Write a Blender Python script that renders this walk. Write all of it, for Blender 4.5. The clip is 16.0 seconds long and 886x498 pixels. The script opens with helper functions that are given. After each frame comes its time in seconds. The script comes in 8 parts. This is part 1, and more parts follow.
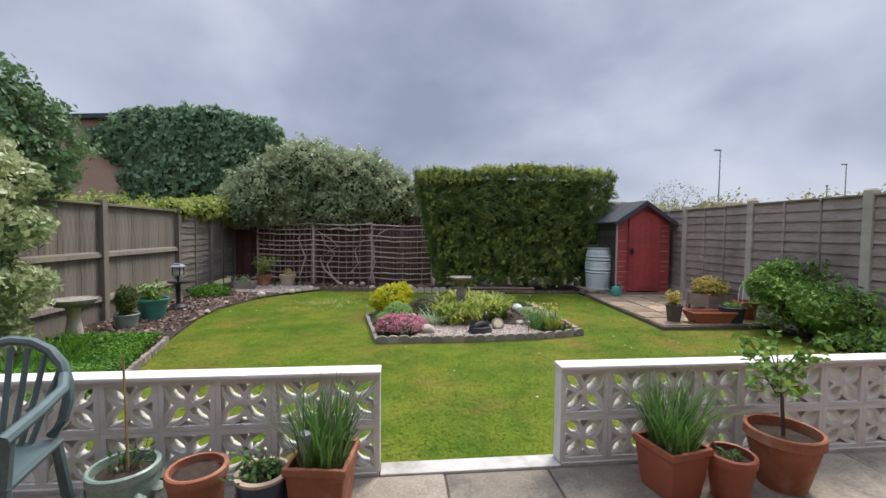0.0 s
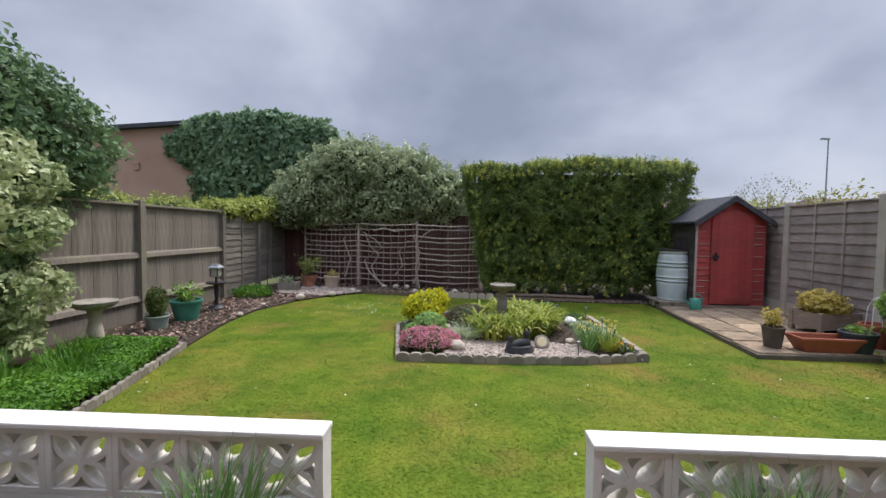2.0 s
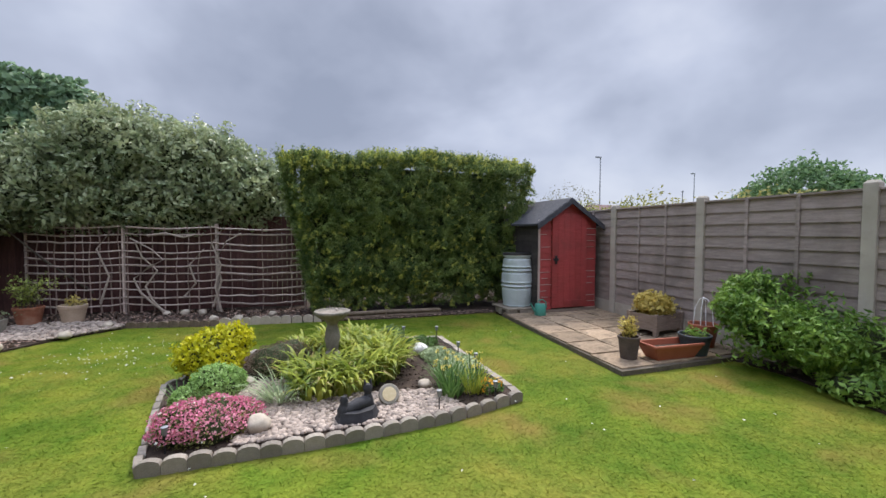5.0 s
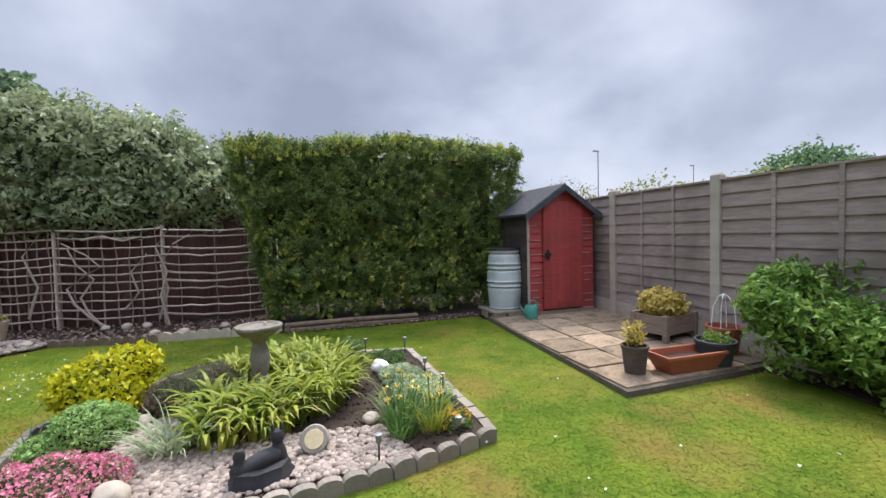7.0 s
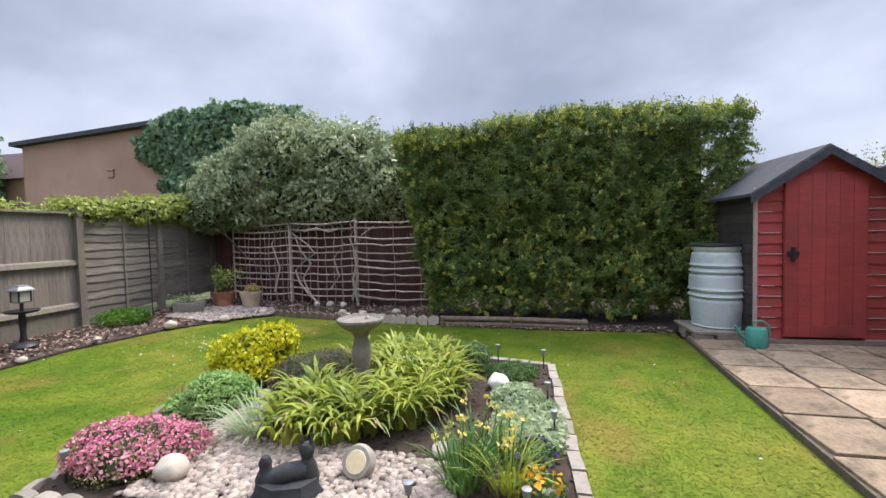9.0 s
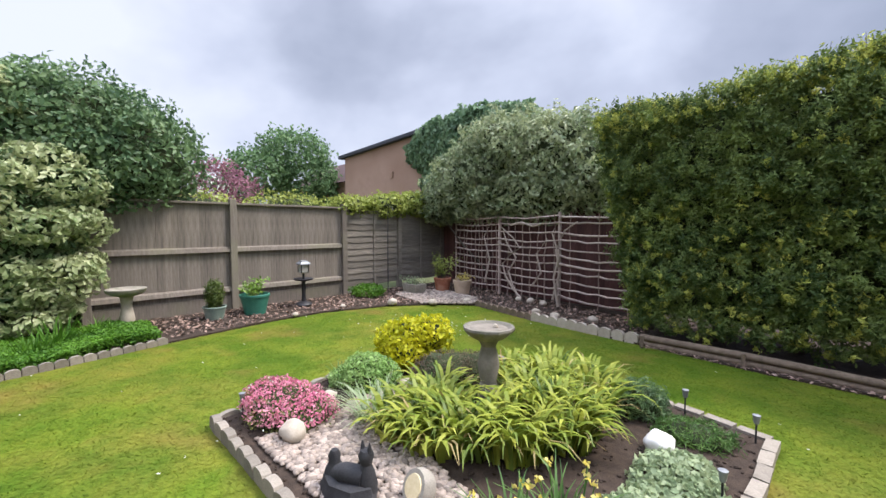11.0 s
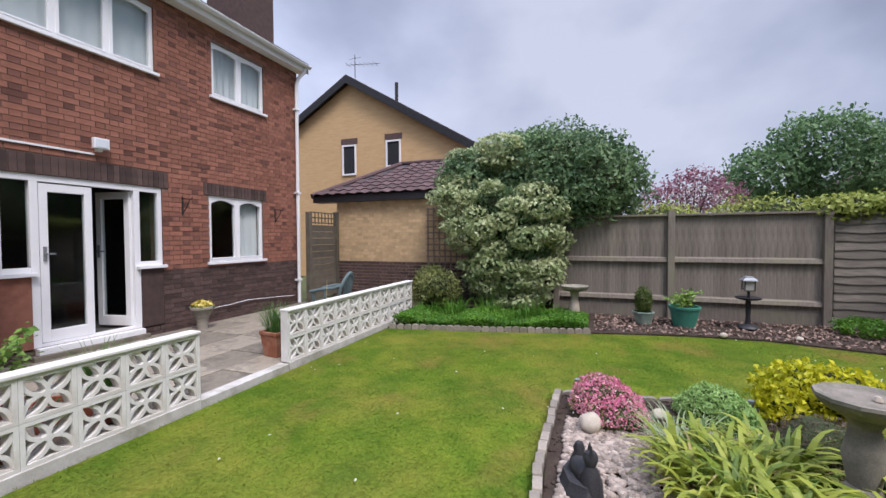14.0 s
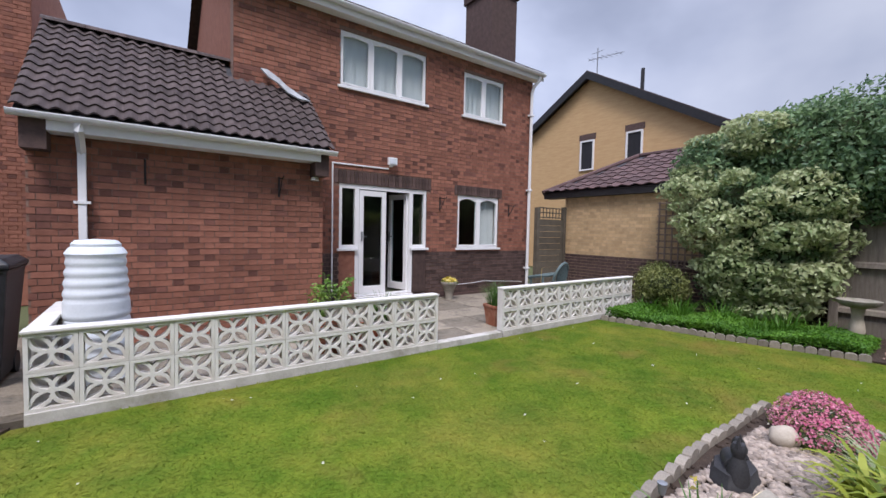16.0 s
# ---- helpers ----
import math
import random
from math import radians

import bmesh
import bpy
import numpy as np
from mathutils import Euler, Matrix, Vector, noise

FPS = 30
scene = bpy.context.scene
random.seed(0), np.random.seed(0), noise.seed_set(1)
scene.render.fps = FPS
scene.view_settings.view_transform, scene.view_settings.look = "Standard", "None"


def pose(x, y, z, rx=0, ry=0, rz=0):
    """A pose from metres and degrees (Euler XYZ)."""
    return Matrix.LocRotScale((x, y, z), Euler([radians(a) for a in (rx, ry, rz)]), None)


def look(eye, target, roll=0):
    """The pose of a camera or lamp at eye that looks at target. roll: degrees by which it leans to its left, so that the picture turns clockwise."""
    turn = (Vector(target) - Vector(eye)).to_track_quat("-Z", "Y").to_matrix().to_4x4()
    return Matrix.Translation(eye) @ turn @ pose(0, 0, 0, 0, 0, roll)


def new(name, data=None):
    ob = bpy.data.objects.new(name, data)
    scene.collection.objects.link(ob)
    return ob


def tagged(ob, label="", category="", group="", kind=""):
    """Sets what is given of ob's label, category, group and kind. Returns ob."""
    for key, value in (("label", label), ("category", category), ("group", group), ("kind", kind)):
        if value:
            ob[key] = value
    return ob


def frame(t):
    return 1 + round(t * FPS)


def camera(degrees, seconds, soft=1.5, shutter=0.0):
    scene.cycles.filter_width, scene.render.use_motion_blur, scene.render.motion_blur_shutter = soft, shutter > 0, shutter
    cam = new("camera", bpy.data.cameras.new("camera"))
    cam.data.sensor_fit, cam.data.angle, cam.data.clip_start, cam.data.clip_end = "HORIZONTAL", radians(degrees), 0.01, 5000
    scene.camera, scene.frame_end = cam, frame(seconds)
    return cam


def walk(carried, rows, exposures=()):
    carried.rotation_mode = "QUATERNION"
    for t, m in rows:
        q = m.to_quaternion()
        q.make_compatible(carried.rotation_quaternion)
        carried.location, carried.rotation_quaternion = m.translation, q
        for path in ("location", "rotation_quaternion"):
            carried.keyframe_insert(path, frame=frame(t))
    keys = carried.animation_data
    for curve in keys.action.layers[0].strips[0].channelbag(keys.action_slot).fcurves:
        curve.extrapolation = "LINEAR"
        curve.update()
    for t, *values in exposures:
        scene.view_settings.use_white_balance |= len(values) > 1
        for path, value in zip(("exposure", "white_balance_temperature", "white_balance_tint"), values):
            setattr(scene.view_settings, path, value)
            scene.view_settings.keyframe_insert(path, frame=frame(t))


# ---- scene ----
cam = camera(94.7, 16.0)
PATH = [
    (0, (0.076, 0.15, 1.436), (0.288, 2.137, 1.35), 0.6),
    (0.5, (0.151, 0.327, 1.431), (0.341, 2.316, 1.347), 0.2),
    (1, (0.268, 0.51, 1.45), (0.395, 2.504, 1.361), 0.4),
    (1.5, (0.441, 0.687, 1.464), (0.466, 2.685, 1.372), 0.6),
    (2, (0.534, 0.9, 1.46), (0.433, 2.896, 1.37), 0.7),
    (2.5, (0.609, 1.165, 1.471), (0.402, 3.152, 1.38), 0.6),
    (3, (0.707, 1.394, 1.488), (0.448, 3.375, 1.398), 0.3),
    (3.5, (0.713, 1.656, 1.503), (0.524, 3.644, 1.404), 0.3),
    (4, (0.696, 1.957, 1.497), (0.725, 3.955, 1.41), 0.3),
    (4.5, (0.718, 2.234, 1.498), (1.064, 4.202, 1.412), 0.4),
    (5, (0.762, 2.484, 1.513), (1.44, 4.364, 1.436), 0.2),
    (5.2, (0.784, 2.546, 1.504), (1.575, 4.381, 1.426), 0.1),
    (7.3, (1.603, 3.331, 1.411), (2.211, 5.235, 1.337), -2.3),
    (7.5, (1.695, 3.39, 1.41), (2.197, 5.325, 1.343), -2.2),
    (8, (1.934, 3.534, 1.387), (2.158, 5.521, 1.329), -1.9),
    (8.5, (2.174, 3.723, 1.356), (2.112, 5.721, 1.295), -1.6),
    (9, (2.435, 3.905, 1.351), (2.067, 5.869, 1.271), -1.4),
    (9.5, (2.655, 4.058, 1.38), (1.992, 5.942, 1.281), -1.2),
    (10, (2.798, 4.249, 1.377), (1.856, 6.011, 1.288), -0.8),
    (10.2, (2.845, 4.324, 1.399), (1.788, 6.019, 1.301), -0.3),
    (12.3, (3.291, 5.367, 1.409), (1.477, 6.206, 1.343), -1.1),
    (12.5, (3.311, 5.473, 1.404), (1.443, 6.183, 1.335), -1.0),
    (13, (3.417, 5.687, 1.421), (1.435, 5.934, 1.314), -0.2),
    (13.5, (3.537, 5.756, 1.416), (1.556, 5.507, 1.3), -0.0),
    (14, (3.643, 5.869, 1.428), (1.771, 5.167, 1.372), -0.3),
    (14.5, (3.693, 6.072, 1.425), (1.992, 5.021, 1.431), 0.2),
    (15, (3.74, 6.243, 1.414), (2.212, 4.953, 1.427), 1.0),
    (15.5, (3.827, 6.429, 1.407), (2.476, 4.955, 1.379), 1.6),
    (16, (3.939, 6.653, 1.391), (2.765, 5.036, 1.302), 1.2),
]
EXPOSURES = [(0, 0.92, 6550, 14), (1, 0.88, 6550, 14), (4, 0.98, 6550, 14), (7.5, 1.22, 6550, 14), (10, 1.36, 6550, 15), (12.5, 1.24, 6500, 15), (13, 1.06, 6400, 17), (14, 0.84, 6250, 19), (15, 0.70, 6150, 19), (16, 0.72, 6200, 19)]
walk(cam, [(t, look(eye, target, roll)) for t, eye, target, roll in PATH], EXPOSURES)

# ---- light ----
SUN_AZ, SUN_EL = 40.0, 58.0          # degrees clockwise from +y, and above the horizon


def node(tree, kind, x=0, **values):
    n = tree.nodes.new(kind)
    for key, value in values.items():
        n.inputs[key].default_value = value
    return n


def build_world():
    w = bpy.data.worlds.new("overcast_sky")
    scene.world = w
    w.use_nodes = True
    t = w.node_tree
    t.nodes.clear()
    L = t.links.new
    out = t.nodes.new("ShaderNodeOutputWorld")
    sky = t.nodes.new("ShaderNodeTexSky")
    sky.sky_type, sky.sun_disc = "NISHITA", False
    sky.sun_elevation, sky.sun_rotation = radians(SUN_EL), radians(SUN_AZ)
    co = t.nodes.new("ShaderNodeTexCoord")
    sep = t.nodes.new("ShaderNodeSeparateXYZ")
    L(co.outputs["Generated"], sep.inputs[0])
    # cloud deck: flattened banks of cloud
    zc = t.nodes.new("ShaderNodeMath"); zc.operation = "MAXIMUM"; zc.inputs[1].default_value = 0.0
    L(sep.outputs["Z"], zc.inputs[0])
    cmb = t.nodes.new("ShaderNodeMapping")
    cmb.inputs["Scale"].default_value = (1.0, 1.0, 1.55)
    cmb.inputs["Location"].default_value = (1.7, 0.9, 0.3)
    L(co.outputs["Generated"], cmb.inputs[0])
    big = node(t, "ShaderNodeTexNoise", Scale=1.9, Detail=5.0, Roughness=0.48, Distortion=0.12)
    L(cmb.outputs[0], big.inputs["Vector"])
    ramp = t.nodes.new("ShaderNodeValToRGB")
    e = ramp.color_ramp.elements
    e[0].position, e[0].color = 0.32, (0.315, 0.345, 0.395, 1)
    e[1].position, e[1].color = 0.70, (0.135, 0.158, 0.205, 1)
    m = ramp.color_ramp.elements.new(0.40); m.color = (0.275, 0.305, 0.36, 1)
    m = ramp.color_ramp.elements.new(0.47); m.color = (0.235, 0.265, 0.325, 1)
    m = ramp.color_ramp.elements.new(0.57); m.color = (0.182, 0.208, 0.262, 1)
    L(big.outputs["Fac"], ramp.inputs[0])
    # an overcast sky is brighter towards the zenith
    gain = t.nodes.new("ShaderNodeMapRange")
    gain.inputs["From Min"].default_value, gain.inputs["From Max"].default_value = 0.56, 0.95
    gain.inputs["To Min"].default_value, gain.inputs["To Max"].default_value = 1.0, 5.2
    L(zc.outputs[0], gain.inputs["Value"])
    # the cloud is thinner, and paler, over the house
    thin = t.nodes.new("ShaderNodeMapRange")
    thin.interpolation_type = "SMOOTHSTEP"
    thin.inputs["From Min"].default_value, thin.inputs["From Max"].default_value = -0.1, -0.8
    thin.inputs["To Min"].default_value, thin.inputs["To Max"].default_value = 1.0, 1.5
    L(sep.outputs["Y"], thin.inputs["Value"])
    both = t.nodes.new("ShaderNodeMath"); both.operation = "MULTIPLY"
    L(gain.outputs[0], both.inputs[0]); L(thin.outputs[0], both.inputs[1])
    mul = t.nodes.new("ShaderNodeMix"); mul.data_type = "RGBA"; mul.blend_type = "MULTIPLY"
    mul.inputs["Factor"].default_value = 1.0
    L(ramp.outputs[0], mul.inputs[6]); L(both.outputs[0], mul.inputs[7])
    b1 = node(t, "ShaderNodeBackground", Strength=0.05)
    L(sky.outputs[0], b1.inputs["Color"])
    b2 = node(t, "ShaderNodeBackground", Strength=1.16)
    L(mul.outputs[2], b2.inputs["Color"])
    mix = t.nodes.new("ShaderNodeMixShader"); mix.inputs[0].default_value = 0.9
    L(b1.outputs[0], mix.inputs[1]); L(b2.outputs[0], mix.inputs[2])
    L(mix.outputs[0], out.inputs[0])


build_world()
sun = new("sun", bpy.data.lights.new("sun", "SUN"))
sun.data.energy, sun.data.angle, sun.data.color = 2.0, radians(18), (1.0, 0.95, 0.87)
a, el = radians(SUN_AZ), radians(SUN_EL)
sun.matrix_world = look(Vector((math.sin(a) * math.cos(el), math.cos(a) * math.cos(el), math.sin(el))) * 40, (0, 0, 0))

# ---- materials ----


def surface(name, dark, light, scale=8.0, rough=0.8, bump=0.3, fine=90.0, metal=0.0, vary=0.0, stretch=(1, 1, 1),
            stain=None, stain_scale=1.2, spec=0.3, depth=0.01):
    """Two-scale noise colour between dark and light, optional stains, per-piece variation and bump."""
    m = bpy.data.materials.new(name)
    m.use_nodes = True
    t = m.node_tree
    L = t.links.new
    p = t.nodes["Principled BSDF"]
    p.inputs["Roughness"].default_value, p.inputs["Metallic"].default_value = rough, metal
    p.inputs["Specular IOR Level"].default_value = spec
    co = t.nodes.new("ShaderNodeTexCoord")
    mp = t.nodes.new("ShaderNodeMapping")
    mp.inputs["Scale"].default_value = stretch
    L(co.outputs["Object"], mp.inputs["Vector"])
    n1 = node(t, "ShaderNodeTexNoise", Scale=scale, Detail=4.0, Roughness=0.6)
    n2 = node(t, "ShaderNodeTexNoise", Scale=fine, Detail=3.0, Roughness=0.65)
    L(mp.outputs[0], n1.inputs["Vector"]); L(mp.outputs[0], n2.inputs["Vector"])
    av = t.nodes.new("ShaderNodeMix"); av.data_type = "FLOAT"; av.inputs[0].default_value = 0.4
    L(n1.outputs["Fac"], av.inputs[2]); L(n2.outputs["Fac"], av.inputs[3])
    r = t.nodes.new("ShaderNodeMapRange")
    r.inputs["From Min"].default_value, r.inputs["From Max"].default_value = 0.32, 0.68
    L(av.outputs[0], r.inputs["Value"])
    mix = t.nodes.new("ShaderNodeMix"); mix.data_type = "RGBA"
    mix.inputs[6].default_value, mix.inputs[7].default_value = (*dark, 1), (*light, 1)
    L(r.outputs[0], mix.inputs[0])
    col = mix.outputs[2]
    if stain:
        n3 = node(t, "ShaderNodeTexNoise", Scale=stain_scale, Detail=6.0, Roughness=0.65)
        L(co.outputs["Object"], n3.inputs["Vector"])
        r3 = t.nodes.new("ShaderNodeMapRange")
        r3.inputs["From Min"].default_value, r3.inputs["From Max"].default_value = 0.48, 0.68
        r3.inputs["To Max"].default_value = 0.85
        L(n3.outputs["Fac"], r3.inputs["Value"])
        ms = t.nodes.new("ShaderNodeMix"); ms.data_type = "RGBA"
        ms.inputs[7].default_value = (*stain, 1)
        L(r3.outputs[0], ms.inputs[0]); L(col, ms.inputs[6])
        col = ms.outputs[2]
    if vary:
        oi = t.nodes.new("ShaderNodeObjectInfo")
        ge = t.nodes.new("ShaderNodeNewGeometry")
        ad = t.nodes.new("ShaderNodeMath"); ad.operation = "ADD"
        fr = t.nodes.new("ShaderNodeMath"); fr.operation = "FRACT"
        L(oi.outputs["Random"], ad.inputs[0]); L(ge.outputs["Random Per Island"], ad.inputs[1]); L(ad.outputs[0], fr.inputs[0])
        vr = t.nodes.new("ShaderNodeMapRange")
        vr.inputs["To Min"].default_value, vr.inputs["To Max"].default_value = 1 - vary, 1 + vary
        L(fr.outputs[0], vr.inputs["Value"])
        mv = t.nodes.new("ShaderNodeMix"); mv.data_type = "RGBA"; mv.blend_type = "MULTIPLY"; mv.inputs[0].default_value = 1
        L(col, mv.inputs[6]); L(vr.outputs[0], mv.inputs[7])
        col = mv.outputs[2]
    L(col, p.inputs["Base Color"])
    if bump:
        b = node(t, "ShaderNodeBump", Strength=bump, Distance=depth)
        L(av.outputs[0], b.inputs["Height"]); L(b.outputs[0], p.inputs["Normal"])
    return m


def leafy(name, dark, light, vary=0.25, rough=0.5, through_light=0.35, spec=0.3, patch=None, lump=1.6, island=0.75):
    """Leaf: colour by leaf, with some light let through."""
    m = bpy.data.materials.new(name)
    m.use_nodes = True
    t = m.node_tree
    L = t.links.new
    p = t.nodes["Principled BSDF"]
    p.inputs["Roughness"].default_value = rough
    p.inputs["Specular IOR Level"].default_value = spec
    ge = t.nodes.new("ShaderNodeNewGeometry")
    co = t.nodes.new("ShaderNodeTexCoord")
    n = node(t, "ShaderNodeTexNoise", Scale=lump, Detail=3.0)
    L(co.outputs["Object"], n.inputs["Vector"])
    ad = t.nodes.new("ShaderNodeMath"); ad.operation = "MULTIPLY_ADD"
    ad.inputs[1].default_value = island
    L(ge.outputs["Random Per Island"], ad.inputs[0])
    nm = t.nodes.new("ShaderNodeMapRange")
    nm.inputs["From Min"].default_value, nm.inputs["From Max"].default_value = 0.35, 0.65
    nm.inputs["To Min"].default_value, nm.inputs["To Max"].default_value = -0.2, 0.45
    L(n.outputs["Fac"], nm.inputs["Value"]); L(nm.outputs[0], ad.inputs[2])
    mix = t.nodes.new("ShaderNodeMix"); mix.data_type = "RGBA"
    mix.inputs[6].default_value, mix.inputs[7].default_value = (*dark, 1), (*light, 1)
    L(ad.outputs[0], mix.inputs[0])
    col = mix.outputs[2]
    if patch:                                   # dry patches, a metre or so across
        n3 = node(t, "ShaderNodeTexNoise", Scale=0.7, Detail=4.0, Roughness=0.6)
        L(co.outputs["Object"], n3.inputs["Vector"])
        r3 = t.nodes.new("ShaderNodeMapRange")
        r3.inputs["From Min"].default_value, r3.inputs["From Max"].default_value = 0.45, 0.67
        r3.inputs["To Max"].default_value = 0.7
        L(n3.outputs["Fac"], r3.inputs["Value"])
        mp = t.nodes.new("ShaderNodeMix"); mp.data_type = "RGBA"
        mp.inputs[7].default_value = (*patch, 1)
        L(r3.outputs[0], mp.inputs[0]); L(col, mp.inputs[6])
        n4 = node(t, "ShaderNodeTexNoise", Scale=38.0, Detail=5.0, Roughness=0.75)      # tufts
        L(co.outputs["Object"], n4.inputs["Vector"])
        r4 = t.nodes.new("ShaderNodeMapRange")
        r4.inputs["From Min"].default_value, r4.inputs["From Max"].default_value = 0.3, 0.7
        r4.inputs["To Min"].default_value, r4.inputs["To Max"].default_value = 0.72, 1.22
        L(n4.outputs["Fac"], r4.inputs["Value"])
        mt = t.nodes.new("ShaderNodeMix"); mt.data_type = "RGBA"; mt.blend_type = "MULTIPLY"; mt.inputs[0].default_value = 1
        L(mp.outputs[2], mt.inputs[6]); L(r4.outputs[0], mt.inputs[7])
        n5 = node(t, "ShaderNodeTexNoise", Scale=2.6, Detail=5.0, Roughness=0.7)        # clumps of coarser, darker grass
        L(co.outputs["Object"], n5.inputs["Vector"])
        r5 = t.nodes.new("ShaderNodeMapRange")
        r5.inputs["From Min"].default_value, r5.inputs["From Max"].default_value = 0.36, 0.62
        L(n5.outputs["Fac"], r5.inputs["Value"])
        mk = t.nodes.new("ShaderNodeMix"); mk.data_type = "RGBA"; mk.blend_type = "MULTIPLY"; mk.inputs[0].default_value = 1
        clump = t.nodes.new("ShaderNodeMix"); clump.data_type = "RGBA"
        clump.inputs[6].default_value, clump.inputs[7].default_value = (0.70, 0.86, 0.72, 1), (1.16, 1.08, 1.1, 1)
        L(r5.outputs[0], clump.inputs[0]); L(mt.outputs[2], mk.inputs[6]); L(clump.outputs[2], mk.inputs[7])
        n6 = node(t, "ShaderNodeTexNoise", Scale=0.95, Detail=3.0, Roughness=0.55)      # thin brown patches
        mp6 = t.nodes.new("ShaderNodeMapping"); mp6.inputs["Location"].default_value = (3.1, 7.7, 0)
        L(co.outputs["Object"], mp6.inputs[0]); L(mp6.outputs[0], n6.inputs["Vector"])
        r6 = t.nodes.new("ShaderNodeMapRange")
        r6.inputs["From Min"].default_value, r6.inputs["From Max"].default_value = 0.55, 0.70
        r6.inputs["To Max"].default_value = 0.62
        L(n6.outputs["Fac"], r6.inputs["Value"])
        mb = t.nodes.new("ShaderNodeMix"); mb.data_type = "RGBA"
        mb.inputs[7].default_value = (0.30, 0.20, 0.06, 1)
        L(r6.outputs[0], mb.inputs[0]); L(mk.outputs[2], mb.inputs[6])
        col = mb.outputs[2]
    L(col, p.inputs["Base Color"])
    tr = t.nodes.new("ShaderNodeBsdfTranslucent")
    L(col, tr.inputs["Color"])
    ms = t.nodes.new("ShaderNodeMixShader"); ms.inputs[0].default_value = through_light
    L(p.outputs[0], ms.inputs[1]); L(tr.outputs[0], ms.inputs[2])
    L(ms.outputs[0], t.nodes["Material Output"].inputs[0])
    return m


def glass_material():
    m = bpy.data.materials.new("window_glass")
    m.use_nodes = True
    t = m.node_tree
    t.nodes.clear()
    out = t.nodes.new("ShaderNodeOutputMaterial")
    tr = node(t, "ShaderNodeBsdfTransparent", Color=(0.82, 0.86, 0.86, 1))
    gl = node(t, "ShaderNodeBsdfGlossy", Roughness=0.02, Color=(1, 1, 1, 1))
    lw = node(t, "ShaderNodeLayerWeight", Blend=0.5)
    pw = t.nodes.new("ShaderNodeMath"); pw.operation = "POWER"; pw.inputs[1].default_value = 4.0
    fr = t.nodes.new("ShaderNodeMath"); fr.operation = "MULTIPLY_ADD"
    fr.inputs[1].default_value, fr.inputs[2].default_value = 0.8, 0.05
    t.links.new(lw.outputs["Facing"], pw.inputs[0]); t.links.new(pw.outputs[0], fr.inputs[0])
    ms = t.nodes.new("ShaderNodeMixShader")
    t.links.new(fr.outputs[0], ms.inputs[0]); t.links.new(tr.outputs[0], ms.inputs[1])
    t.links.new(gl.outputs[0], ms.inputs[2]); t.links.new(ms.outputs[0], out.inputs[0])
    return m


BLADE = leafy("grass_blade", (0.105, 0.18, 0.018), (0.215, 0.275, 0.03), rough=0.75, through_light=0.3, spec=0.1, patch=(0.28, 0.262, 0.05), lump=1.1, island=0.6)
FAR_GROUND = surface("rough_ground", (0.06, 0.08, 0.03), (0.12, 0.13, 0.06), 0.5, 0.95, 0.4, 20)
SOIL = surface("soil", (0.022, 0.015, 0.011), (0.075, 0.052, 0.038), 14, 0.95, 0.8, 120, depth=0.02)
BARK = surface("bark_chip", (0.10, 0.065, 0.05), (0.40, 0.28, 0.225), 30, 0.9, 0.5, 200, vary=0.55)
PAVING = surface("paving_slab", (0.14, 0.12, 0.092), (0.38, 0.33, 0.26), 3.2, 0.9, 0.9, 60, vary=0.24, stain=(0.062, 0.056, 0.047), stain_scale=2.9)
OLD_PAVING = surface("mossy_tan_slab", (0.17, 0.122, 0.08), (0.43, 0.325, 0.22), 7.0, 0.92, 1.0, 45, vary=0.3, stain=(0.085, 0.066, 0.044), stain_scale=4.2, depth=0.02)
JOINT = surface("paving_joint", (0.07, 0.06, 0.045), (0.15, 0.125, 0.095), 18, 0.95, 0.5, 150)
WHITE_BLOCK = surface("painted_block", (0.62, 0.60, 0.57), (0.76, 0.75, 0.72), 9, 0.8, 0.35, 140, stain=(0.50, 0.46, 0.41), stain_scale=2.3, depth=0.004)
COPING = surface("painted_coping", (0.60, 0.58, 0.555), (0.74, 0.73, 0.705), 7, 0.75, 0.3, 120, stain=(0.58, 0.55, 0.50), stain_scale=2.0, depth=0.004)
BRICK = surface("red_brick", (0.21, 0.088, 0.060), (0.34, 0.150, 0.102), 10, 0.9, 0.5, 140, vary=0.2, depth=0.004)
BURNT_BRICK = surface("burnt_red_brick", (0.125, 0.055, 0.043), (0.225, 0.10, 0.074), 10, 0.9, 0.5, 140, vary=0.35, depth=0.004)
DARK_BRICK = surface("dark_brick", (0.055, 0.036, 0.034), (0.115, 0.075, 0.065), 10, 0.8, 0.4, 140, vary=0.35, depth=0.004)
YELLOW_BRICK = surface("yellow_brick", (0.45, 0.31, 0.17), (0.62, 0.46, 0.27), 10, 0.9, 0.4, 120, vary=0.14, depth=0.004)
MORTAR = surface("mortar", (0.16, 0.10, 0.078), (0.25, 0.165, 0.13), 20, 0.95, 0.4, 150)
PALE_MORTAR = surface("pale_mortar", (0.42, 0.32, 0.20), (0.52, 0.41, 0.27), 20, 0.95, 0.4, 150)
RENDER_WALL = surface("pink_brick_wall", (0.33, 0.21, 0.155), (0.43, 0.29, 0.22), 2.0, 0.9, 0.3, 40, stain=(0.28, 0.17, 0.12), stain_scale=0.5)
PLINTH = surface("dirty_white_paint", (0.40, 0.38, 0.345), (0.60, 0.58, 0.545), 9, 0.85, 0.4, 120, stain=(0.27, 0.255, 0.20), stain_scale=3)
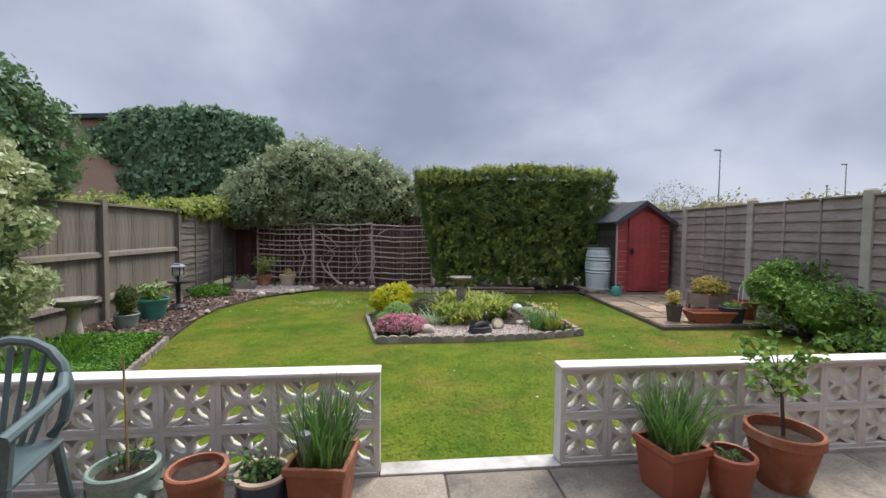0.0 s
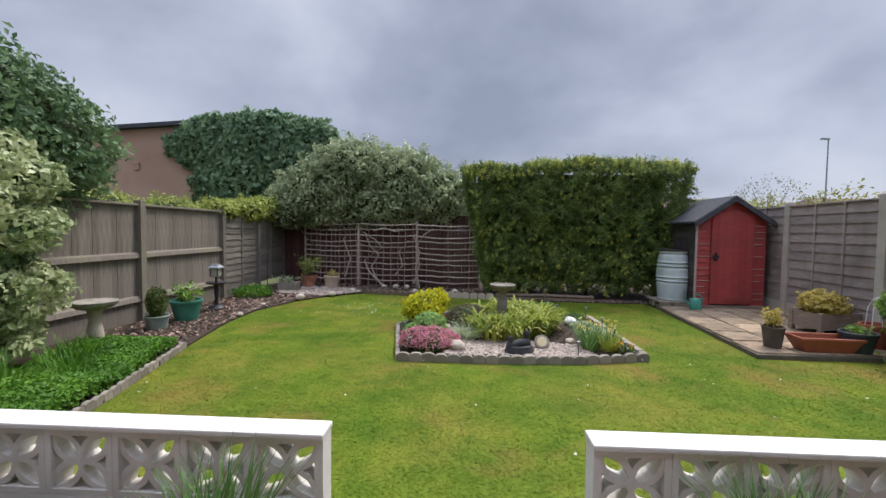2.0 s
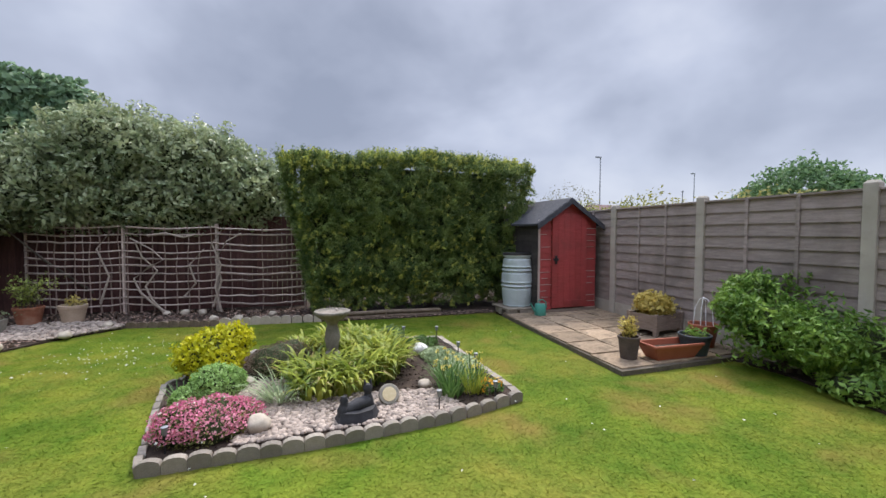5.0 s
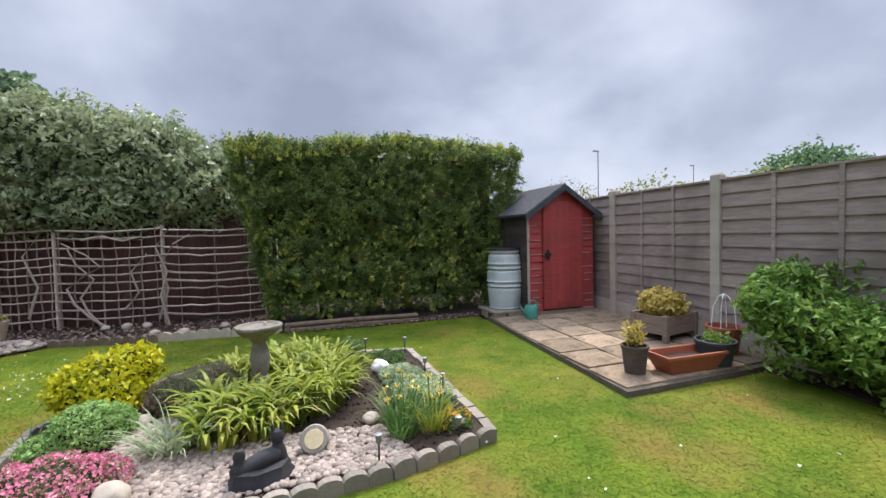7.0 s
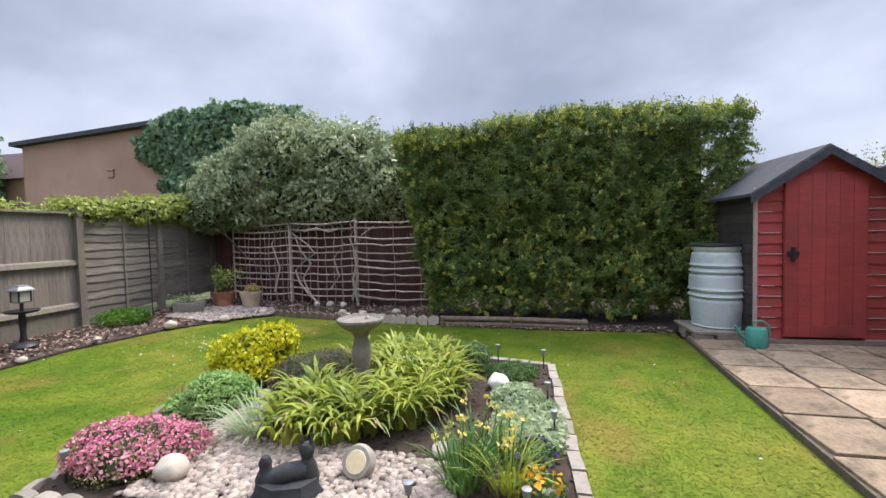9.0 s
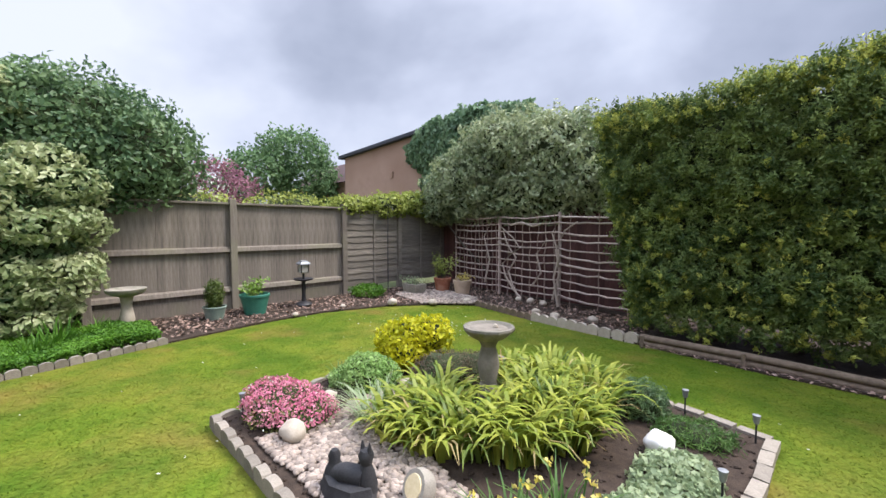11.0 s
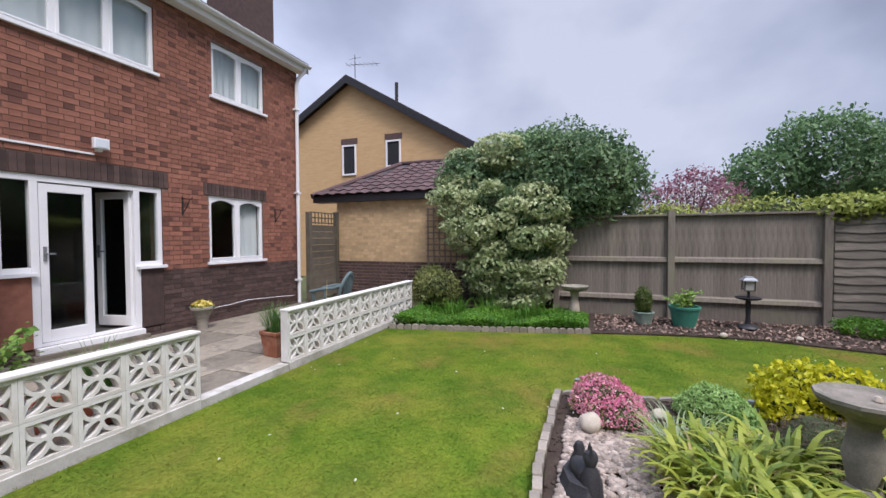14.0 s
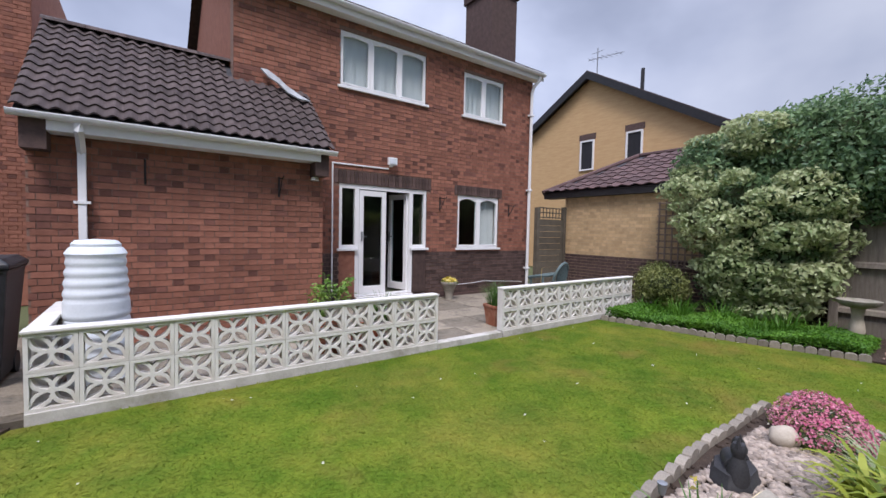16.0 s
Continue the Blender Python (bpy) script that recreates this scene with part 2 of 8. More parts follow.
ROOF_TILE = surface("brown_roof_tile", (0.048, 0.035, 0.034), (0.10, 0.077, 0.073), 9, 0.85, 0.4, 100, vary=0.25, stain=(0.05, 0.04, 0.045), stain_scale=2.5)
PLUM_TILE = surface("plum_roof_tile", (0.07, 0.042, 0.042), (0.125, 0.078, 0.075), 9, 0.85, 0.4, 100, vary=0.25)
UPVC = surface("white_upvc", (0.78, 0.79, 0.80), (0.84, 0.84, 0.85), 3, 0.35, 0.0, 40, spec=0.5)
FENCE_L = surface("weathered_board", (0.125, 0.108, 0.09), (0.25, 0.215, 0.18), 6, 0.9, 0.5, 60, vary=0.16, stretch=(6, 6, 0.7), stain=(0.20, 0.19, 0.13), stain_scale=1.0, depth=0.006)
FENCE_R = surface("grey_lap_board", (0.20, 0.165, 0.15), (0.36, 0.305, 0.275), 6, 0.9, 0.5, 60, vary=0.14, stretch=(6, 0.7, 6), stain=(0.17, 0.14, 0.125), stain_scale=1.1, depth=0.006)
WANEY = surface("waney_board", (0.11, 0.10, 0.085), (0.24, 0.21, 0.175), 6, 0.9, 0.5, 60, vary=0.2, stretch=(6, 0.7, 6), depth=0.006)
POST_CONC = surface("concrete_post", (0.34, 0.31, 0.265), (0.47, 0.435, 0.375), 8, 0.9, 0.4, 140, stain=(0.28, 0.26, 0.21), stain_scale=2.0)
STICK = surface("woven_stick", (0.27, 0.205, 0.175), (0.56, 0.47, 0.41), 12, 0.9, 0.4, 90, vary=0.3)
DARK_STICK = surface("dark_upright_stick", (0.16, 0.105, 0.09), (0.34, 0.25, 0.21), 12, 0.9, 0.4, 90, vary=0.3)
OLD_STEM = surface("old_stem", (0.28, 0.225, 0.185), (0.47, 0.395, 0.33), 14, 0.9, 0.5, 90)
BACK_FENCE = surface("dark_stained_fence", (0.055, 0.028, 0.026), (0.12, 0.055, 0.05), 8, 0.9, 0.4, 80, vary=0.25, stretch=(6, 6, 0.7))
LOG = surface("edging_log", (0.10, 0.075, 0.055), (0.22, 0.165, 0.12), 12, 0.9, 0.5, 90)
EDGE_STONE = surface("edging_stone", (0.17, 0.148, 0.12), (0.34, 0.30, 0.25), 9, 0.9, 0.6, 110, vary=0.25, stain=(0.13, 0.125, 0.085), stain_scale=4)
PEBBLE = surface("pale_pebble", (0.205, 0.16, 0.13), (0.40, 0.335, 0.28), 12, 0.75, 0.2, 120, vary=0.4)
SHED_RED = surface("red_stained_wood", (0.27, 0.040, 0.040), (0.40, 0.072, 0.066), 5, 0.5, 0.3, 80, vary=0.08, stretch=(1, 1, 6), stain=(0.22, 0.05, 0.045), stain_scale=2.0)
SHED_DARK = surface("old_dark_board", (0.03, 0.027, 0.026), (0.07, 0.06, 0.055), 5, 0.9, 0.4, 80, vary=0.2)
WORN_EDGE = surface("worn_pale_edge", (0.33, 0.24, 0.21), (0.47, 0.38, 0.34), 20, 0.9, 0.3, 120)
FELT = surface("roof_felt", (0.035, 0.037, 0.044), (0.075, 0.078, 0.088), 14, 0.95, 0.5, 160)
BUTT_GREEN = surface("pale_green_plastic", (0.38, 0.44, 0.455), (0.52, 0.58, 0.595), 4, 0.5, 0.1, 60, stain=(0.30, 0.35, 0.33), stain_scale=2.5)
BUTT_GREY = surface("pale_grey_plastic", (0.60, 0.65, 0.69), (0.72, 0.765, 0.80), 4, 0.45, 0.05, 60)
BLACK = surface("black_plastic", (0.012, 0.012, 0.014), (0.03, 0.03, 0.034), 8, 0.5, 0.1, 80, spec=0.4)
TEAL = surface("teal_plastic", (0.05, 0.24, 0.19), (0.09, 0.34, 0.27), 6, 0.45, 0.1, 80)
TERRACOTTA = surface("terracotta", (0.25, 0.088, 0.05), (0.38, 0.155, 0.09), 8, 0.8, 0.25, 110, stain=(0.40, 0.24, 0.17), stain_scale=4)
BRIGHT_TERRA = surface("orange_plastic", (0.28, 0.08, 0.045), (0.37, 0.12, 0.07), 6, 0.5, 0.1, 80)
PALE_POT = surface("pale_clay", (0.42, 0.31, 0.22), (0.58, 0.46, 0.35), 8, 0.8, 0.3, 110)
GLAZE_GREEN = surface("green_glaze", (0.13, 0.20, 0.165), (0.30, 0.37, 0.31), 9, 0.35, 0.15, 60, spec=0.5)
GLAZE_BLUE = surface("dark_blue_glaze", (0.018, 0.024, 0.05), (0.07, 0.085, 0.13), 6, 0.3, 0.1, 60, spec=0.5)
GREEN_PLASTIC = surface("green_plastic_pot", (0.035, 0.17, 0.12), (0.065, 0.25, 0.18), 6, 0.45, 0.1, 60)
STONE = surface("old_stone", (0.22, 0.20, 0.165), (0.40, 0.365, 0.31), 9, 0.9, 0.5, 130, stain=(0.15, 0.155, 0.105), stain_scale=5)
PALE_STONE = surface("pale_stone", (0.33, 0.285, 0.225), (0.52, 0.455, 0.37), 9, 0.85, 0.4, 130)
CHAIR_GREEN = surface("faded_green_plastic", (0.075, 0.112, 0.112), (0.13, 0.175, 0.175), 4, 0.45, 0.1, 60)
PLANTER_WOOD = surface("planter_wood", (0.16, 0.12, 0.095), (0.29, 0.225, 0.18), 8, 0.9, 0.4, 80, stretch=(1, 1, 5))
LAMP_METAL = surface("galvanised_metal", (0.22, 0.235, 0.25), (0.33, 0.345, 0.36), 6, 0.6, 0.1, 60, metal=0.6)
LEAD = surface("lead_flashing", (0.24, 0.255, 0.27), (0.46, 0.48, 0.50), 10, 0.6, 0.4, 60)
# net curtain downstairs; upstairs its paleness paints the sky's reflection
CURTAIN_GLARE = surface("curtain_and_sky_glare", (0.72, 0.73, 0.74), (0.86, 0.87, 0.88), 3, 0.9, 0.4, 60, stretch=(8, 8, 0.4), depth=0.03)
# unseen rooms: the gloom behind the glass is put into this colour
ROOM = surface("unlit_room", (0.10, 0.09, 0.08), (0.14, 0.13, 0.115), 2, 0.9, 0.0, 30)
GLASS = glass_material()
TWIG = surface("branch_bark", (0.06, 0.05, 0.04), (0.15, 0.125, 0.10), 12, 0.9, 0.5, 90)
# near-black green: the shade inside crowns, given as a colour
INNER = surface("inner_shade", (0.02, 0.03, 0.012), (0.06, 0.075, 0.03), 9, 0.95, 0.8, 60, depth=0.05)
VIBURNUM = leafy("viburnum_leaf", (0.135, 0.19, 0.085), (0.46, 0.51, 0.29), rough=0.34, spec=0.5)
HEDGE_LEAF = leafy("conifer_spray", (0.055, 0.105, 0.03), (0.25, 0.33, 0.085), rough=0.55, lump=3.2, island=0.6)
NEW_GROWTH = leafy("new_conifer_growth", (0.25, 0.31, 0.05), (0.56, 0.57, 0.12), rough=0.55)
IVY = leafy("ivy_leaf", (0.11, 0.20, 0.11), (0.26, 0.38, 0.21), rough=0.45)
PITTO = leafy("variegated_leaf", (0.24, 0.32, 0.14), (0.58, 0.62, 0.36), rough=0.4)
DEEP_LEAF = leafy("deep_green_leaf", (0.07, 0.14, 0.065), (0.22, 0.33, 0.15), rough=0.4)
LIME_LEAF = leafy("lime_leaf", (0.20, 0.27, 0.05), (0.42, 0.46, 0.12), rough=0.5)
BUSH_LEAF = leafy("bush_leaf", (0.09, 0.20, 0.035), (0.32, 0.48, 0.10), rough=0.4)
YELLOW_LEAF = leafy("yellow_leaf", (0.36, 0.39, 0.012), (0.70, 0.65, 0.03), rough=0.5)
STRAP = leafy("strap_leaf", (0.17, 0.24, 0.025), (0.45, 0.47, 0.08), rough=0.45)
# darker copy of the strap leaf: shade within a clump as colour
SHADED_STRAP = leafy("shaded_strap_leaf", (0.07, 0.13, 0.02), (0.24, 0.32, 0.06), rough=0.45)
STRAW = leafy("dry_leaf", (0.34, 0.25, 0.10), (0.52, 0.42, 0.20), rough=0.7)
STRIP_LEAF = leafy("fresh_green_leaf", (0.045, 0.14, 0.014), (0.14, 0.31, 0.03), rough=0.5)
CHIVE = leafy("chive_leaf", (0.05, 0.13, 0.03), (0.16, 0.28, 0.07), rough=0.45)
GREY_LEAF = leafy("grey_green_leaf", (0.22, 0.30, 0.16), (0.46, 0.53, 0.32), rough=0.6)
PINK_FLOWER = leafy("pink_flower", (0.62, 0.14, 0.27), (0.84, 0.42, 0.50), rough=0.6)
YELLOW_FLOWER = leafy("yellow_flower", (0.70, 0.55, 0.05), (0.85, 0.76, 0.30), rough=0.6)
PURPLE_FLOWER = leafy("purple_flower", (0.07, 0.03, 0.20), (0.18, 0.09, 0.36), rough=0.6)
WHITE_FLOWER = leafy("white_flower", (0.62, 0.62, 0.55), (0.80, 0.80, 0.72), rough=0.6)
GOLD_LEAF = leafy("golden_leaf", (0.42, 0.33, 0.07), (0.66, 0.55, 0.18), rough=0.5)
HEATHER = leafy("faded_heather", (0.10, 0.075, 0.05), (0.22, 0.175, 0.12), rough=0.7)
PURPLE_LEAF = leafy("plum_blossom", (0.16, 0.06, 0.08), (0.46, 0.24, 0.30), rough=0.6)
GRASS_FAR = leafy("distant_leaf", (0.08, 0.16, 0.07), (0.20, 0.32, 0.14), rough=0.6)
PALE_BUSH = leafy("pale_twig_leaf", (0.20, 0.20, 0.15), (0.34, 0.34, 0.26), rough=0.7)

# ---- building helpers ----


class Shape:
    """Collects verts and faces for one mesh."""

    def __init__(self):
        self.v, self.f = [], []

    def add(self, verts, faces, m=None):
        o = len(self.v)
        self.v += [tuple(m @ Vector(p)) for p in verts] if m else [tuple(p) for p in verts]
        self.f += [tuple(i + o for i in q) for q in faces]
        return self

    def box(self, x0, y0, z0, x1, y1, z1, m=None):
        return self.add([(x0, y0, z0), (x1, y0, z0), (x1, y1, z0), (x0, y1, z0), (x0, y0, z1), (x1, y0, z1), (x1, y1, z1), (x0, y1, z1)],
                        [(0, 3, 2, 1), (4, 5, 6, 7), (0, 1, 5, 4), (1, 2, 6, 5), (2, 3, 7, 6), (3, 0, 4, 7)], m)

    def lathe(self, profile, n=24, m=None, closed=True):
        """profile: (radius, z) from the bottom up."""
        vs, fs = [], []
        for r, z in profile:
            vs += [(r * math.cos(2 * math.pi * i / n), r * math.sin(2 * math.pi * i / n), z) for i in range(n)]
        for k in range(len(profile) - 1):
            fs += [(k * n + i, k * n + (i + 1) % n, (k + 1) * n + (i + 1) % n, (k + 1) * n + i) for i in range(n)]
        if closed:
            fs.append(tuple(range(n - 1, -1, -1)))
            fs.append(tuple((len(profile) - 1) * n + i for i in range(n)))
        return self.add(vs, fs, m)

    def square_lathe(self, profile, m=None):
        vs, fs = [], []
        for a, b, z in profile:
            vs += [(-a, -b, z), (a, -b, z), (a, b, z), (-a, b, z)]
        for k in range(len(profile) - 1):
            fs += [(k * 4 + i, k * 4 + (i + 1) % 4, k * 4 + 4 + (i + 1) % 4, k * 4 + 4 + i) for i in range(4)]
        fs.append((3, 2, 1, 0))
        fs.append(tuple((len(profile) - 1) * 4 + i for i in range(4)))
        return self.add(vs, fs, m)

    def tube(self, path, r0, r1=None, n=6):
        """A tapering tube along a path of points."""
        r1 = r0 if r1 is None else r1
        pts = [Vector(p) for p in path]
        vs, fs = [], []
        for k, p in enumerate(pts):
            d = (pts[min(k + 1, len(pts) - 1)] - pts[max(k - 1, 0)]).normalized()
            u = d.orthogonal().normalized() if abs(d.z) > 0.9 else d.cross(Vector((0, 0, 1))).normalized()
            w = d.cross(u)
            r = r0 + (r1 - r0) * k / max(1, len(pts) - 1)
            vs += [p + r * (u * math.cos(2 * math.pi * i / n) + w * math.sin(2 * math.pi * i / n)) for i in range(n)]
        for k in range(len(pts) - 1):
            fs += [(k * n + i, k * n + (i + 1) % n, (k + 1) * n + (i + 1) % n, (k + 1) * n + i) for i in range(n)]
        fs.append(tuple(range(n - 1, -1, -1)))
        fs.append(tuple((len(pts) - 1) * n + i for i in range(n)))
        return self.add(vs, fs)

    def poly(self, pts, z0, z1):
        """An upright slab over a polygon (counter-clockwise)."""
        n = len(pts)
        return self.add([(x, y, z0) for x, y in pts] + [(x, y, z1) for x, y in pts],
                        [tuple(range(n - 1, -1, -1)), tuple(range(n, 2 * n))] + [(i, (i + 1) % n, n + (i + 1) % n, n + i) for i in range(n)])

    def mesh(self, name, material, bevel=0.0, smooth=False):
        me = bpy.data.meshes.new(name)
        me.from_pydata(self.v, [], self.f)
        if bevel:
            bm = bmesh.new()
            bm.from_mesh(me)
            bmesh.ops.bevel(bm, geom=[e for e in bm.edges if e.is_manifold and e.calc_face_angle(0) > 0.5], offset=bevel, segments=2, affect="EDGES", profile=0.6)
            bm.to_mesh(me)
            bm.free()
        me.materials.append(material)
        if smooth:
            me.polygons.foreach_set("use_smooth", [True] * len(me.polygons))
            me.set_sharp_from_angle(angle=radians(40))
        me.update()
        return me


def thing(name, at, label, category, group="", kind=""):
    ob = new(name)
    ob.empty_display_size = 0.1
    ob.location = at
    return tagged(ob, label, category, group, kind)


def part(name, data, material, parent, label="", bevel=0.0, smooth=False, at=None, kind=""):
    me = data.mesh(name, material, bevel, smooth) if isinstance(data, Shape) else data
    ob = new(name, me)
    ob.parent = parent
    if at is not None:
        ob.matrix_basis = at if isinstance(at, Matrix) else Matrix.Translation(at)
    return tagged(ob, label, kind=kind)


def solid(name, data, material, label, category, kind="", bevel=0.0, smooth=False, at=None, group=""):
    """A top-level thing of one mesh."""
    me = data.mesh(name, material, bevel, smooth) if isinstance(data, Shape) else data
    ob = new(name, me)
    if at is not None:
        ob.matrix_basis = at if isinstance(at, Matrix) else Matrix.Translation(at)
    return tagged(ob, label, category, group, kind)


rng = np.random.default_rng(7)


def leaf_mesh(name, centres, normals, length, width, material, spread=0.8, droop=0.0):
    """Folded four-cornered leaves at the given points, facing roughly along the normals."""
    n = len(centres)
    nrm = normals + rng.normal(0, spread, (n, 3))
    nrm /= np.linalg.norm(nrm, axis=1)[:, None] + 1e-9
    tang = np.cross(nrm, rng.normal(0, 1, (n, 3)))
    tang[:, 2] -= droop
    tang -= nrm * np.sum(tang * nrm, axis=1)[:, None]
    tang /= np.linalg.norm(tang, axis=1)[:, None] + 1e-9
    side = np.cross(nrm, tang)
    k = rng.uniform(0.65, 1.3, (n, 1))
    a, b = length * k, width * k * 0.5
    v = np.empty((n, 4, 3))
    v[:, 0] = centres - tang * a * 0.5
    v[:, 1] = centres + side * b + nrm * b * 0.35 - tang * a * 0.05
    v[:, 2] = centres + tang * a * 0.5 - nrm * a * 0.1
    v[:, 3] = centres - side * b + nrm * b * 0.35 - tang * a * 0.05
    idx = np.arange(n)[:, None] * 4
    f = np.concatenate([idx + np.array([0, 1, 2]), idx + np.array([0, 2, 3])], axis=1).reshape(-1, 3)
    me = bpy.data.meshes.new(name)
    me.vertices.add(n * 4)
    me.vertices.foreach_set("co", v.reshape(-1))
    me.loops.add(len(f) * 3)
    me.loops.foreach_set("vertex_index", f.reshape(-1).astype(np.int32))
    me.polygons.add(len(f))
    me.polygons.foreach_set("loop_start", (np.arange(len(f)) * 3).astype(np.int32))
    me.materials.append(material)
    me.update(calc_edges=True)
    return me


def lump_points(lumps, count, inner=0.78, zmin=-9.0, rough=0.22):
    """Points on uneven ellipsoids (x, y, z, rx, ry, rz), with normals."""
    area = np.array([(rx * ry + ry * rz + rx * rz) for _, _, _, rx, ry, rz in lumps])
    share = rng.choice(len(lumps), count, p=area / area.sum())
    d = rng.normal(0, 1, (count, 3))
    d /= np.linalg.norm(d, axis=1)[:, None]
    q = np.array(lumps)[share]
    wob = 1 + rough * (np.sin(d[:, 0] * 7 + share * 2.1) * np.sin(d[:, 1] * 6 + share) * np.sin(d[:, 2] * 8 + share * 3.3)
                       + 0.5 * np.sin(d[:, 0] * 17 + share) * np.sin(d[:, 2] * 15 + 2 * share))
    r = wob * rng.uniform(inner, 1.04, count)
    p = q[:, :3] + d * q[:, 3:6] * r[:, None]
    keep = p[:, 2] > zmin
    for cx, cy, cz, rx, ry, rz in lumps:
        e = ((p[:, 0] - cx) / rx) ** 2 + ((p[:, 1] - cy) / ry) ** 2 + ((p[:, 2] - cz) / rz) ** 2
        keep &= e > 0.42
    nrm = d / q[:, 3:6]
    nrm /= np.linalg.norm(nrm, axis=1)[:, None]
    return p[keep], nrm[keep]


def core_shape(lumps, scale=0.72, zmin=None):
    s = Shape()
    for cx, cy, cz, rx, ry, rz in lumps:
        prof = [(max(0.02, math.cos(a)) * 1.0, math.sin(a)) for a in np.linspace(-1.5, 1.5, 9)]
        vs = Shape().lathe(prof, 14)
        pts = []
        for x, y, z in vs.v:
            k = scale * (1 + 0.12 * math.sin(5 * x + cx) * math.sin(5 * y + cy) + 0.08 * math.sin(9 * z))
            pz = cz + z * rz * k
            pts.append((cx + x * rx * k, cy + y * ry * k, pz if zmin is None else max(zmin, pz)))
        s.add(pts, vs.f)
    return s


def shrub(name, at, lumps, count, length, width, material, label, category="shrub", group="", stems=4, zmin=0.0, spread=0.8, extra=(), core=0.72,
          droop=0.3, inner=0.78, rough=0.22):
    """A shrub: stems, dark solid cores for inner shade and a crown of leaves; extra: (part name, count, length, width,
    material, z from, lumps).
    """
    root = thing(name, at, label, category, group)
    if stems:
        for i in range(stems):
            s = Shape()
            cx, cy, cz, rx, ry, rz = lumps[i % len(lumps)]
            w = (rng.uniform(-0.3, 0.3) * rx, rng.uniform(-0.3, 0.3) * ry)
            s.tube([(cx * 0.25 + w[0] * 0.3, cy * 0.25 + w[1] * 0.3, 0), (cx * 0.6 + w[0], cy * 0.6 + w[1], cz * 0.5), (cx + w[0], cy + w[1], cz + rz * 0.3)],
                   0.02 + 0.02 * max(rx, rz), 0.008)
            part("stem", s, TWIG, root)
    # added opaque lumps that block light and darken the crown's inside
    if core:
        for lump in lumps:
            part("shade_core", core_shape([lump], core, zmin), INNER, root)
    p, n = lump_points(lumps, count, inner, zmin + 0.01, rough)
    part("foliage", leaf_mesh("foliage", p, n, length, width, material, spread, droop), None, root, kind="stuff")
    for nm, c2, l2, w2, m2, zfrom, lm in extra:
        p, n = lump_points(lm or lumps, c2, 0.92, zmin + 0.01, rough)
        k = p[:, 2] > zfrom
        part(nm, leaf_mesh(nm, p[k], n[k], l2, w2, m2, spread, 0.1), None, root, kind="stuff")
    return root


def strap_shape(n, length, width, radius, up=0.8, curl=1.0, seg=4):
    """A tuft of arching strap leaves."""
    s = Shape()
    for _ in range(n):
        a, r = rng.uniform(0, 2 * math.pi), radius * math.sqrt(rng.uniform(0, 1))
        bx, by = r * math.cos(a), r * math.sin(a)
        a2 = a + rng.normal(0, 0.7)
        l, w, u = length * rng.uniform(0.6, 1.15), width * rng.uniform(0.7, 1.2), up * rng.uniform(0.7, 1.1)
        x, z, el = 0.0, 0.0, math.pi / 2 * min(1.0, u)
        vs, fs = [], []
        tw = rng.normal(0, 0.15)
        for k in range(seg + 1):
            q = k / seg
            ww = w * 0.5 * (1 - q ** 2.2) + 0.0008
            px, py = bx + x * math.cos(a2 + tw * q), by + x * math.sin(a2 + tw * q)
            ox, oy = -math.sin(a2) * ww, math.cos(a2) * ww
            vs += [(px - ox, py - oy, z), (px + ox, py + oy, z)]
            x += math.cos(el) * l / seg
            z += math.sin(el) * l / seg
            el -= curl * (0.25 + q) * rng.uniform(0.6, 1.2) * 0.75
        fs = [(2 * k, 2 * k + 1, 2 * k + 3, 2 * k + 2) for k in range(seg)]
        s.add([(p[0], p[1], max(p[2], 0.004)) for p in vs], fs)
    return s

# ---- ground ----
LAWN_Z = -0.055
LAWN = [(-2.25, 2.66), (4.72, 2.66), (5.15, 3.4), (5.57, 4.44), (5.85, 5.34), (5.85, 5.98), (4.15, 5.98), (4.42, 9.3), (4.42, 9.72), (2.5, 9.75), (1.2, 9.93),
        (-0.45, 10.12), (-1.85, 10.42), (-2.45, 9.9), (-2.95, 9.2), (-3.25, 8.1), (-3.22, 7.2), (-3.05, 6.3), (-2.93, 5.75), (-2.55, 4.3), (-2.34, 3.2)]


def inside(pts, poly):
    x, y = pts[:, 0], pts[:, 1]
    c = np.zeros(len(pts), bool)
    for (x0, y0), (x1, y1) in zip(poly, poly[1:] + poly[:1]):
        hit = ((y0 > y) != (y1 > y)) & (x < (x1 - x0) * (y - y0) / (y1 - y0 + 1e-12) + x0)
        c ^= hit
    return c


def scatter(poly, n):
    p = np.array(poly)
    lo, hi = p.min(0), p.max(0)
    q = rng.uniform(lo, hi, (n, 2))
    return q[inside(q, poly)]


solid("ground", Shape().box(-260, -260, -0.3, 260, 260, -0.12), FAR_GROUND, "rough green and brown ground beyond the garden", "ground", "structure")
lawn = solid("lawn", Shape().poly(LAWN, -0.12, LAWN_Z), BLADE, "mown green lawn with dry yellow patches", "lawn", "structure")
xy = scatter(LAWN, 300000)
h = 0.006 + 0.008 * rng.random(len(xy))
cen = np.column_stack([xy, LAWN_Z + h * 0.45])
ang = rng.uniform(0, 2 * math.pi, len(xy))
lean = rng.normal(0, 0.028, (len(xy), 2))
w = 0.0045
V = np.empty((len(xy), 3, 3))
V[:, 0] = np.column_stack([xy[:, 0] - w * np.cos(ang), xy[:, 1] - w * np.sin(ang), np.full(len(xy), LAWN_Z)])
V[:, 1] = np.column_stack([xy[:, 0] + w * np.cos(ang), xy[:, 1] + w * np.sin(ang), np.full(len(xy), LAWN_Z)])
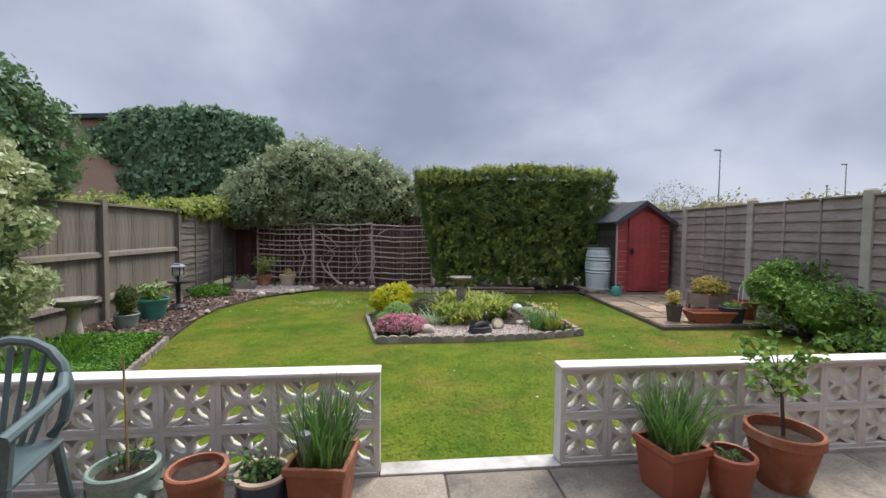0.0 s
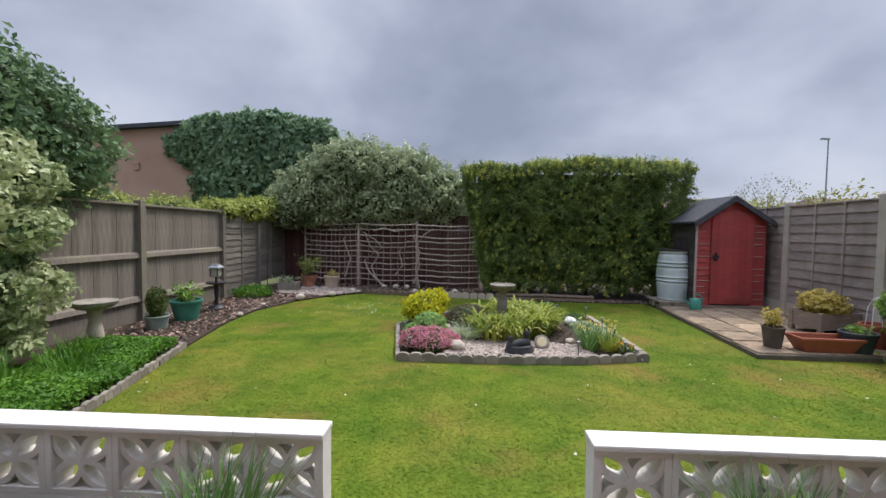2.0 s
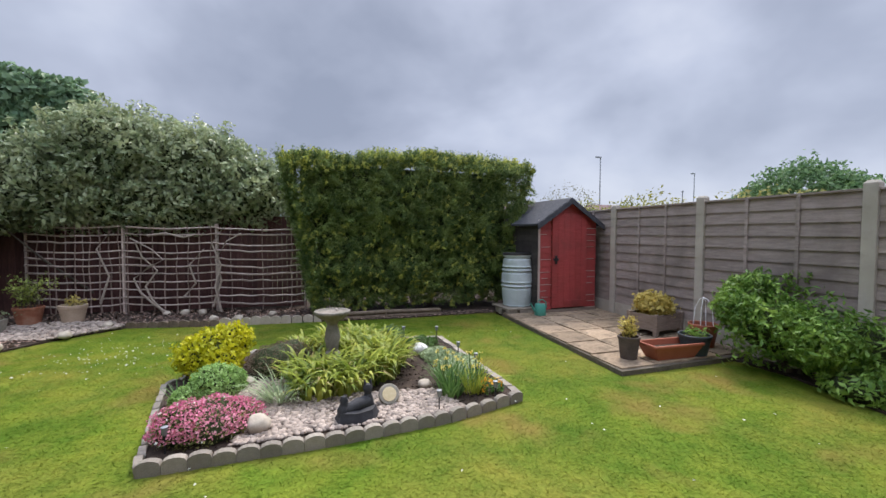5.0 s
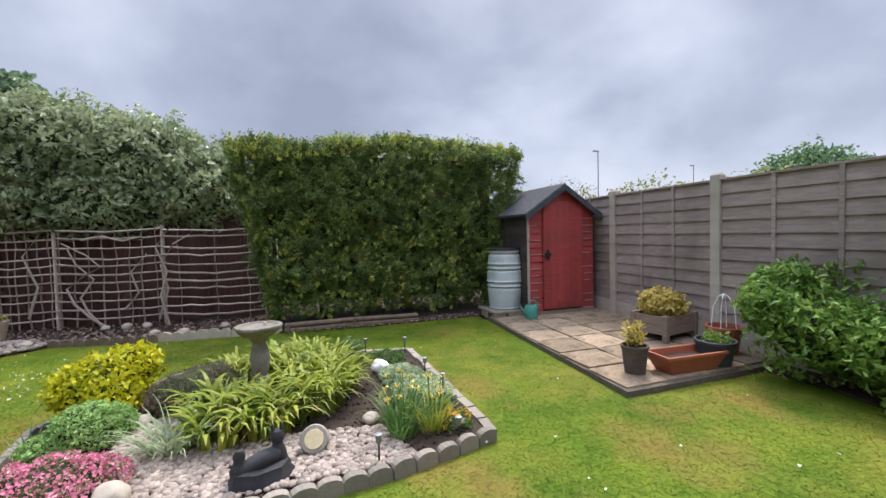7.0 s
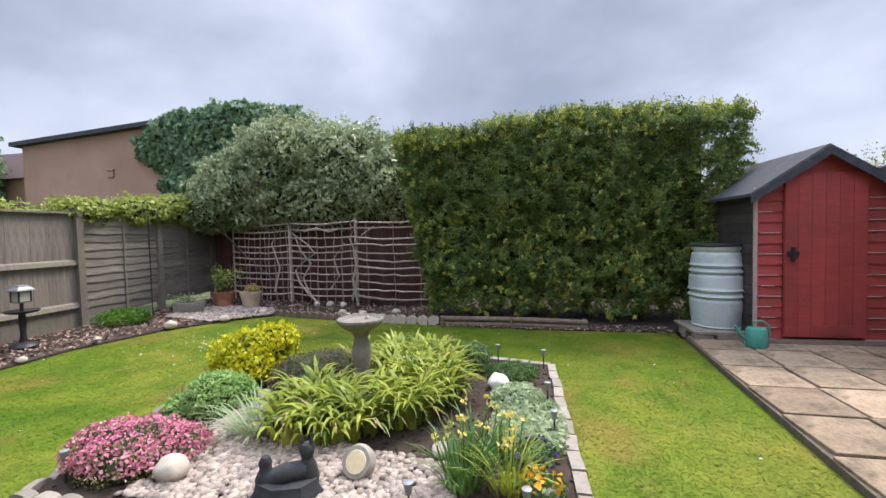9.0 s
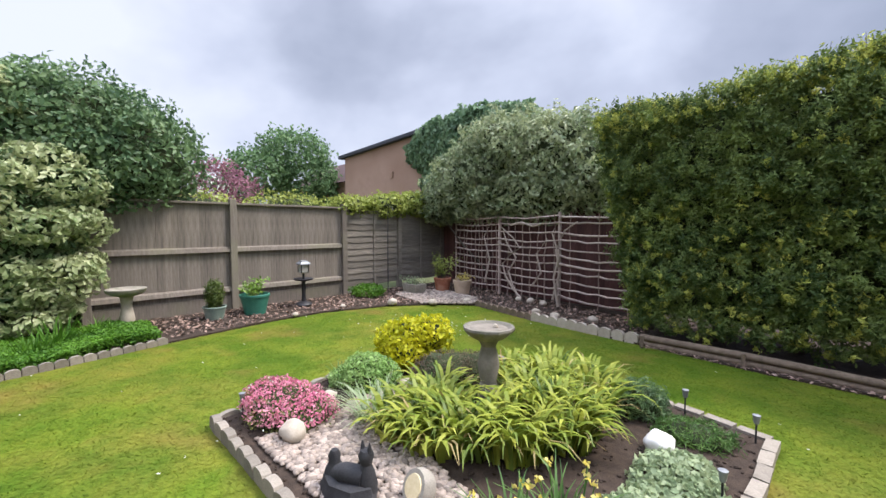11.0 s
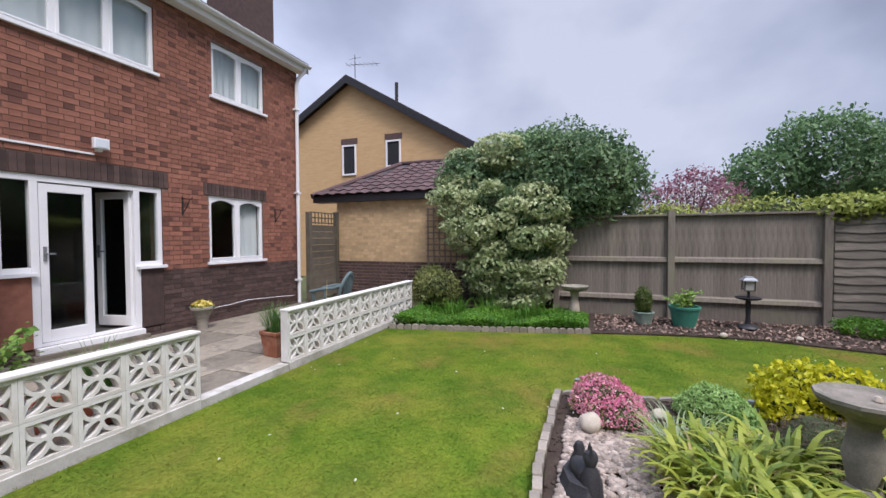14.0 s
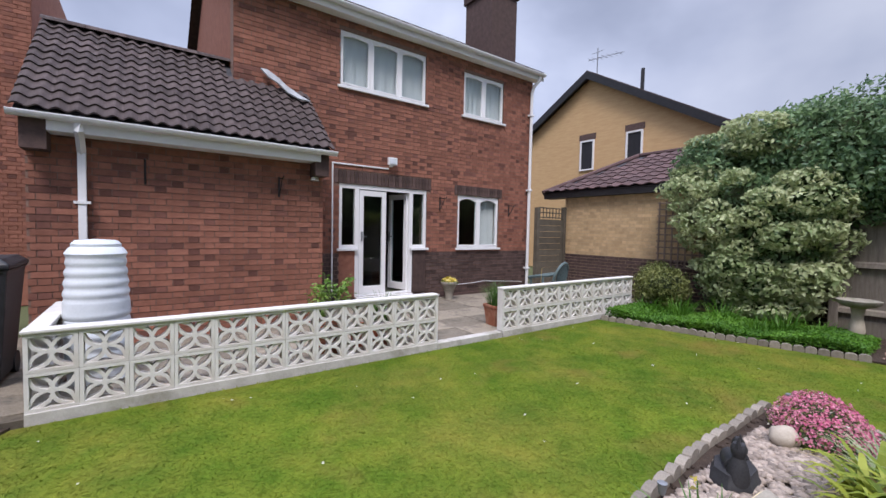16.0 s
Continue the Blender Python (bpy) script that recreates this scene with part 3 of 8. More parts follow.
V[:, 2] = np.column_stack([xy[:, 0] + lean[:, 0], xy[:, 1] + lean[:, 1], LAWN_Z + h])
me = bpy.data.meshes.new("grass")
me.vertices.add(len(xy) * 3)
me.vertices.foreach_set("co", V.reshape(-1))
me.loops.add(len(xy) * 3)
me.loops.foreach_set("vertex_index", np.arange(len(xy) * 3, dtype=np.int32))
me.polygons.add(len(xy))
me.polygons.foreach_set("loop_start", np.arange(len(xy), dtype=np.int32) * 3)
me.materials.append(BLADE)
me.update(calc_edges=True)
solid("grass", me, None, "short mown grass blades on the lawn", "grass", "stuff")

# beds of soil under bark, plants and the back border
solid("left_border", Shape().poly([(-4.62, 2.6), (-2.3, 2.66), (-2.34, 3.2), (-2.55, 4.3), (-2.93, 5.75), (-3.05, 6.3), (-3.22, 7.2), (-3.25, 8.1), (-2.95, 9.2), (-2.45, 9.9),
                                   (-1.85, 10.42), (-0.45, 10.12), (1.2, 9.93), (2.5, 9.75), (4.42, 9.72), (6.4, 9.72), (6.4, 12.5), (-4.62, 12.5)], -0.12, -0.03),
      SOIL, "dark soil border under the bark chips", "soil", "structure")
solid("right_border", Shape().poly([(4.72, 2.66), (6.2, 2.66), (6.2, 6.0), (5.85, 5.98), (5.85, 5.34), (5.57, 4.44), (5.15, 3.4)], -0.12, -0.035),
      SOIL, "dark soil border along the lap fence", "soil", "structure")

# patio of slabs by the house
patio = solid("patio", Shape().box(-4.6, -0.3, -0.12, 6.1, 2.62, -0.012), JOINT, "grey concrete slab patio beside the house", "patio", "structure")
SLAB_X = [-4.6, -3.9, -3.15, -2.4, -1.65, -0.95, -0.28, 0.35, 0.98, 1.62, 2.3, 3.0, 3.7, 4.4, 5.2, 6.1]
SLAB_Y = [-0.3, 0.32, 0.92, 1.52, 2.05, 2.5]
for i, (xa, xb) in enumerate(zip(SLAB_X, SLAB_X[1:])):
    for j, (ya, yb) in enumerate(zip(SLAB_Y, SLAB_Y[1:])):
        dz = rng.uniform(-0.004, 0.003)
        o = 0.25 * (j % 2)
        s = Shape().box(-(xb - xa) / 2 + 0.006, -(yb - ya) / 2 + 0.006, -0.05, (xb - xa) / 2 - 0.006, (yb - ya) / 2 - 0.006, 0.0)
        part("slab", s, PAVING, patio, bevel=0.006, at=pose((xa + xb) / 2 , (ya + yb) / 2, dz, rng.normal(0, 0.15), rng.normal(0, 0.15), 0))
solid("threshold", Shape().box(-0.03, 2.50, -0.11, 1.07, 2.63, 0.012), PLINTH, "white painted step edge in the wall's gap", "step", "structure", bevel=0.008)

# small patio before the shed
pad = solid("shed_patio", Shape().poly([(4.12, 5.98), (5.95, 5.95), (6.25, 6.2), (6.4, 9.3), (4.42, 9.3)], -0.12, 0.0), JOINT, "old paved pad in front of the shed", "patio", "structure")
for j in range(6):
    for i in range(4):
        y0, y1 = 6.02 + j * 0.545, 6.02 + (j + 1) * 0.545
        x0 = 4.15 + 0.088 * (y0 - 6.0) + i * 0.52
        hx = 0.25
        s = Shape().box(-hx, -(y1 - y0) / 2 + 0.012, -0.02, hx, (y1 - y0) / 2 - 0.012, 0.022)
        part("slab", s, OLD_PAVING, pad, bevel=0.008, at=pose(x0 + 0.27, (y0 + y1) / 2, rng.uniform(-0.006, 0.004), rng.normal(0, 0.4), rng.normal(0, 0.4), rng.normal(-2, 1.2)))

# ---- pierced block wall ----
WY0, WY1 = 2.515, 2.615


def pierced_block():
    """A square screen block, 0.29 m, with a frame and eight petals."""
    s = Shape()
    h, t, y0, y1 = 0.147, 0.026, -0.05, 0.05
    for b in ((-h, -h, h, -h + t), (-h, h - t, h, h), (-h, -h + t, -h + t, h - t), (h - t, -h + t, h, h - t)):
        s.box(b[0], y0, b[1], b[2], y1, b[3])
    k = h - t
    for q in range(4):
        a = math.pi / 4 + q * math.pi / 2
        for side in (-1, 1):
            pts_o, pts_i = [], []
            for i in range(7):
                f = i / 6
                along = f * k * 1.41
                off = side * (0.036 * math.sin(math.pi * f) + 0.007)
                th = 0.0128
                ca, sa = math.cos(a), math.sin(a)
                for lst, o in ((pts_o, off + th), (pts_i, off - th)):
                    lst.append((max(-k, min(k, along * ca - o * sa)), max(-k, min(k, along * sa + o * ca))))
            ring = pts_o + pts_i[::-1]
            n = len(pts_o)
            vs = [(x, y0 + 0.012, z) for x, z in ring] + [(x, y1 - 0.012, z) for x, z in ring]
            m = 2 * n
            fs = [(i, i + 1, m - 2 - i, m - 1 - i) for i in range(n - 1)]
            fs += [(m + i, m + m - 1 - i, m + m - 2 - i, m + i + 1) for i in range(n - 1)]
            fs += [(i, m + i, m + (i + 1) % m, (i + 1) % m) for i in range(m)]
            s.add(vs, fs)
    s.lathe([(0.027, -0.037), (0.027, 0.037)], 12, pose(0, 0, 0, 90, 0, 0))
    return s.mesh("screen_block", WHITE_BLOCK)


BLOCK = pierced_block()


def screen_wall(name, x0, x1, label):
    root = thing(name, (x0, 2.565, -0.1), label, "garden wall", kind="structure")
    n = round((x1 - x0) / 0.3)
    step = (x1 - x0) / n
    part("plinth", Shape().box(0, -0.06, -0.01, x1 - x0, 0.065, 0.122), PLINTH, root, bevel=0.006)
    for i in range(n):
        for k in range(2):
            ob = part("screen_block", BLOCK, None, root, at=Matrix.Translation(((i + 0.5) * step, 0, 0.265 + k * 0.287)) @ Matrix.Diagonal((step / 0.296, 1, 0.968, 1)))
    part("coping", Shape().box(-0.012, -0.066, 0.6955, x1 - x0 + 0.012, 0.066, 0.722), COPING, root, bevel=0.008)
    return root


left_wall = screen_wall("wall_screen_left", -3.35, -0.04, "white painted pierced screen block garden wall")
part("end_pier", Shape().box(3.298, -0.052, 0.122, 3.318, 0.052, 0.6955), COPING, left_wall)
right_wall = screen_wall("wall_screen_right", 1.07, 4.66, "white painted pierced block wall with flat coping")
part("end_pier", Shape().box(-0.006, -0.052, 0.122, 0.016, 0.052, 0.6955), COPING, right_wall)
ret = thing("wall_screen_return", (4.6, 1.25, -0.1), "white block wall returning towards the house", "garden wall", kind="structure")
part("plinth", Shape().box(-0.06, 0, 0.0, 0.06, 1.25, 0.12), COPING, ret)
for i in range(4):
    for k in range(2):
        part("screen_block", BLOCK, None, ret, at=pose(0, 0.16 + i * 0.31, 0.265 + k * 0.287, 0, 0, 90) @ Matrix.Diagonal((1, 1, 0.968, 1)))
part("coping", Shape().box(-0.066, -0.02, 0.6955, 0.066, 1.24, 0.722), COPING, ret, bevel=0.008)

# ---- fences ----


def board_fence():
    root = thing("board_fence", (-4.6, 2.4, 0), "weathered close-board fence with posts and rails", "fence", kind="structure")
    posts = [2.75, 4.72, 6.92]
    for y in posts:
        part("post", Shape().box(-0.05, y - 0.055, -0.1, 0.07, y + 0.055, 1.88), FENCE_L, root, bevel=0.008)
    for ya, yb in zip(posts, posts[1:]):
        y = ya + 0.055
        while y < yb - 0.07:
            w = min(0.1, yb - 0.055 - y)
            part("board", Shape().box(-0.03 - rng.uniform(0, 0.006), 0, 0.2, -0.012, w + 0.004, 1.79 + rng.uniform(-0.006, 0.006)), FENCE_L, root, at=(rng.uniform(-0.003, 0.003), y, 0))
            y += 0.1
        for z in (0.33, 1.02):
            part("rail", Shape().add([(-0.012, ya + 0.055, z - 0.045), (0.045, ya + 0.055, z - 0.045), (-0.012, ya + 0.055, z + 0.045),
                                      (-0.012, yb - 0.055, z - 0.045), (0.045, yb - 0.055, z - 0.045), (-0.012, yb - 0.055, z + 0.045), (0.03, ya + .055, z + .02), (0.03, yb - .055, z + .02)],
                                     [(0, 2, 6, 1), (3, 4, 7, 5), (0, 1, 4, 3), (1, 6, 7, 4), (6, 2, 5, 7), (2, 0, 3, 5)]), FENCE_L, root)
        part("cap_rail", Shape().box(-0.05, ya + 0.055, 1.79, 0.045, yb - 0.055, 1.825), FENCE_L, root, bevel=0.005)
        part("gravel_board", Shape().box(-0.03, ya + 0.055, -0.1, 0.0, yb - 0.055, 0.2), FENCE_L, root, bevel=0.004)
    return root


board_fence()


def lap_panel(root, m, length, height, material, wavy=0.0, boards=11, battens=2, back=0.0):
    """One overlapped panel running along its own y."""
    for k in range(boards):
        z0 = 0.0 + k * height / boards
        z1 = z0 + height / boards * 1.14
        n = 9 if wavy else 2
        vs = []
        ph = rng.uniform(0, 6)
        for i in range(n):
            y = length * i / (n - 1)
            dz = wavy * math.sin(i * 1.7 + ph) if wavy else 0.0
            vs += [(0.022, y, z0 + dz), (0.010, y, z0 + dz), (-0.008, y, min(height, z1)), (0.002, y, min(height, z1))]
        fs = []
        for i in range(n - 1):
            o = i * 4
            fs += [(o + a, o + (a + 1) % 4, o + 4 + (a + 1) % 4, o + 4 + a) for a in range(4)]
        fs += [(3, 2, 1, 0), (4 * n - 4, 4 * n - 3, 4 * n - 2, 4 * n - 1)]
        part("lap_board", Shape().add(vs, fs), material, root, at=m)
    for i in range(battens):
        y = length * (i + 1) / (battens + 1)
        part("batten", Shape().box(0.012, y - 0.02, 0, 0.036, y + 0.02, height), material, root, at=m, bevel=0.003)
    part("cap", Shape().box(-0.02, 0, height, 0.035, length, height + 0.025), material, root, at=m, bevel=0.003)
    part("backing", Shape().box(-0.022, 0, 0, -0.012, length, height), material, root, at=m)


lap = thing("lap_fence", (6.25, 6.72, 0), "grey overlapped panel fence with concrete posts", "fence", kind="structure")
FPOST = [(6.42, 8.62), (6.25, 6.74), (6.2, 4.88), (6.17, 3.02), (6.15, 1.16), (6.15, -0.7)]
FPOST = [(6.62, 10.5), (6.7, 12.4)][::-1] + FPOST
for (xa, ya), (xb, yb) in zip(FPOST, FPOST[1:]):
    d = math.hypot(xb - xa, yb - ya)
    turn = math.degrees(math.atan2(yb - ya, xb - xa)) - 90      # its y runs towards the house, its +x faces the garden
    m = pose(xa - 6.25, ya - 6.72, 0.24, 0, 0, turn) @ pose(0, 0.06, 0)
    lap_panel(lap, m, d - 0.12, 1.72, FENCE_R)
    part("gravel_board", Shape().box(-0.02, 0, -0.34, 0.02, d - 0.12, 0.0), POST_CONC, lap, at=m)
for x, y in FPOST:
    part("post", Shape().square_lathe([(0.055, 0.06, -0.15), (0.055, 0.06, 2.03), (0.03, 0.04, 2.06)]), POST_CONC, lap, at=(x - 6.25, y - 6.72, 0), bevel=0.006)

waney = thing("waney_fence", (-4.6, 9.4, 0), "dark weathered waney lap fence panel", "fence", kind="structure")
for k in range(2):
    lap_panel(waney, pose(-0.02, 0.02 + k * 1.42, 0.12, 0, 0, 0), 1.38, 1.62, WANEY, 0.012, 12, 1)
    part("post", Shape().box(-0.05, -0.05, -0.1, 0.06, 0.05, 1.8), WANEY, waney, at=(0, 1.42 * (k + 1), 0), bevel=0.006)

back = thing("back_fence", (-4.6, 12.3, 0), "dark red-brown board fence behind the trellis", "fence", kind="structure")
for i in range(58):
    part("board", Shape().box(0, -0.012 + 0.006 * (i % 2), -0.1, 0.092, 0.012 + 0.006 * (i % 2), 1.85), BACK_FENCE, back, at=(i * 0.096, -i * 0.0115, 0))

# ---- house ----
HY = -0.3
HOUSE_X0, HOUSE_X1, EAVE = -3.71, 2.86, 5.18
OPEN = {"door_1": (-0.68, 1.18, 0.14, 2.20), "window_1": (-2.68, -1.48, 1.03, 2.17), "window_2": (-0.61, 1.18, 3.90, 4.86), "window_3": (-2.75, -1.58, 3.88, 4.80)}


def pierced_sheet(x0, x1, z0, z1, holes, y0, y1):
    """A wall along x with rectangular openings right through it."""
    xs = sorted({x0, x1, *[h[0] for h in holes], *[h[1] for h in holes]})
    zs = sorted({z0, z1, *[h[2] for h in holes], *[h[3] for h in holes]})
    s = Shape()
    for xa, xb in zip(xs, xs[1:]):
        for za, zb in zip(zs, zs[1:]):
            if not any(h[0] - 1e-6 <= xa and xb <= h[1] + 1e-6 and h[2] - 1e-6 <= za and zb <= h[3] + 1e-6 for h in holes):
                s.box(xa, y0, za, xb, y1, zb)
    return s


wall_house = solid("wall_house", pierced_sheet(HOUSE_X0, HOUSE_X1, -0.1, EAVE, list(OPEN.values()), HY - 0.28, HY - 0.008), MORTAR, "red brick house wall with dark brick base band", "house wall", "structure")
solid("wall_house_side", Shape().box(HOUSE_X0, -7.0, -0.1, HOUSE_X0 + 0.28, HY - 0.28, EAVE).box(HOUSE_X1 - 0.28, -7.0, -0.1, HOUSE_X1, HY - 0.28, EAVE)
      .add([(HOUSE_X0, -7, EAVE), (HOUSE_X0, HY - .01, EAVE), (HOUSE_X0, -3.65, 7.1), (HOUSE_X0 + .28, -7, EAVE), (HOUSE_X0 + .28, HY - .01, EAVE), (HOUSE_X0 + .28, -3.65, 7.1)],
           [(0, 1, 2), (5, 4, 3), (0, 3, 4, 1), (1, 4, 5, 2), (2, 5, 3, 0)])
      .add([(HOUSE_X1 - .28, -7, EAVE), (HOUSE_X1 - .28, HY - .01, EAVE), (HOUSE_X1 - .28, -3.65, 7.1), (HOUSE_X1, -7, EAVE), (HOUSE_X1, HY - .01, EAVE), (HOUSE_X1, -3.65, 7.1)],
           [(0, 1, 2), (5, 4, 3), (0, 3, 4, 1), (1, 4, 5, 2), (2, 5, 3, 0)]),
      BRICK, "red brick gable end walls of the house", "house wall", "structure")
solid("wall_house_back", Shape().box(HOUSE_X0, -7.28, -0.1, HOUSE_X1, -7.0, EAVE), BRICK, "red brick rear wall of the house", "house wall", "structure")
solid("room_floor", Shape().box(HOUSE_X0 + 0.28, -7.0, 0.02, HOUSE_X1 - 0.28, HY - 0.28, 0.14).box(HOUSE_X0 + 0.28, -3.0, 0.14, HOUSE_X1 - 0.28, -2.9, 2.5), ROOM, "room floor inside the house, coloured dark as if unlit", "floor", "structure")
solid("ceiling", Shape().box(HOUSE_X0 + 0.28, -7.0, 2.5, HOUSE_X1 - 0.28, HY - 0.28, 2.62), ROOM, "ceiling between the storeys, coloured dark as if unlit", "ceiling", "structure")
roof = thing("roof_house", (0, -0.3, 5.2), "dark tiled pitched house roof with white fascia", "roof", kind="structure")
for k in range(13):
    y0, y1 = 0.22 - k * 0.285, 0.22 - (k + 1) * 0.285 - 0.03
    z0, z1 = 0.02 + k * 0.151, 0.02 + (k + 1) * 0.151 + 0.01
    part("tile_course", Shape().add([(-3.85, y0, z0), (3.05, y0, z0), (3.05, y1, z1), (-3.85, y1, z1), (-3.85, y0, z0 + .035), (3.05, y0, z0 + .035), (3.05, y1, z1 + .01), (-3.85, y1, z1 + .01)],
                                    [(0, 3, 2, 1), (4, 5, 6, 7), (0, 1, 5, 4), (1, 2, 6, 5), (2, 3, 7, 6), (3, 0, 4, 7)]), ROOF_TILE, roof)
part("rear_slope", Shape().add([(-3.85, -3.4, 2.0), (3.05, -3.4, 2.0), (3.05, -7.2, 0.0), (-3.85, -7.2, 0.0)], [(0, 1, 2, 3)]), ROOF_TILE, roof)
part("fascia", Shape().box(-3.8, 0.17, -0.16, 3.0, 0.195, 0.02), UPVC, roof)
part("soffit", Shape().box(-3.8, 0.0, -0.16, 3.0, 0.17, -0.145), UPVC, roof)
gut = Shape()
prof = [(0.195 + 0.055 + 0.055 * math.cos(a), -0.02 - 0.055 * math.sin(a)) for a in np.linspace(0, math.pi, 8)]
prof += [(y * 0.92 + 0.02, z * 0.92 + 0.004) for y, z in prof[::-1]]
gut.add([(-3.85, y, z) for y, z in prof] + [(3.05, y, z) for y, z in prof], [(i, (i + 1) % 16, 16 + (i + 1) % 16, 16 + i) for i in range(16)])
part("gutter", gut, UPVC, roof, smooth=True)
part("barge_board", Shape().add([(-3.88, 0.2, -0.16), (-3.85, 0.2, -0.16), (-3.88, -3.4, 1.86), (-3.85, -3.4, 1.86), (-3.88, 0.2, 0.05), (-3.85, 0.2, 0.05), (-3.88, -3.4, 2.06), (-3.85, -3.4, 2.06)],
                                [(0, 1, 3, 2), (4, 6, 7, 5), (0, 4, 5, 1), (0, 2, 6, 4), (1, 5, 7, 3), (2, 3, 7, 6)]), UPVC, roof)

dpipe = thing("downpipe", (-3.63, HY, 0), "white plastic downpipe on the house corner", "downpipe")
part("pipe", Shape().tube([(0, 0.06, 0.02), (0, 0.06, 4.75), (-0.02, 0.1, 4.9), (-0.08, 0.2, 5.03), (-0.1, 0.23, 5.13)], 0.038, n=10), UPVC, dpipe, smooth=True)
for z in (0.5, 2.4, 4.2):
    part("clip", Shape().box(-0.06, 0.0, z, 0.06, 0.105, z + 0.04), UPVC, dpipe, bevel=0.004)

chim = thing("chimney", (-3.28, -1.4, 5.4), "dark red brick chimney stack above the gutter", "chimney")
part("shaft", Shape().box(-0.42, -0.5, -0.4, 0.42, 0.5, 1.85), DARK_BRICK, chim)
part("crown", Shape().box(-0.47, -0.55, 1.85, 0.47, 0.55, 2.08), DARK_BRICK, chim, bevel=0.01)


def window(name, box, lights, label, arch=0.0, y=HY, curtain=None):
    x0, x1, z0, z1 = box
    root = thing(name, (x0, y, z0), label, "window", kind="structure")
    w, h, t = x1 - x0, z1 - z0, 0.048
    fr = Shape().box(0, -0.1, 0, w, -0.03, t).box(0, -0.1, h - t, w, -0.03, h)
    fr.box(0, -0.1, t, t, -0.03, h - t).box(w - t, -0.1, t, w, -0.03, h - t)
    for i in range(1, lights):
        fr.box(w * i / lights - 0.035, -0.1, t, w * i / lights + 0.035, -0.03, h - t)
    part("window_frame", fr, UPVC, root)
    part("window_sill", Shape().box(-0.05, -0.06, -0.045, w + 0.05, 0.045, 0.0), UPVC, root, bevel=0.006)
    for i in range(lights):
        xa, xb = w * i / lights + t * 0.8, w * (i + 1) / lights - t * 0.8
        sash = Shape()
        k = 0.018
        za, zb = t, h - t
        sash.box(xa - 0.02, -0.085, za, xa + k, -0.022, zb).box(xb - k, -0.085, za, xb + 0.02, -0.022, zb)
        sash.box(xa + k, -0.085, za, xb - k, -0.022, za + k).box(xa + k, -0.085, zb - k, xb - k, -0.022, zb)
        if arch:
            n = 8
            top = [(xa + k + (xb - xa - 2 * k) * q / n, zb - k - 0.002 - arch * (2 * q / n - 1) ** 2) for q in range(n + 1)]
            for (xp, zp), (xq, zq) in zip(top, top[1:]):
                sash.add([(xp, -0.08, zb - k), (xq, -0.08, zb - k), (xq, -0.08, zq), (xp, -0.08, zp), (xp, -0.026, zb - k), (xq, -0.026, zb - k), (xq, -0.026, zq), (xp, -0.026, zp)],
                         [(0, 3, 2, 1), (4, 5, 6, 7), (3, 7, 6, 2), (0, 1, 5, 4)])
        part("sash", sash, UPVC, root)
        part("pane", Shape().box(xa + k, -0.06, za + k, xb - k, -0.054, zb - k), GLASS, root).visible_shadow = False
    if curtain:
        for xa, xb in curtain:
            n = 28
            vs = []
            for q in range(n + 1):
                x = xa + (xb - xa) * q / n
                yy = -0.135 + 0.016 * math.sin(q * 1.9)
                vs += [(x, yy, 0.0), (x, yy, h)]
            fs = [(2 * q, 2 * q + 2, 2 * q + 3, 2 * q + 1) for q in range(n)]
            part("curtain", Shape().add(vs, fs), CURTAIN_GLARE, root, smooth=True)
    return root


window("window_1", OPEN["window_1"], 2, "white arched-light window with pale curtain", 0.07, curtain=[(0.04, 0.46)])
# the two upstairs curtains are pale sheets added for the sky's reflection
window("window_2", OPEN["window_2"], 3, "white upstairs window with pale sheets for reflected sky", 0.035, curtain=[(0.02, 1.77)])
window("window_3", OPEN["window_3"], 2, "white upstairs two-light window", 0.035, curtain=[(0.02, 1.15)])

# patio doors with side lights
x0, x1, z0, z1 = OPEN["door_1"]
dr = thing("door_1", (x0, HY, 0), "white patio doors with one leaf open", "door", kind="structure")
fr = Shape().box(0, -0.1, 2.12, 1.86, -0.02, 2.20)
for a, b, zz in ((0, 0.06, 1.04), (0.32, 0.40, 0.14), (1.47, 1.55, 0.14), (1.80, 1.86, 1.04)):
    fr.box(a, -0.1, zz, b, -0.02, 2.12)
fr.box(0.4, -0.1, 0.14, 1.47, -0.02, 0.18).box(0.06, -0.1, 1.04, 0.32, -0.02, 1.10).box(1.55, -0.1, 1.04, 1.80, -0.02, 1.10)
part("door_frame", fr, UPVC, dr, bevel=0.004)
part("side_panel", Shape().box(0.0, -0.28, 0.0, 0.315, -0.008, 0.99), DARK_BRICK, dr)
part("side_panel", Shape().box(1.555, -0.28, 0.0, 1.86, -0.008, 0.99), BRICK, dr)
part("side_sill", Shape().box(-0.04, -0.08, 0.995, 0.38, 0.04, 1.04), UPVC, dr, bevel=0.005)
part("side_sill", Shape().box(1.51, -0.08, 0.995, 1.90, 0.04, 1.04), UPVC, dr, bevel=0.005)
part("pane", Shape().box(0.06, -0.066, 1.1, 0.32, -0.06, 2.12), GLASS, dr)
part("pane", Shape().box(1.55, -0.066, 1.1, 1.80, -0.06, 2.12), GLASS, dr)
part("door_sill", Shape().box(0.33, -0.1, 0.06, 1.54, 0.07, 0.138), UPVC, dr, bevel=0.006)
part("door_step", Shape().box(0.28, -0.02, -0.05, 1.6, 0.1, 0.058), PAVING, dr, bevel=0.008)


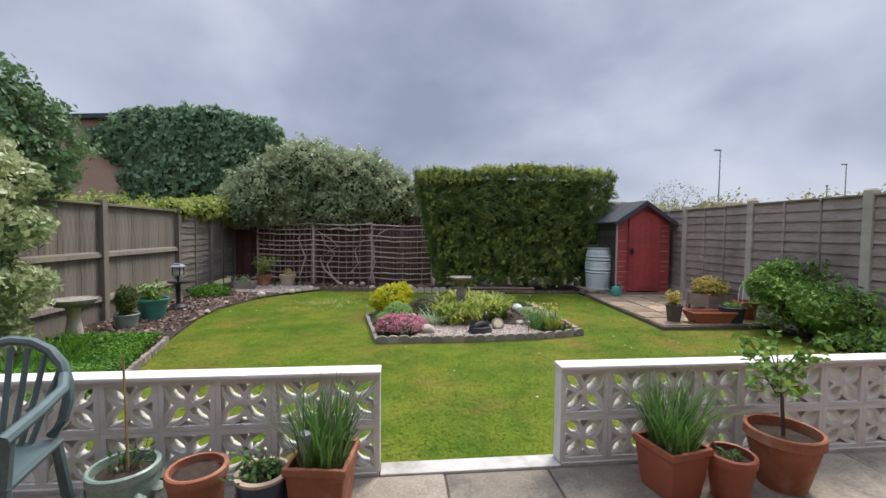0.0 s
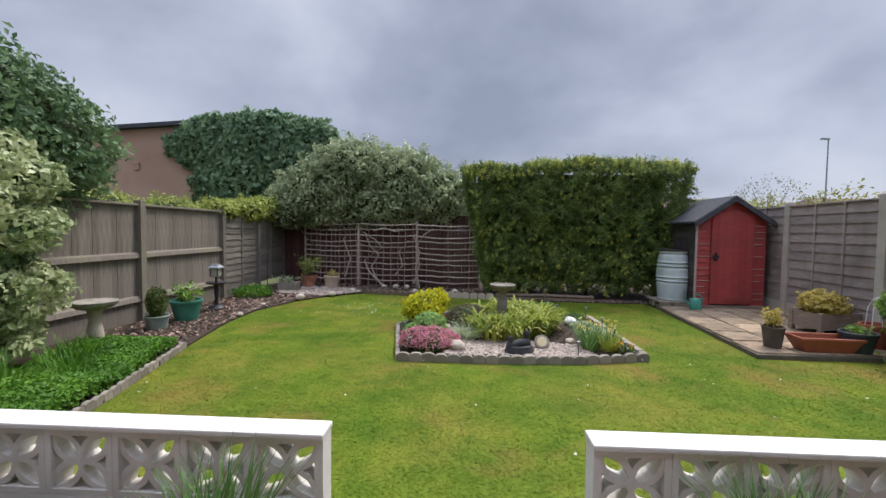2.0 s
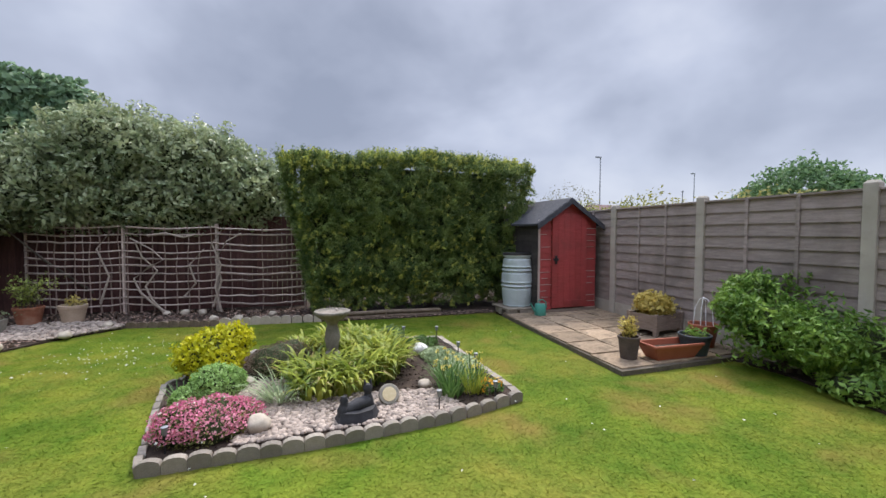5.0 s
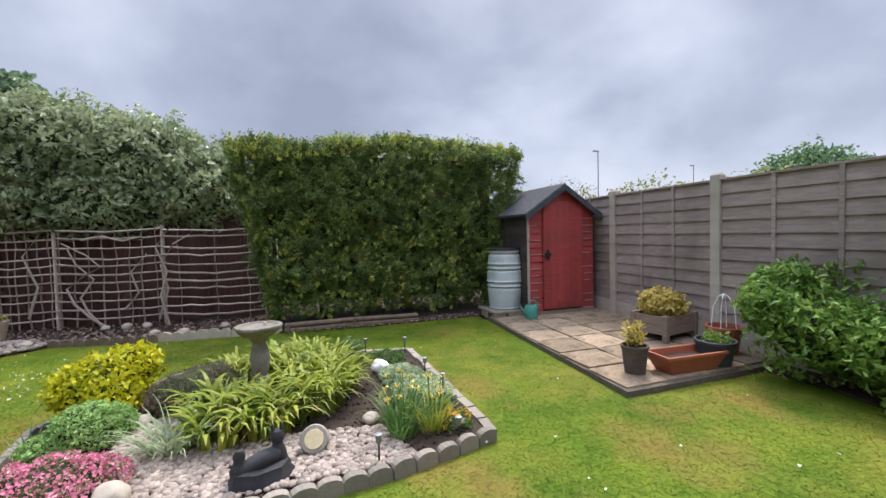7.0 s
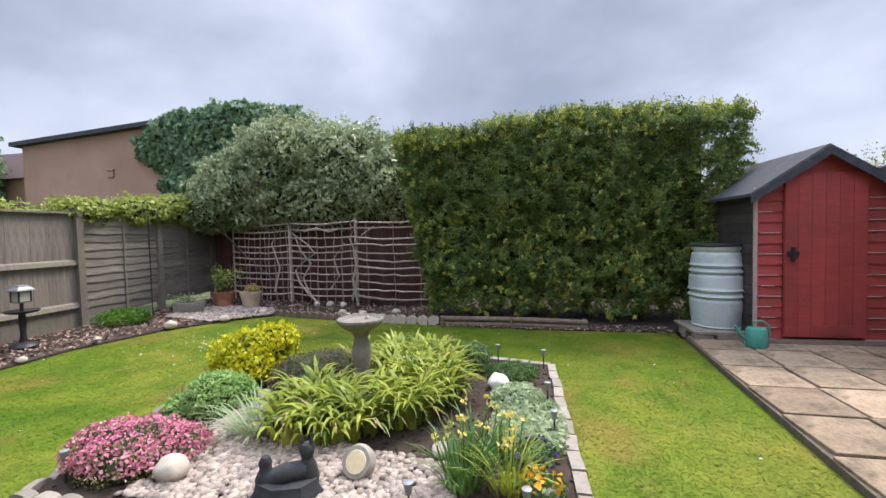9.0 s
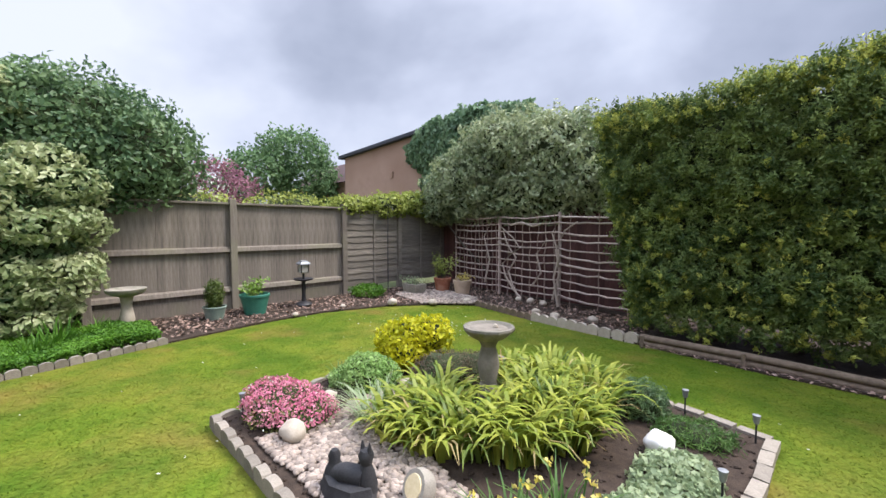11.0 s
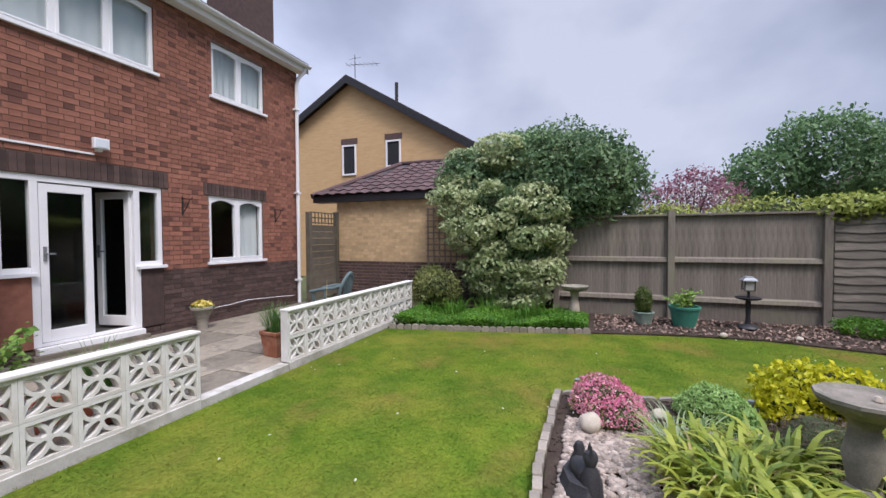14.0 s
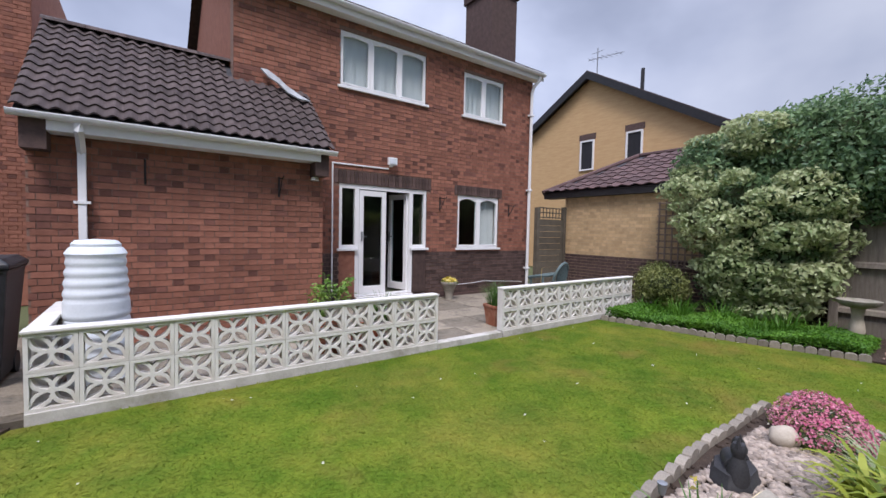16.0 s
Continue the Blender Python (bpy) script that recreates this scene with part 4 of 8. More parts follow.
def door_leaf(at, turn, w=0.55):
    f = Shape().box(0, -0.03, 0, 0.085, 0.03, 1.92).box(w - 0.085, -0.03, 0, w, 0.03, 1.92)
    f.box(0.085, -0.03, 0, w - 0.085, 0.03, 0.14).box(0.085, -0.03, 1.82, w - 0.085, 0.03, 1.92)
    leaf = part("door_leaf", f, UPVC, dr, at=pose(*at, 0, 0, turn), bevel=0.004)
    part("pane", Shape().box(0.085, -0.004, 0.14, w - 0.085, 0.004, 1.82), GLASS, leaf)
    part("door_handle", Shape().box(w - 0.06, 0.03, 0.98, w - 0.03, 0.045, 1.16).box(w - 0.14, 0.045, 1.06, w - 0.03, 0.06, 1.08), LAMP_METAL, leaf)


door_leaf((0.91, -0.06, 0.185), 0)
door_leaf((0.405, -0.08, 0.185), -78)

# garage or side extension with a tiled roof
GY, GX0, GX1, GEAVE = 0.7, 1.83, 4.95, 2.42
wall_garage = solid("wall_garage", Shape().box(GX0, GY - 0.25, -0.1, GX1, GY - 0.008, GEAVE), MORTAR, "red brick wall of the lean extension", "house wall", "structure")
solid("wall_garage_side", Shape().box(GX0 + 0.004, HY, -0.1, GX0 + 0.2, GY - 0.25, 2.4).box(GX1 - 0.25, -2.2, -0.1, GX1 - 0.004, GY - 0.25, 2.4), BRICK, "red brick return wall of the extension", "house wall", "structure")

# boundary gate, left of the house
GATE_WOOD = surface("dark_gate_wood", (0.075, 0.065, 0.05), (0.15, 0.13, 0.10), 6, 0.9, 0.4, 60, vary=0.2)
gate = thing("gate", (-4.7, 0.0, 0), "dark wooden side gate with lattice top", "gate")
for i in range(11):
    part("board", Shape().box(0.05, -0.015, 0.1 + i * 0.148, 1.0, 0.015, 0.1 + i * 0.148 + 0.142), GATE_WOOD, gate)
part("post", Shape().box(-0.02, -0.05, 0, 0.07, 0.05, 2.05), GATE_WOOD, gate)
part("post", Shape().box(0.98, -0.05, 0, 1.07, 0.05, 2.0), GATE_WOOD, gate)
lat = Shape()
for i in range(8):
    lat.box(0.07 + i * 0.12, -0.012, 1.74, 0.095 + i * 0.12, 0.0, 2.02)
for i in range(3):
    lat.box(0.07, 0.002, 1.76 + i * 0.115, 1.0, 0.014, 1.785 + i * 0.115)
part("lattice", lat, GATE_WOOD, gate)

# neighbour's garage with trellis
NX = -4.85
solid("wall_neighbour_garage", Shape().box(NX - 0.22, -0.1, -0.1, NX - 0.008, 6.0, 2.36).box(NX - 4.5, -0.1, -0.1, NX - 0.22, 0.1, 2.36), PALE_MORTAR, "pale yellow brick garage wall with dark brick base", "garage wall", "structure")
nroof = thing("roof_neighbour_garage", (NX, -0.3, 2.4), "plum tiled garage roof with dark fascia", "roof", kind="structure")
part("fascia", Shape().box(0.1, -0.4, -0.1, 0.13, 6.4, 0.06).box(-0.2, -0.4, -0.1, 0.1, 6.4, -0.08), BLACK, nroof)

# neighbour's house
NHX = -9.9
solid("wall_neighbour_house", Shape().add([(NHX, -7.7, -0.1), (NHX, 1.7, -0.1), (NHX, 1.7, 4.6), (NHX, -3.0, 7.35), (NHX, -7.7, 4.6), (NHX - 7, -7.7, -0.1), (NHX - 7, 1.7, -0.1), (NHX - 7, 1.7, 4.6), (NHX - 7, -3.0, 7.35), (NHX - 7, -7.7, 4.6)],
      [(0, 1, 2, 3, 4), (9, 8, 7, 6, 5), (1, 6, 7, 2), (0, 4, 9, 5), (0, 5, 6, 1)]), surface("far_yellow_brick", (0.50, 0.32, 0.16), (0.62, 0.43, 0.23), 3, 0.9, 0.3, 30, stretch=(1, 1, 6)),
      "yellow brick gable wall of the neighbouring house", "house wall", "structure")
nhr = thing("roof_neighbour_house", (NHX, -3.0, 7.4), "dark tiled gable roof of the neighbouring house", "roof", kind="structure")
sl = (7.4 - 4.5) / 4.95
for sgn, nm in ((1, "front_slope"), (-1, "rear_slope")):
    part(nm, Shape().add([(0.25, 0, 0.05), (0.25, sgn * 5.25, 0.05 - sl * 5.25), (-7.2, sgn * 5.25, 0.05 - sl * 5.25), (-7.2, 0, 0.05),
                          (0.25, 0, 0.2), (0.25, sgn * 5.25, 0.2 - sl * 5.25), (-7.2, sgn * 5.25, 0.2 - sl * 5.25), (-7.2, 0, 0.2)],
                         [(0, 1, 2, 3), (4, 7, 6, 5), (0, 4, 5, 1), (1, 5, 6, 2), (2, 6, 7, 3), (3, 7, 4, 0)]), ROOF_TILE, nhr)
part("verge_board", Shape().add([(0.27, 0, -0.12), (0.27, 5.25, -0.12 - sl * 5.25), (0.27, 5.25, 0.16 - sl * 5.25), (0.27, 0, 0.16), (0.2, 0, -0.12), (0.2, 5.25, -0.12 - sl * 5.25), (0.2, 5.25, 0.16 - sl * 5.25), (0.2, 0, 0.16)],
                                [(0, 1, 2, 3), (7, 6, 5, 4), (0, 4, 5, 1), (1, 5, 6, 2), (3, 2, 6, 7)]), BLACK, nhr)
part("verge_board", Shape().add([(0.27, 0, -0.12), (0.27, -5.25, -0.12 - sl * 5.25), (0.27, -5.25, 0.16 - sl * 5.25), (0.27, 0, 0.16), (0.2, 0, -0.12), (0.2, -5.25, -0.12 - sl * 5.25), (0.2, -5.25, 0.16 - sl * 5.25), (0.2, 0, 0.16)],
                                [(3, 2, 1, 0), (4, 5, 6, 7), (1, 5, 4, 0), (2, 6, 5, 1), (7, 6, 2, 3)]), BLACK, nhr)
for i, (ya, yb, za, zb) in enumerate(((-3.34, -2.72, 3.84, 5.0), (-1.44, -0.83, 4.05, 5.03))):
    wn = thing("window_neighbour", (NHX, ya, za), "narrow white-framed gable window with dark glass", "window", kind="structure", group="neighbour windows")
    w, h = yb - ya, zb - za
    part("window_frame", Shape().box(-0.02, 0, 0, 0.05, 0.06, h).box(-0.02, w - 0.06, 0, 0.05, w, h).box(-0.02, 0.06, 0, 0.05, w - 0.06, 0.06).box(-0.02, 0.06, h - 0.06, 0.05, w - 0.06, h), UPVC, wn)
    part("pane", Shape().box(0.0, 0.06, 0.06, 0.012, w - 0.06, h - 0.06), BLACK, wn)
    part("lintel", Shape().box(-0.02, -0.05, h + 0.02, 0.03, w + 0.05, h + 0.24), DARK_BRICK, wn)

# ivy-clad building beyond the back corner
ivb = solid("wall_ivy_building", Shape().add([(-17.0, 17, -0.1), (-4.6, 17, -0.1), (-4.6, 17, 4.7), (-7.2, 17, 5.75), (-17.0, 17, 5.2), (-17.0, 23, -0.1), (-4.6, 23, -0.1), (-4.6, 23, 4.7), (-7.2, 23, 5.75), (-17.0, 23, 5.2)],
      [(0, 1, 2, 3, 4), (9, 8, 7, 6, 5), (0, 5, 6, 1), (1, 6, 7, 2), (0, 4, 9, 5)]), RENDER_WALL, "pinkish brick wall half covered with ivy", "building wall", "structure")
ivr = thing("roof_ivy_building", (-17, 17, 4.8), "dark shallow roof edge of the ivy building", "roof", kind="structure")
part("slope", Shape().add([(-0.3, -0.25, 0.36), (9.8, -0.25, 0.95), (9.8, 6, 0.95), (-0.3, 6, 0.36), (-0.3, -0.25, 0.52), (9.8, -0.25, 1.11), (9.8, 6, 1.11), (-0.3, 6, 0.52)],
                          [(0, 3, 2, 1), (4, 5, 6, 7), (0, 1, 5, 4), (1, 2, 6, 5), (2, 3, 7, 6), (3, 0, 4, 7)]), FELT, ivr)
part("slope", Shape().add([(9.8, -0.25, 0.93), (12.6, -0.25, -0.2), (12.6, 6, -0.2), (9.8, 6, 0.93), (9.8, -0.25, 1.11), (12.6, -0.25, -0.02), (12.6, 6, -0.02), (9.8, 6, 1.11)],
                          [(0, 3, 2, 1), (4, 5, 6, 7), (0, 1, 5, 4), (1, 2, 6, 5), (2, 3, 7, 6), (3, 0, 4, 7)]), FELT, ivr)
solid("wall_vent", Shape().box(-0.12, -0.06, -0.12, 0.12, 0.0, 0.12).box(-0.15, -0.1, 0.12, 0.15, 0.0, 0.16), RENDER_WALL, "small brown vent on the ivy building", "vent", at=(-12.8, 17, 3.9))
# next house, to the side of the extension
solid("wall_side_house", Shape().box(5.55, -12, -0.1, 12, -3.6, 6.6), BRICK, "tall red brick wall of the house next door", "house wall", "structure")

# ---- hedge and large shrubs ----


def box_hedge():
    root = thing("conifer_hedge", (3.0, 10.8, 0), "tall clipped conifer hedge with yellow-green new tips", "hedge")
    x0, x1, y0, y1, top = -2.44, 2.42, -0.75, 0.6, 2.92
    # added dark boxes: shade between the hedge sprays, put into colour
    part("shade_mass", Shape().box(x0 + 0.62, y0 + 0.3, 0.3, x1 - 0.42, y1, top - 0.16).box(x0 + 0.3, y0 + 0.3, 1.4, x0 + 0.62, y1, top - 0.22), INNER, root)
    s = Shape()
    for i in range(6):
        x = x0 + 0.5 + i * 0.8
        s.tube([(x, 0, -0.1), (x + 0.05, 0.02, 1.2), (x - 0.03, 0, 2.4)], 0.06, 0.02)
    part("trunk", s, TWIG, root)

    def top_at(x):
        step = 1 / (1 + np.exp(-(x - x0 - 1.35) * 9))
        return top - 0.06 + 0.14 * step + 0.035 * np.sin(x * 2.3 + 0.5) + 0.03 * np.sin(x * 6.1) - 0.10 * np.clip((x - x1 + 0.45) / 0.45, 0, 1) ** 2

    def front(n, out=0.0):
        x = rng.uniform(x0, x1, n)
        z = 0.08 + (top + 0.12 - 0.08) * rng.uniform(0, 1, n)
        x = np.where(x < x0 + 0.5, x + 0.60 * (1 - z / top) * (x0 + 0.5 - x) / 0.5, x)
        x = np.where((x > x1 - 0.6) & (z < 0.8), x - 0.35 * (1 - z / 0.8) * (x - x1 + 0.6) / 0.6, x)
        lum = np.array([0.8 * noise.noise((a * 1.1, 3.0, b * 1.1)) + 1.0 * noise.noise((a * 3.2, 0.0, b * 3.2)) + 0.7 * noise.noise((a * 8.0, 7.0, b * 8.0)) for a, b in zip(x, z)])
        edge = np.clip((z - top_at(x) + 0.22) / 0.22, 0, 1) ** 2
        y = y0 + 0.22 * (1 - z / top) ** 2 - 0.17 * lum + 0.14 * edge - out
        k = z < top_at(x)
        return np.column_stack([x, y, z])[k], np.tile((0.0, -1.0, 0.35), (k.sum(), 1))

    def sprays(p, q, per, size):
        """Fans of leaves that grow outward and up from the given points."""
        n = len(p)
        axis = q + rng.normal(0, 0.45, (n, 3)) + np.array((0, 0, 0.45))
        axis /= np.linalg.norm(axis, axis=1)[:, None]
        f = rng.uniform(0, 1, (n, per, 1))
        c = p[:, None] + axis[:, None] * f * size * rng.uniform(0.6, 1.5, (n, 1, 1)) + rng.normal(0, 0.26, (n, per, 3)) * size * (0.35 + 0.5 * f)
        return c.reshape(-1, 3), np.repeat(q, per, 0)

    def leftside(n):
        y = rng.uniform(y0, y1, n)
        z = rng.uniform(0.15, top, n)
        x = x0 + 0.60 * (1 - z / top) + rng.uniform(-0.06, 0.08, n)
        return np.column_stack([x, y, z]), np.tile((-1.0, 0, 0.3), (n, 1))

    def rightside(n):
        p, q = leftside(n)
        p[:, 0] = x1 - 0.1 + rng.uniform(-0.1, 0.12, n) + 0.1 * np.sin(p[:, 2] * 3)
        return p, -q

    def tops(n):
        x = rng.uniform(x0, x1, n)
        y = rng.uniform(y0 - 0.02, y1, n)
        z = top_at(x) + rng.uniform(-0.13, 0.05, n) - 0.10 * np.clip((y0 + 0.2 - y) / 0.2, 0, 1)
        return np.column_stack([x, y, z]), np.tile((0, -0.2, 1.0), (n, 1))

    a = [sprays(*front(3100), 44, 0.15), sprays(*leftside(560), 40, 0.13), sprays(*rightside(440), 36, 0.13), front(16000, -0.10)]
    part("foliage", leaf_mesh("foliage", np.vstack([q[0] for q in a]), np.vstack([q[1] for q in a]), 0.05, 0.017, HEDGE_LEAF, 0.75, -0.2), None, root)
    p, n = sprays(*tops(1300), 36, 0.10)
    part("new_growth", leaf_mesh("new_growth", p, n, 0.055, 0.016, NEW_GROWTH, 0.7, -0.6), None, root, "yellow-green new tips")
    p, n = front(2600, 0.08)
    k = rng.uniform(0, 1, len(p)) < 0.07 + 0.16 * (p[:, 2] < 1.6) + 0.35 * (p[:, 0] < x0 + 0.35) + 0.45 * np.clip((p[:, 2] - top + 0.28) / 0.3, 0, 1) + 0.9 * (p[:, 0] < x0 + 1.5) * np.clip((p[:, 2] - top + 0.36) / 0.12, 0, 1)
    p, n = sprays(p[k], n[k], 22, 0.09)
    part("new_growth", leaf_mesh("new_growth", p, n, 0.045, 0.014, NEW_GROWTH, 0.7, -0.3), None, root, "yellow-green new tips")
    # loose shoots along the top
    x = rng.uniform(x0 + 0.2, x1, 90)
    sp = Shape()
    pts = []
    for q in x:
        h = rng.uniform(0.08, 0.26)
        y = rng.uniform(y0, y1)
        zb = float(top_at(np.array(q))) - 0.03
        sp.tube([(q, y, zb), (q + rng.normal(0, 0.03), y, zb + h)], 0.004, 0.002, 3)
        for _ in range(14):
            f = rng.uniform(0.2, 1)
            pts.append((q + rng.normal(0, 0.025), y + rng.normal(0, 0.025), zb + h * f))
    part("shoot", sp, TWIG, root, kind="stuff")
    pts = np.array(pts)
    part("shoot_leaves", leaf_mesh("shoot_leaves", pts, np.tile((0, -0.5, 0.6), (len(pts), 1)), 0.05, 0.018, NEW_GROWTH, 0.9, -0.5), None, root)
    return root


box_hedge()
shrub("viburnum", (-1.9, 12.4, 0), [(-1.7, -0.1, 2.35, 1.25, 0.85, 0.95), (-0.7, 0, 2.9, 1.35, 0.95, 1.08), (0.6, 0, 2.75, 1.25, 0.95, 1.02), (1.75, -0.3, 2.3, 0.9, 0.8, 0.85), (0.2, -0.35, 2.05, 2.0, 0.6, 0.62), (-2.4, -0.5, 1.95, 0.7, 0.6, 0.5)],
      40000, 0.118, 0.056, VIBURNUM, "broad evergreen viburnum spilling over the back fence", stems=6, zmin=1.42, droop=0.6,
      extra=[("pale_leaves", 3500, 0.11, 0.055, GREY_LEAF, 2.0, None)])
shrub("ivy_growth", (-8.0, 16.8, 0), [(0.6, 0, 4.8, 2.3, 0.5, 1.25), (-1.2, 0.05, 4.75, 2.1, 0.45, 1.2), (2.6, 0, 4.6, 1.05, 0.5, 1.15), (1.8, 0, 3.9, 1.9, 0.6, 1.7), (0, 0, 3.2, 2.3, 0.5, 1.6), (-2.2, 0.1, 4.75, 1.3, 0.35, 0.62)],
      26000, 0.21, 0.16, IVY, "dense ivy covering the gable of the far building", "ivy", stems=3, zmin=0.3, droop=0.8, rough=0.12)
shrub("pittosporum", (-5.3, 4.7, 0), [(-0.3, -0.2, 2.75, 1.15, 1.35, 1.0), (0.0, 0.5, 2.75, 1.0, 1.3, 0.95), (0.3, 1.15, 2.45, 0.85, 0.95, 0.85), (0.15, -1.3, 2.6, 0.85, 0.9, 0.75), (0.35, 0.15, 2.1, 0.8, 1.2, 0.9)],
      36000, 0.10, 0.052, DEEP_LEAF, "large rounded evergreen tree leaning over the fence", "tree", stems=5, zmin=1.3, droop=0.5,
      extra=[("pale_leaves", 9000, 0.105, 0.055, PITTO, 1.4, [(0.2 + 0.5 * math.cos(k * 1.9), -1.0 + 0.75 * math.sin(k * 1.3), 2.2 + 0.11 * k, 0.42, 0.46, 0.2) for k in range(11)])])


def tiers(rows, per, squash):
    """Flattened sprays of leaves in layers: rows of (z, x, y, reach x, reach y)."""
    out = []
    for z, cx, cy, ax, ay in rows:
        for k in range(per):
            t = 2 * math.pi * (k + rng.uniform(0, 0.8)) / per
            r = rng.uniform(0.22, 0.36)
            out.append((cx + ax * math.cos(t), cy + ay * math.sin(t), z + rng.uniform(-0.17, 0.17), r * rng.uniform(0.9, 1.4), r * rng.uniform(0.9, 1.5), r * squash * rng.uniform(0.7, 1.3)))
    return out


TIERS = tiers([(0.35, 0.15, 0.25, 0.25, 0.4), (0.68, 0.1, 0.2, 0.38, 0.62), (1.0, 0.1, 0.15, 0.42, 0.78), (1.32, 0.1, 0.15, 0.45, 0.82), (1.65, 0.1, 0.0, 0.5, 0.9), (1.98, 0.0, -0.1, 0.5, 0.95), (2.3, -0.1, -0.2, 0.5, 0.9)], 8, 0.62)
shrub("variegated_shrub", (-4.35, 4.15, -0.03), [(0.05, 0, 0.75, 0.5, 0.75, 0.75), (0.05, 0.2, 1.35, 0.5, 0.8, 0.7), (-0.05, -0.1, 1.95, 0.5, 0.85, 0.55)],
      9000, 0.085, 0.045, DEEP_LEAF, "pale variegated shrub hanging in layers over the border", stems=5, zmin=0.02, droop=0.6,
      extra=[("pale_leaves", 24000, 0.095, 0.052, PITTO, 0.05, TIERS)])
shrub("border_shrub", (-3.85, 2.85, -0.03), [(0, 0, 0.42, 0.45, 0.45, 0.42), (0.15, 0.2, 0.5, 0.4, 0.4, 0.32), (-0.2, -0.1, 0.55, 0.35, 0.35, 0.35)],
      7000, 0.06, 0.028, leafy("olive_leaf", (0.11, 0.14, 0.04), (0.32, 0.34, 0.12)), "rounded olive-green shrub beside the block wall", zmin=0.02)
shrub("choisya", (5.95, 5.35, -0.03), [(-0.1, 0.2, 0.46, 0.5, 0.45, 0.42), (0.1, -0.1, 0.5, 0.4, 0.4, 0.38), (0.1, -0.5, 0.42, 0.3, 0.34, 0.36)],
      4500, 0.075, 0.03, BUSH_LEAF, "bushy bright green shrub beside the lap fence", zmin=0.02, droop=0.2, inner=0.6, rough=0.4, core=0.6,
      extra=[("shoot_leaves", 13000, 0.07, 0.026, BUSH_LEAF, 0.05, [(-0.1 + 0.5 * math.cos(2.4 * k) * (0.5 + 0.5 * math.sin(k)), 0.05 + 0.55 * math.sin(2.4 * k), 0.2 + 0.78 * ((k * 0.618) % 1), 0.15, 0.15, 0.2) for k in range(26)])])

# ---- shed corner ----


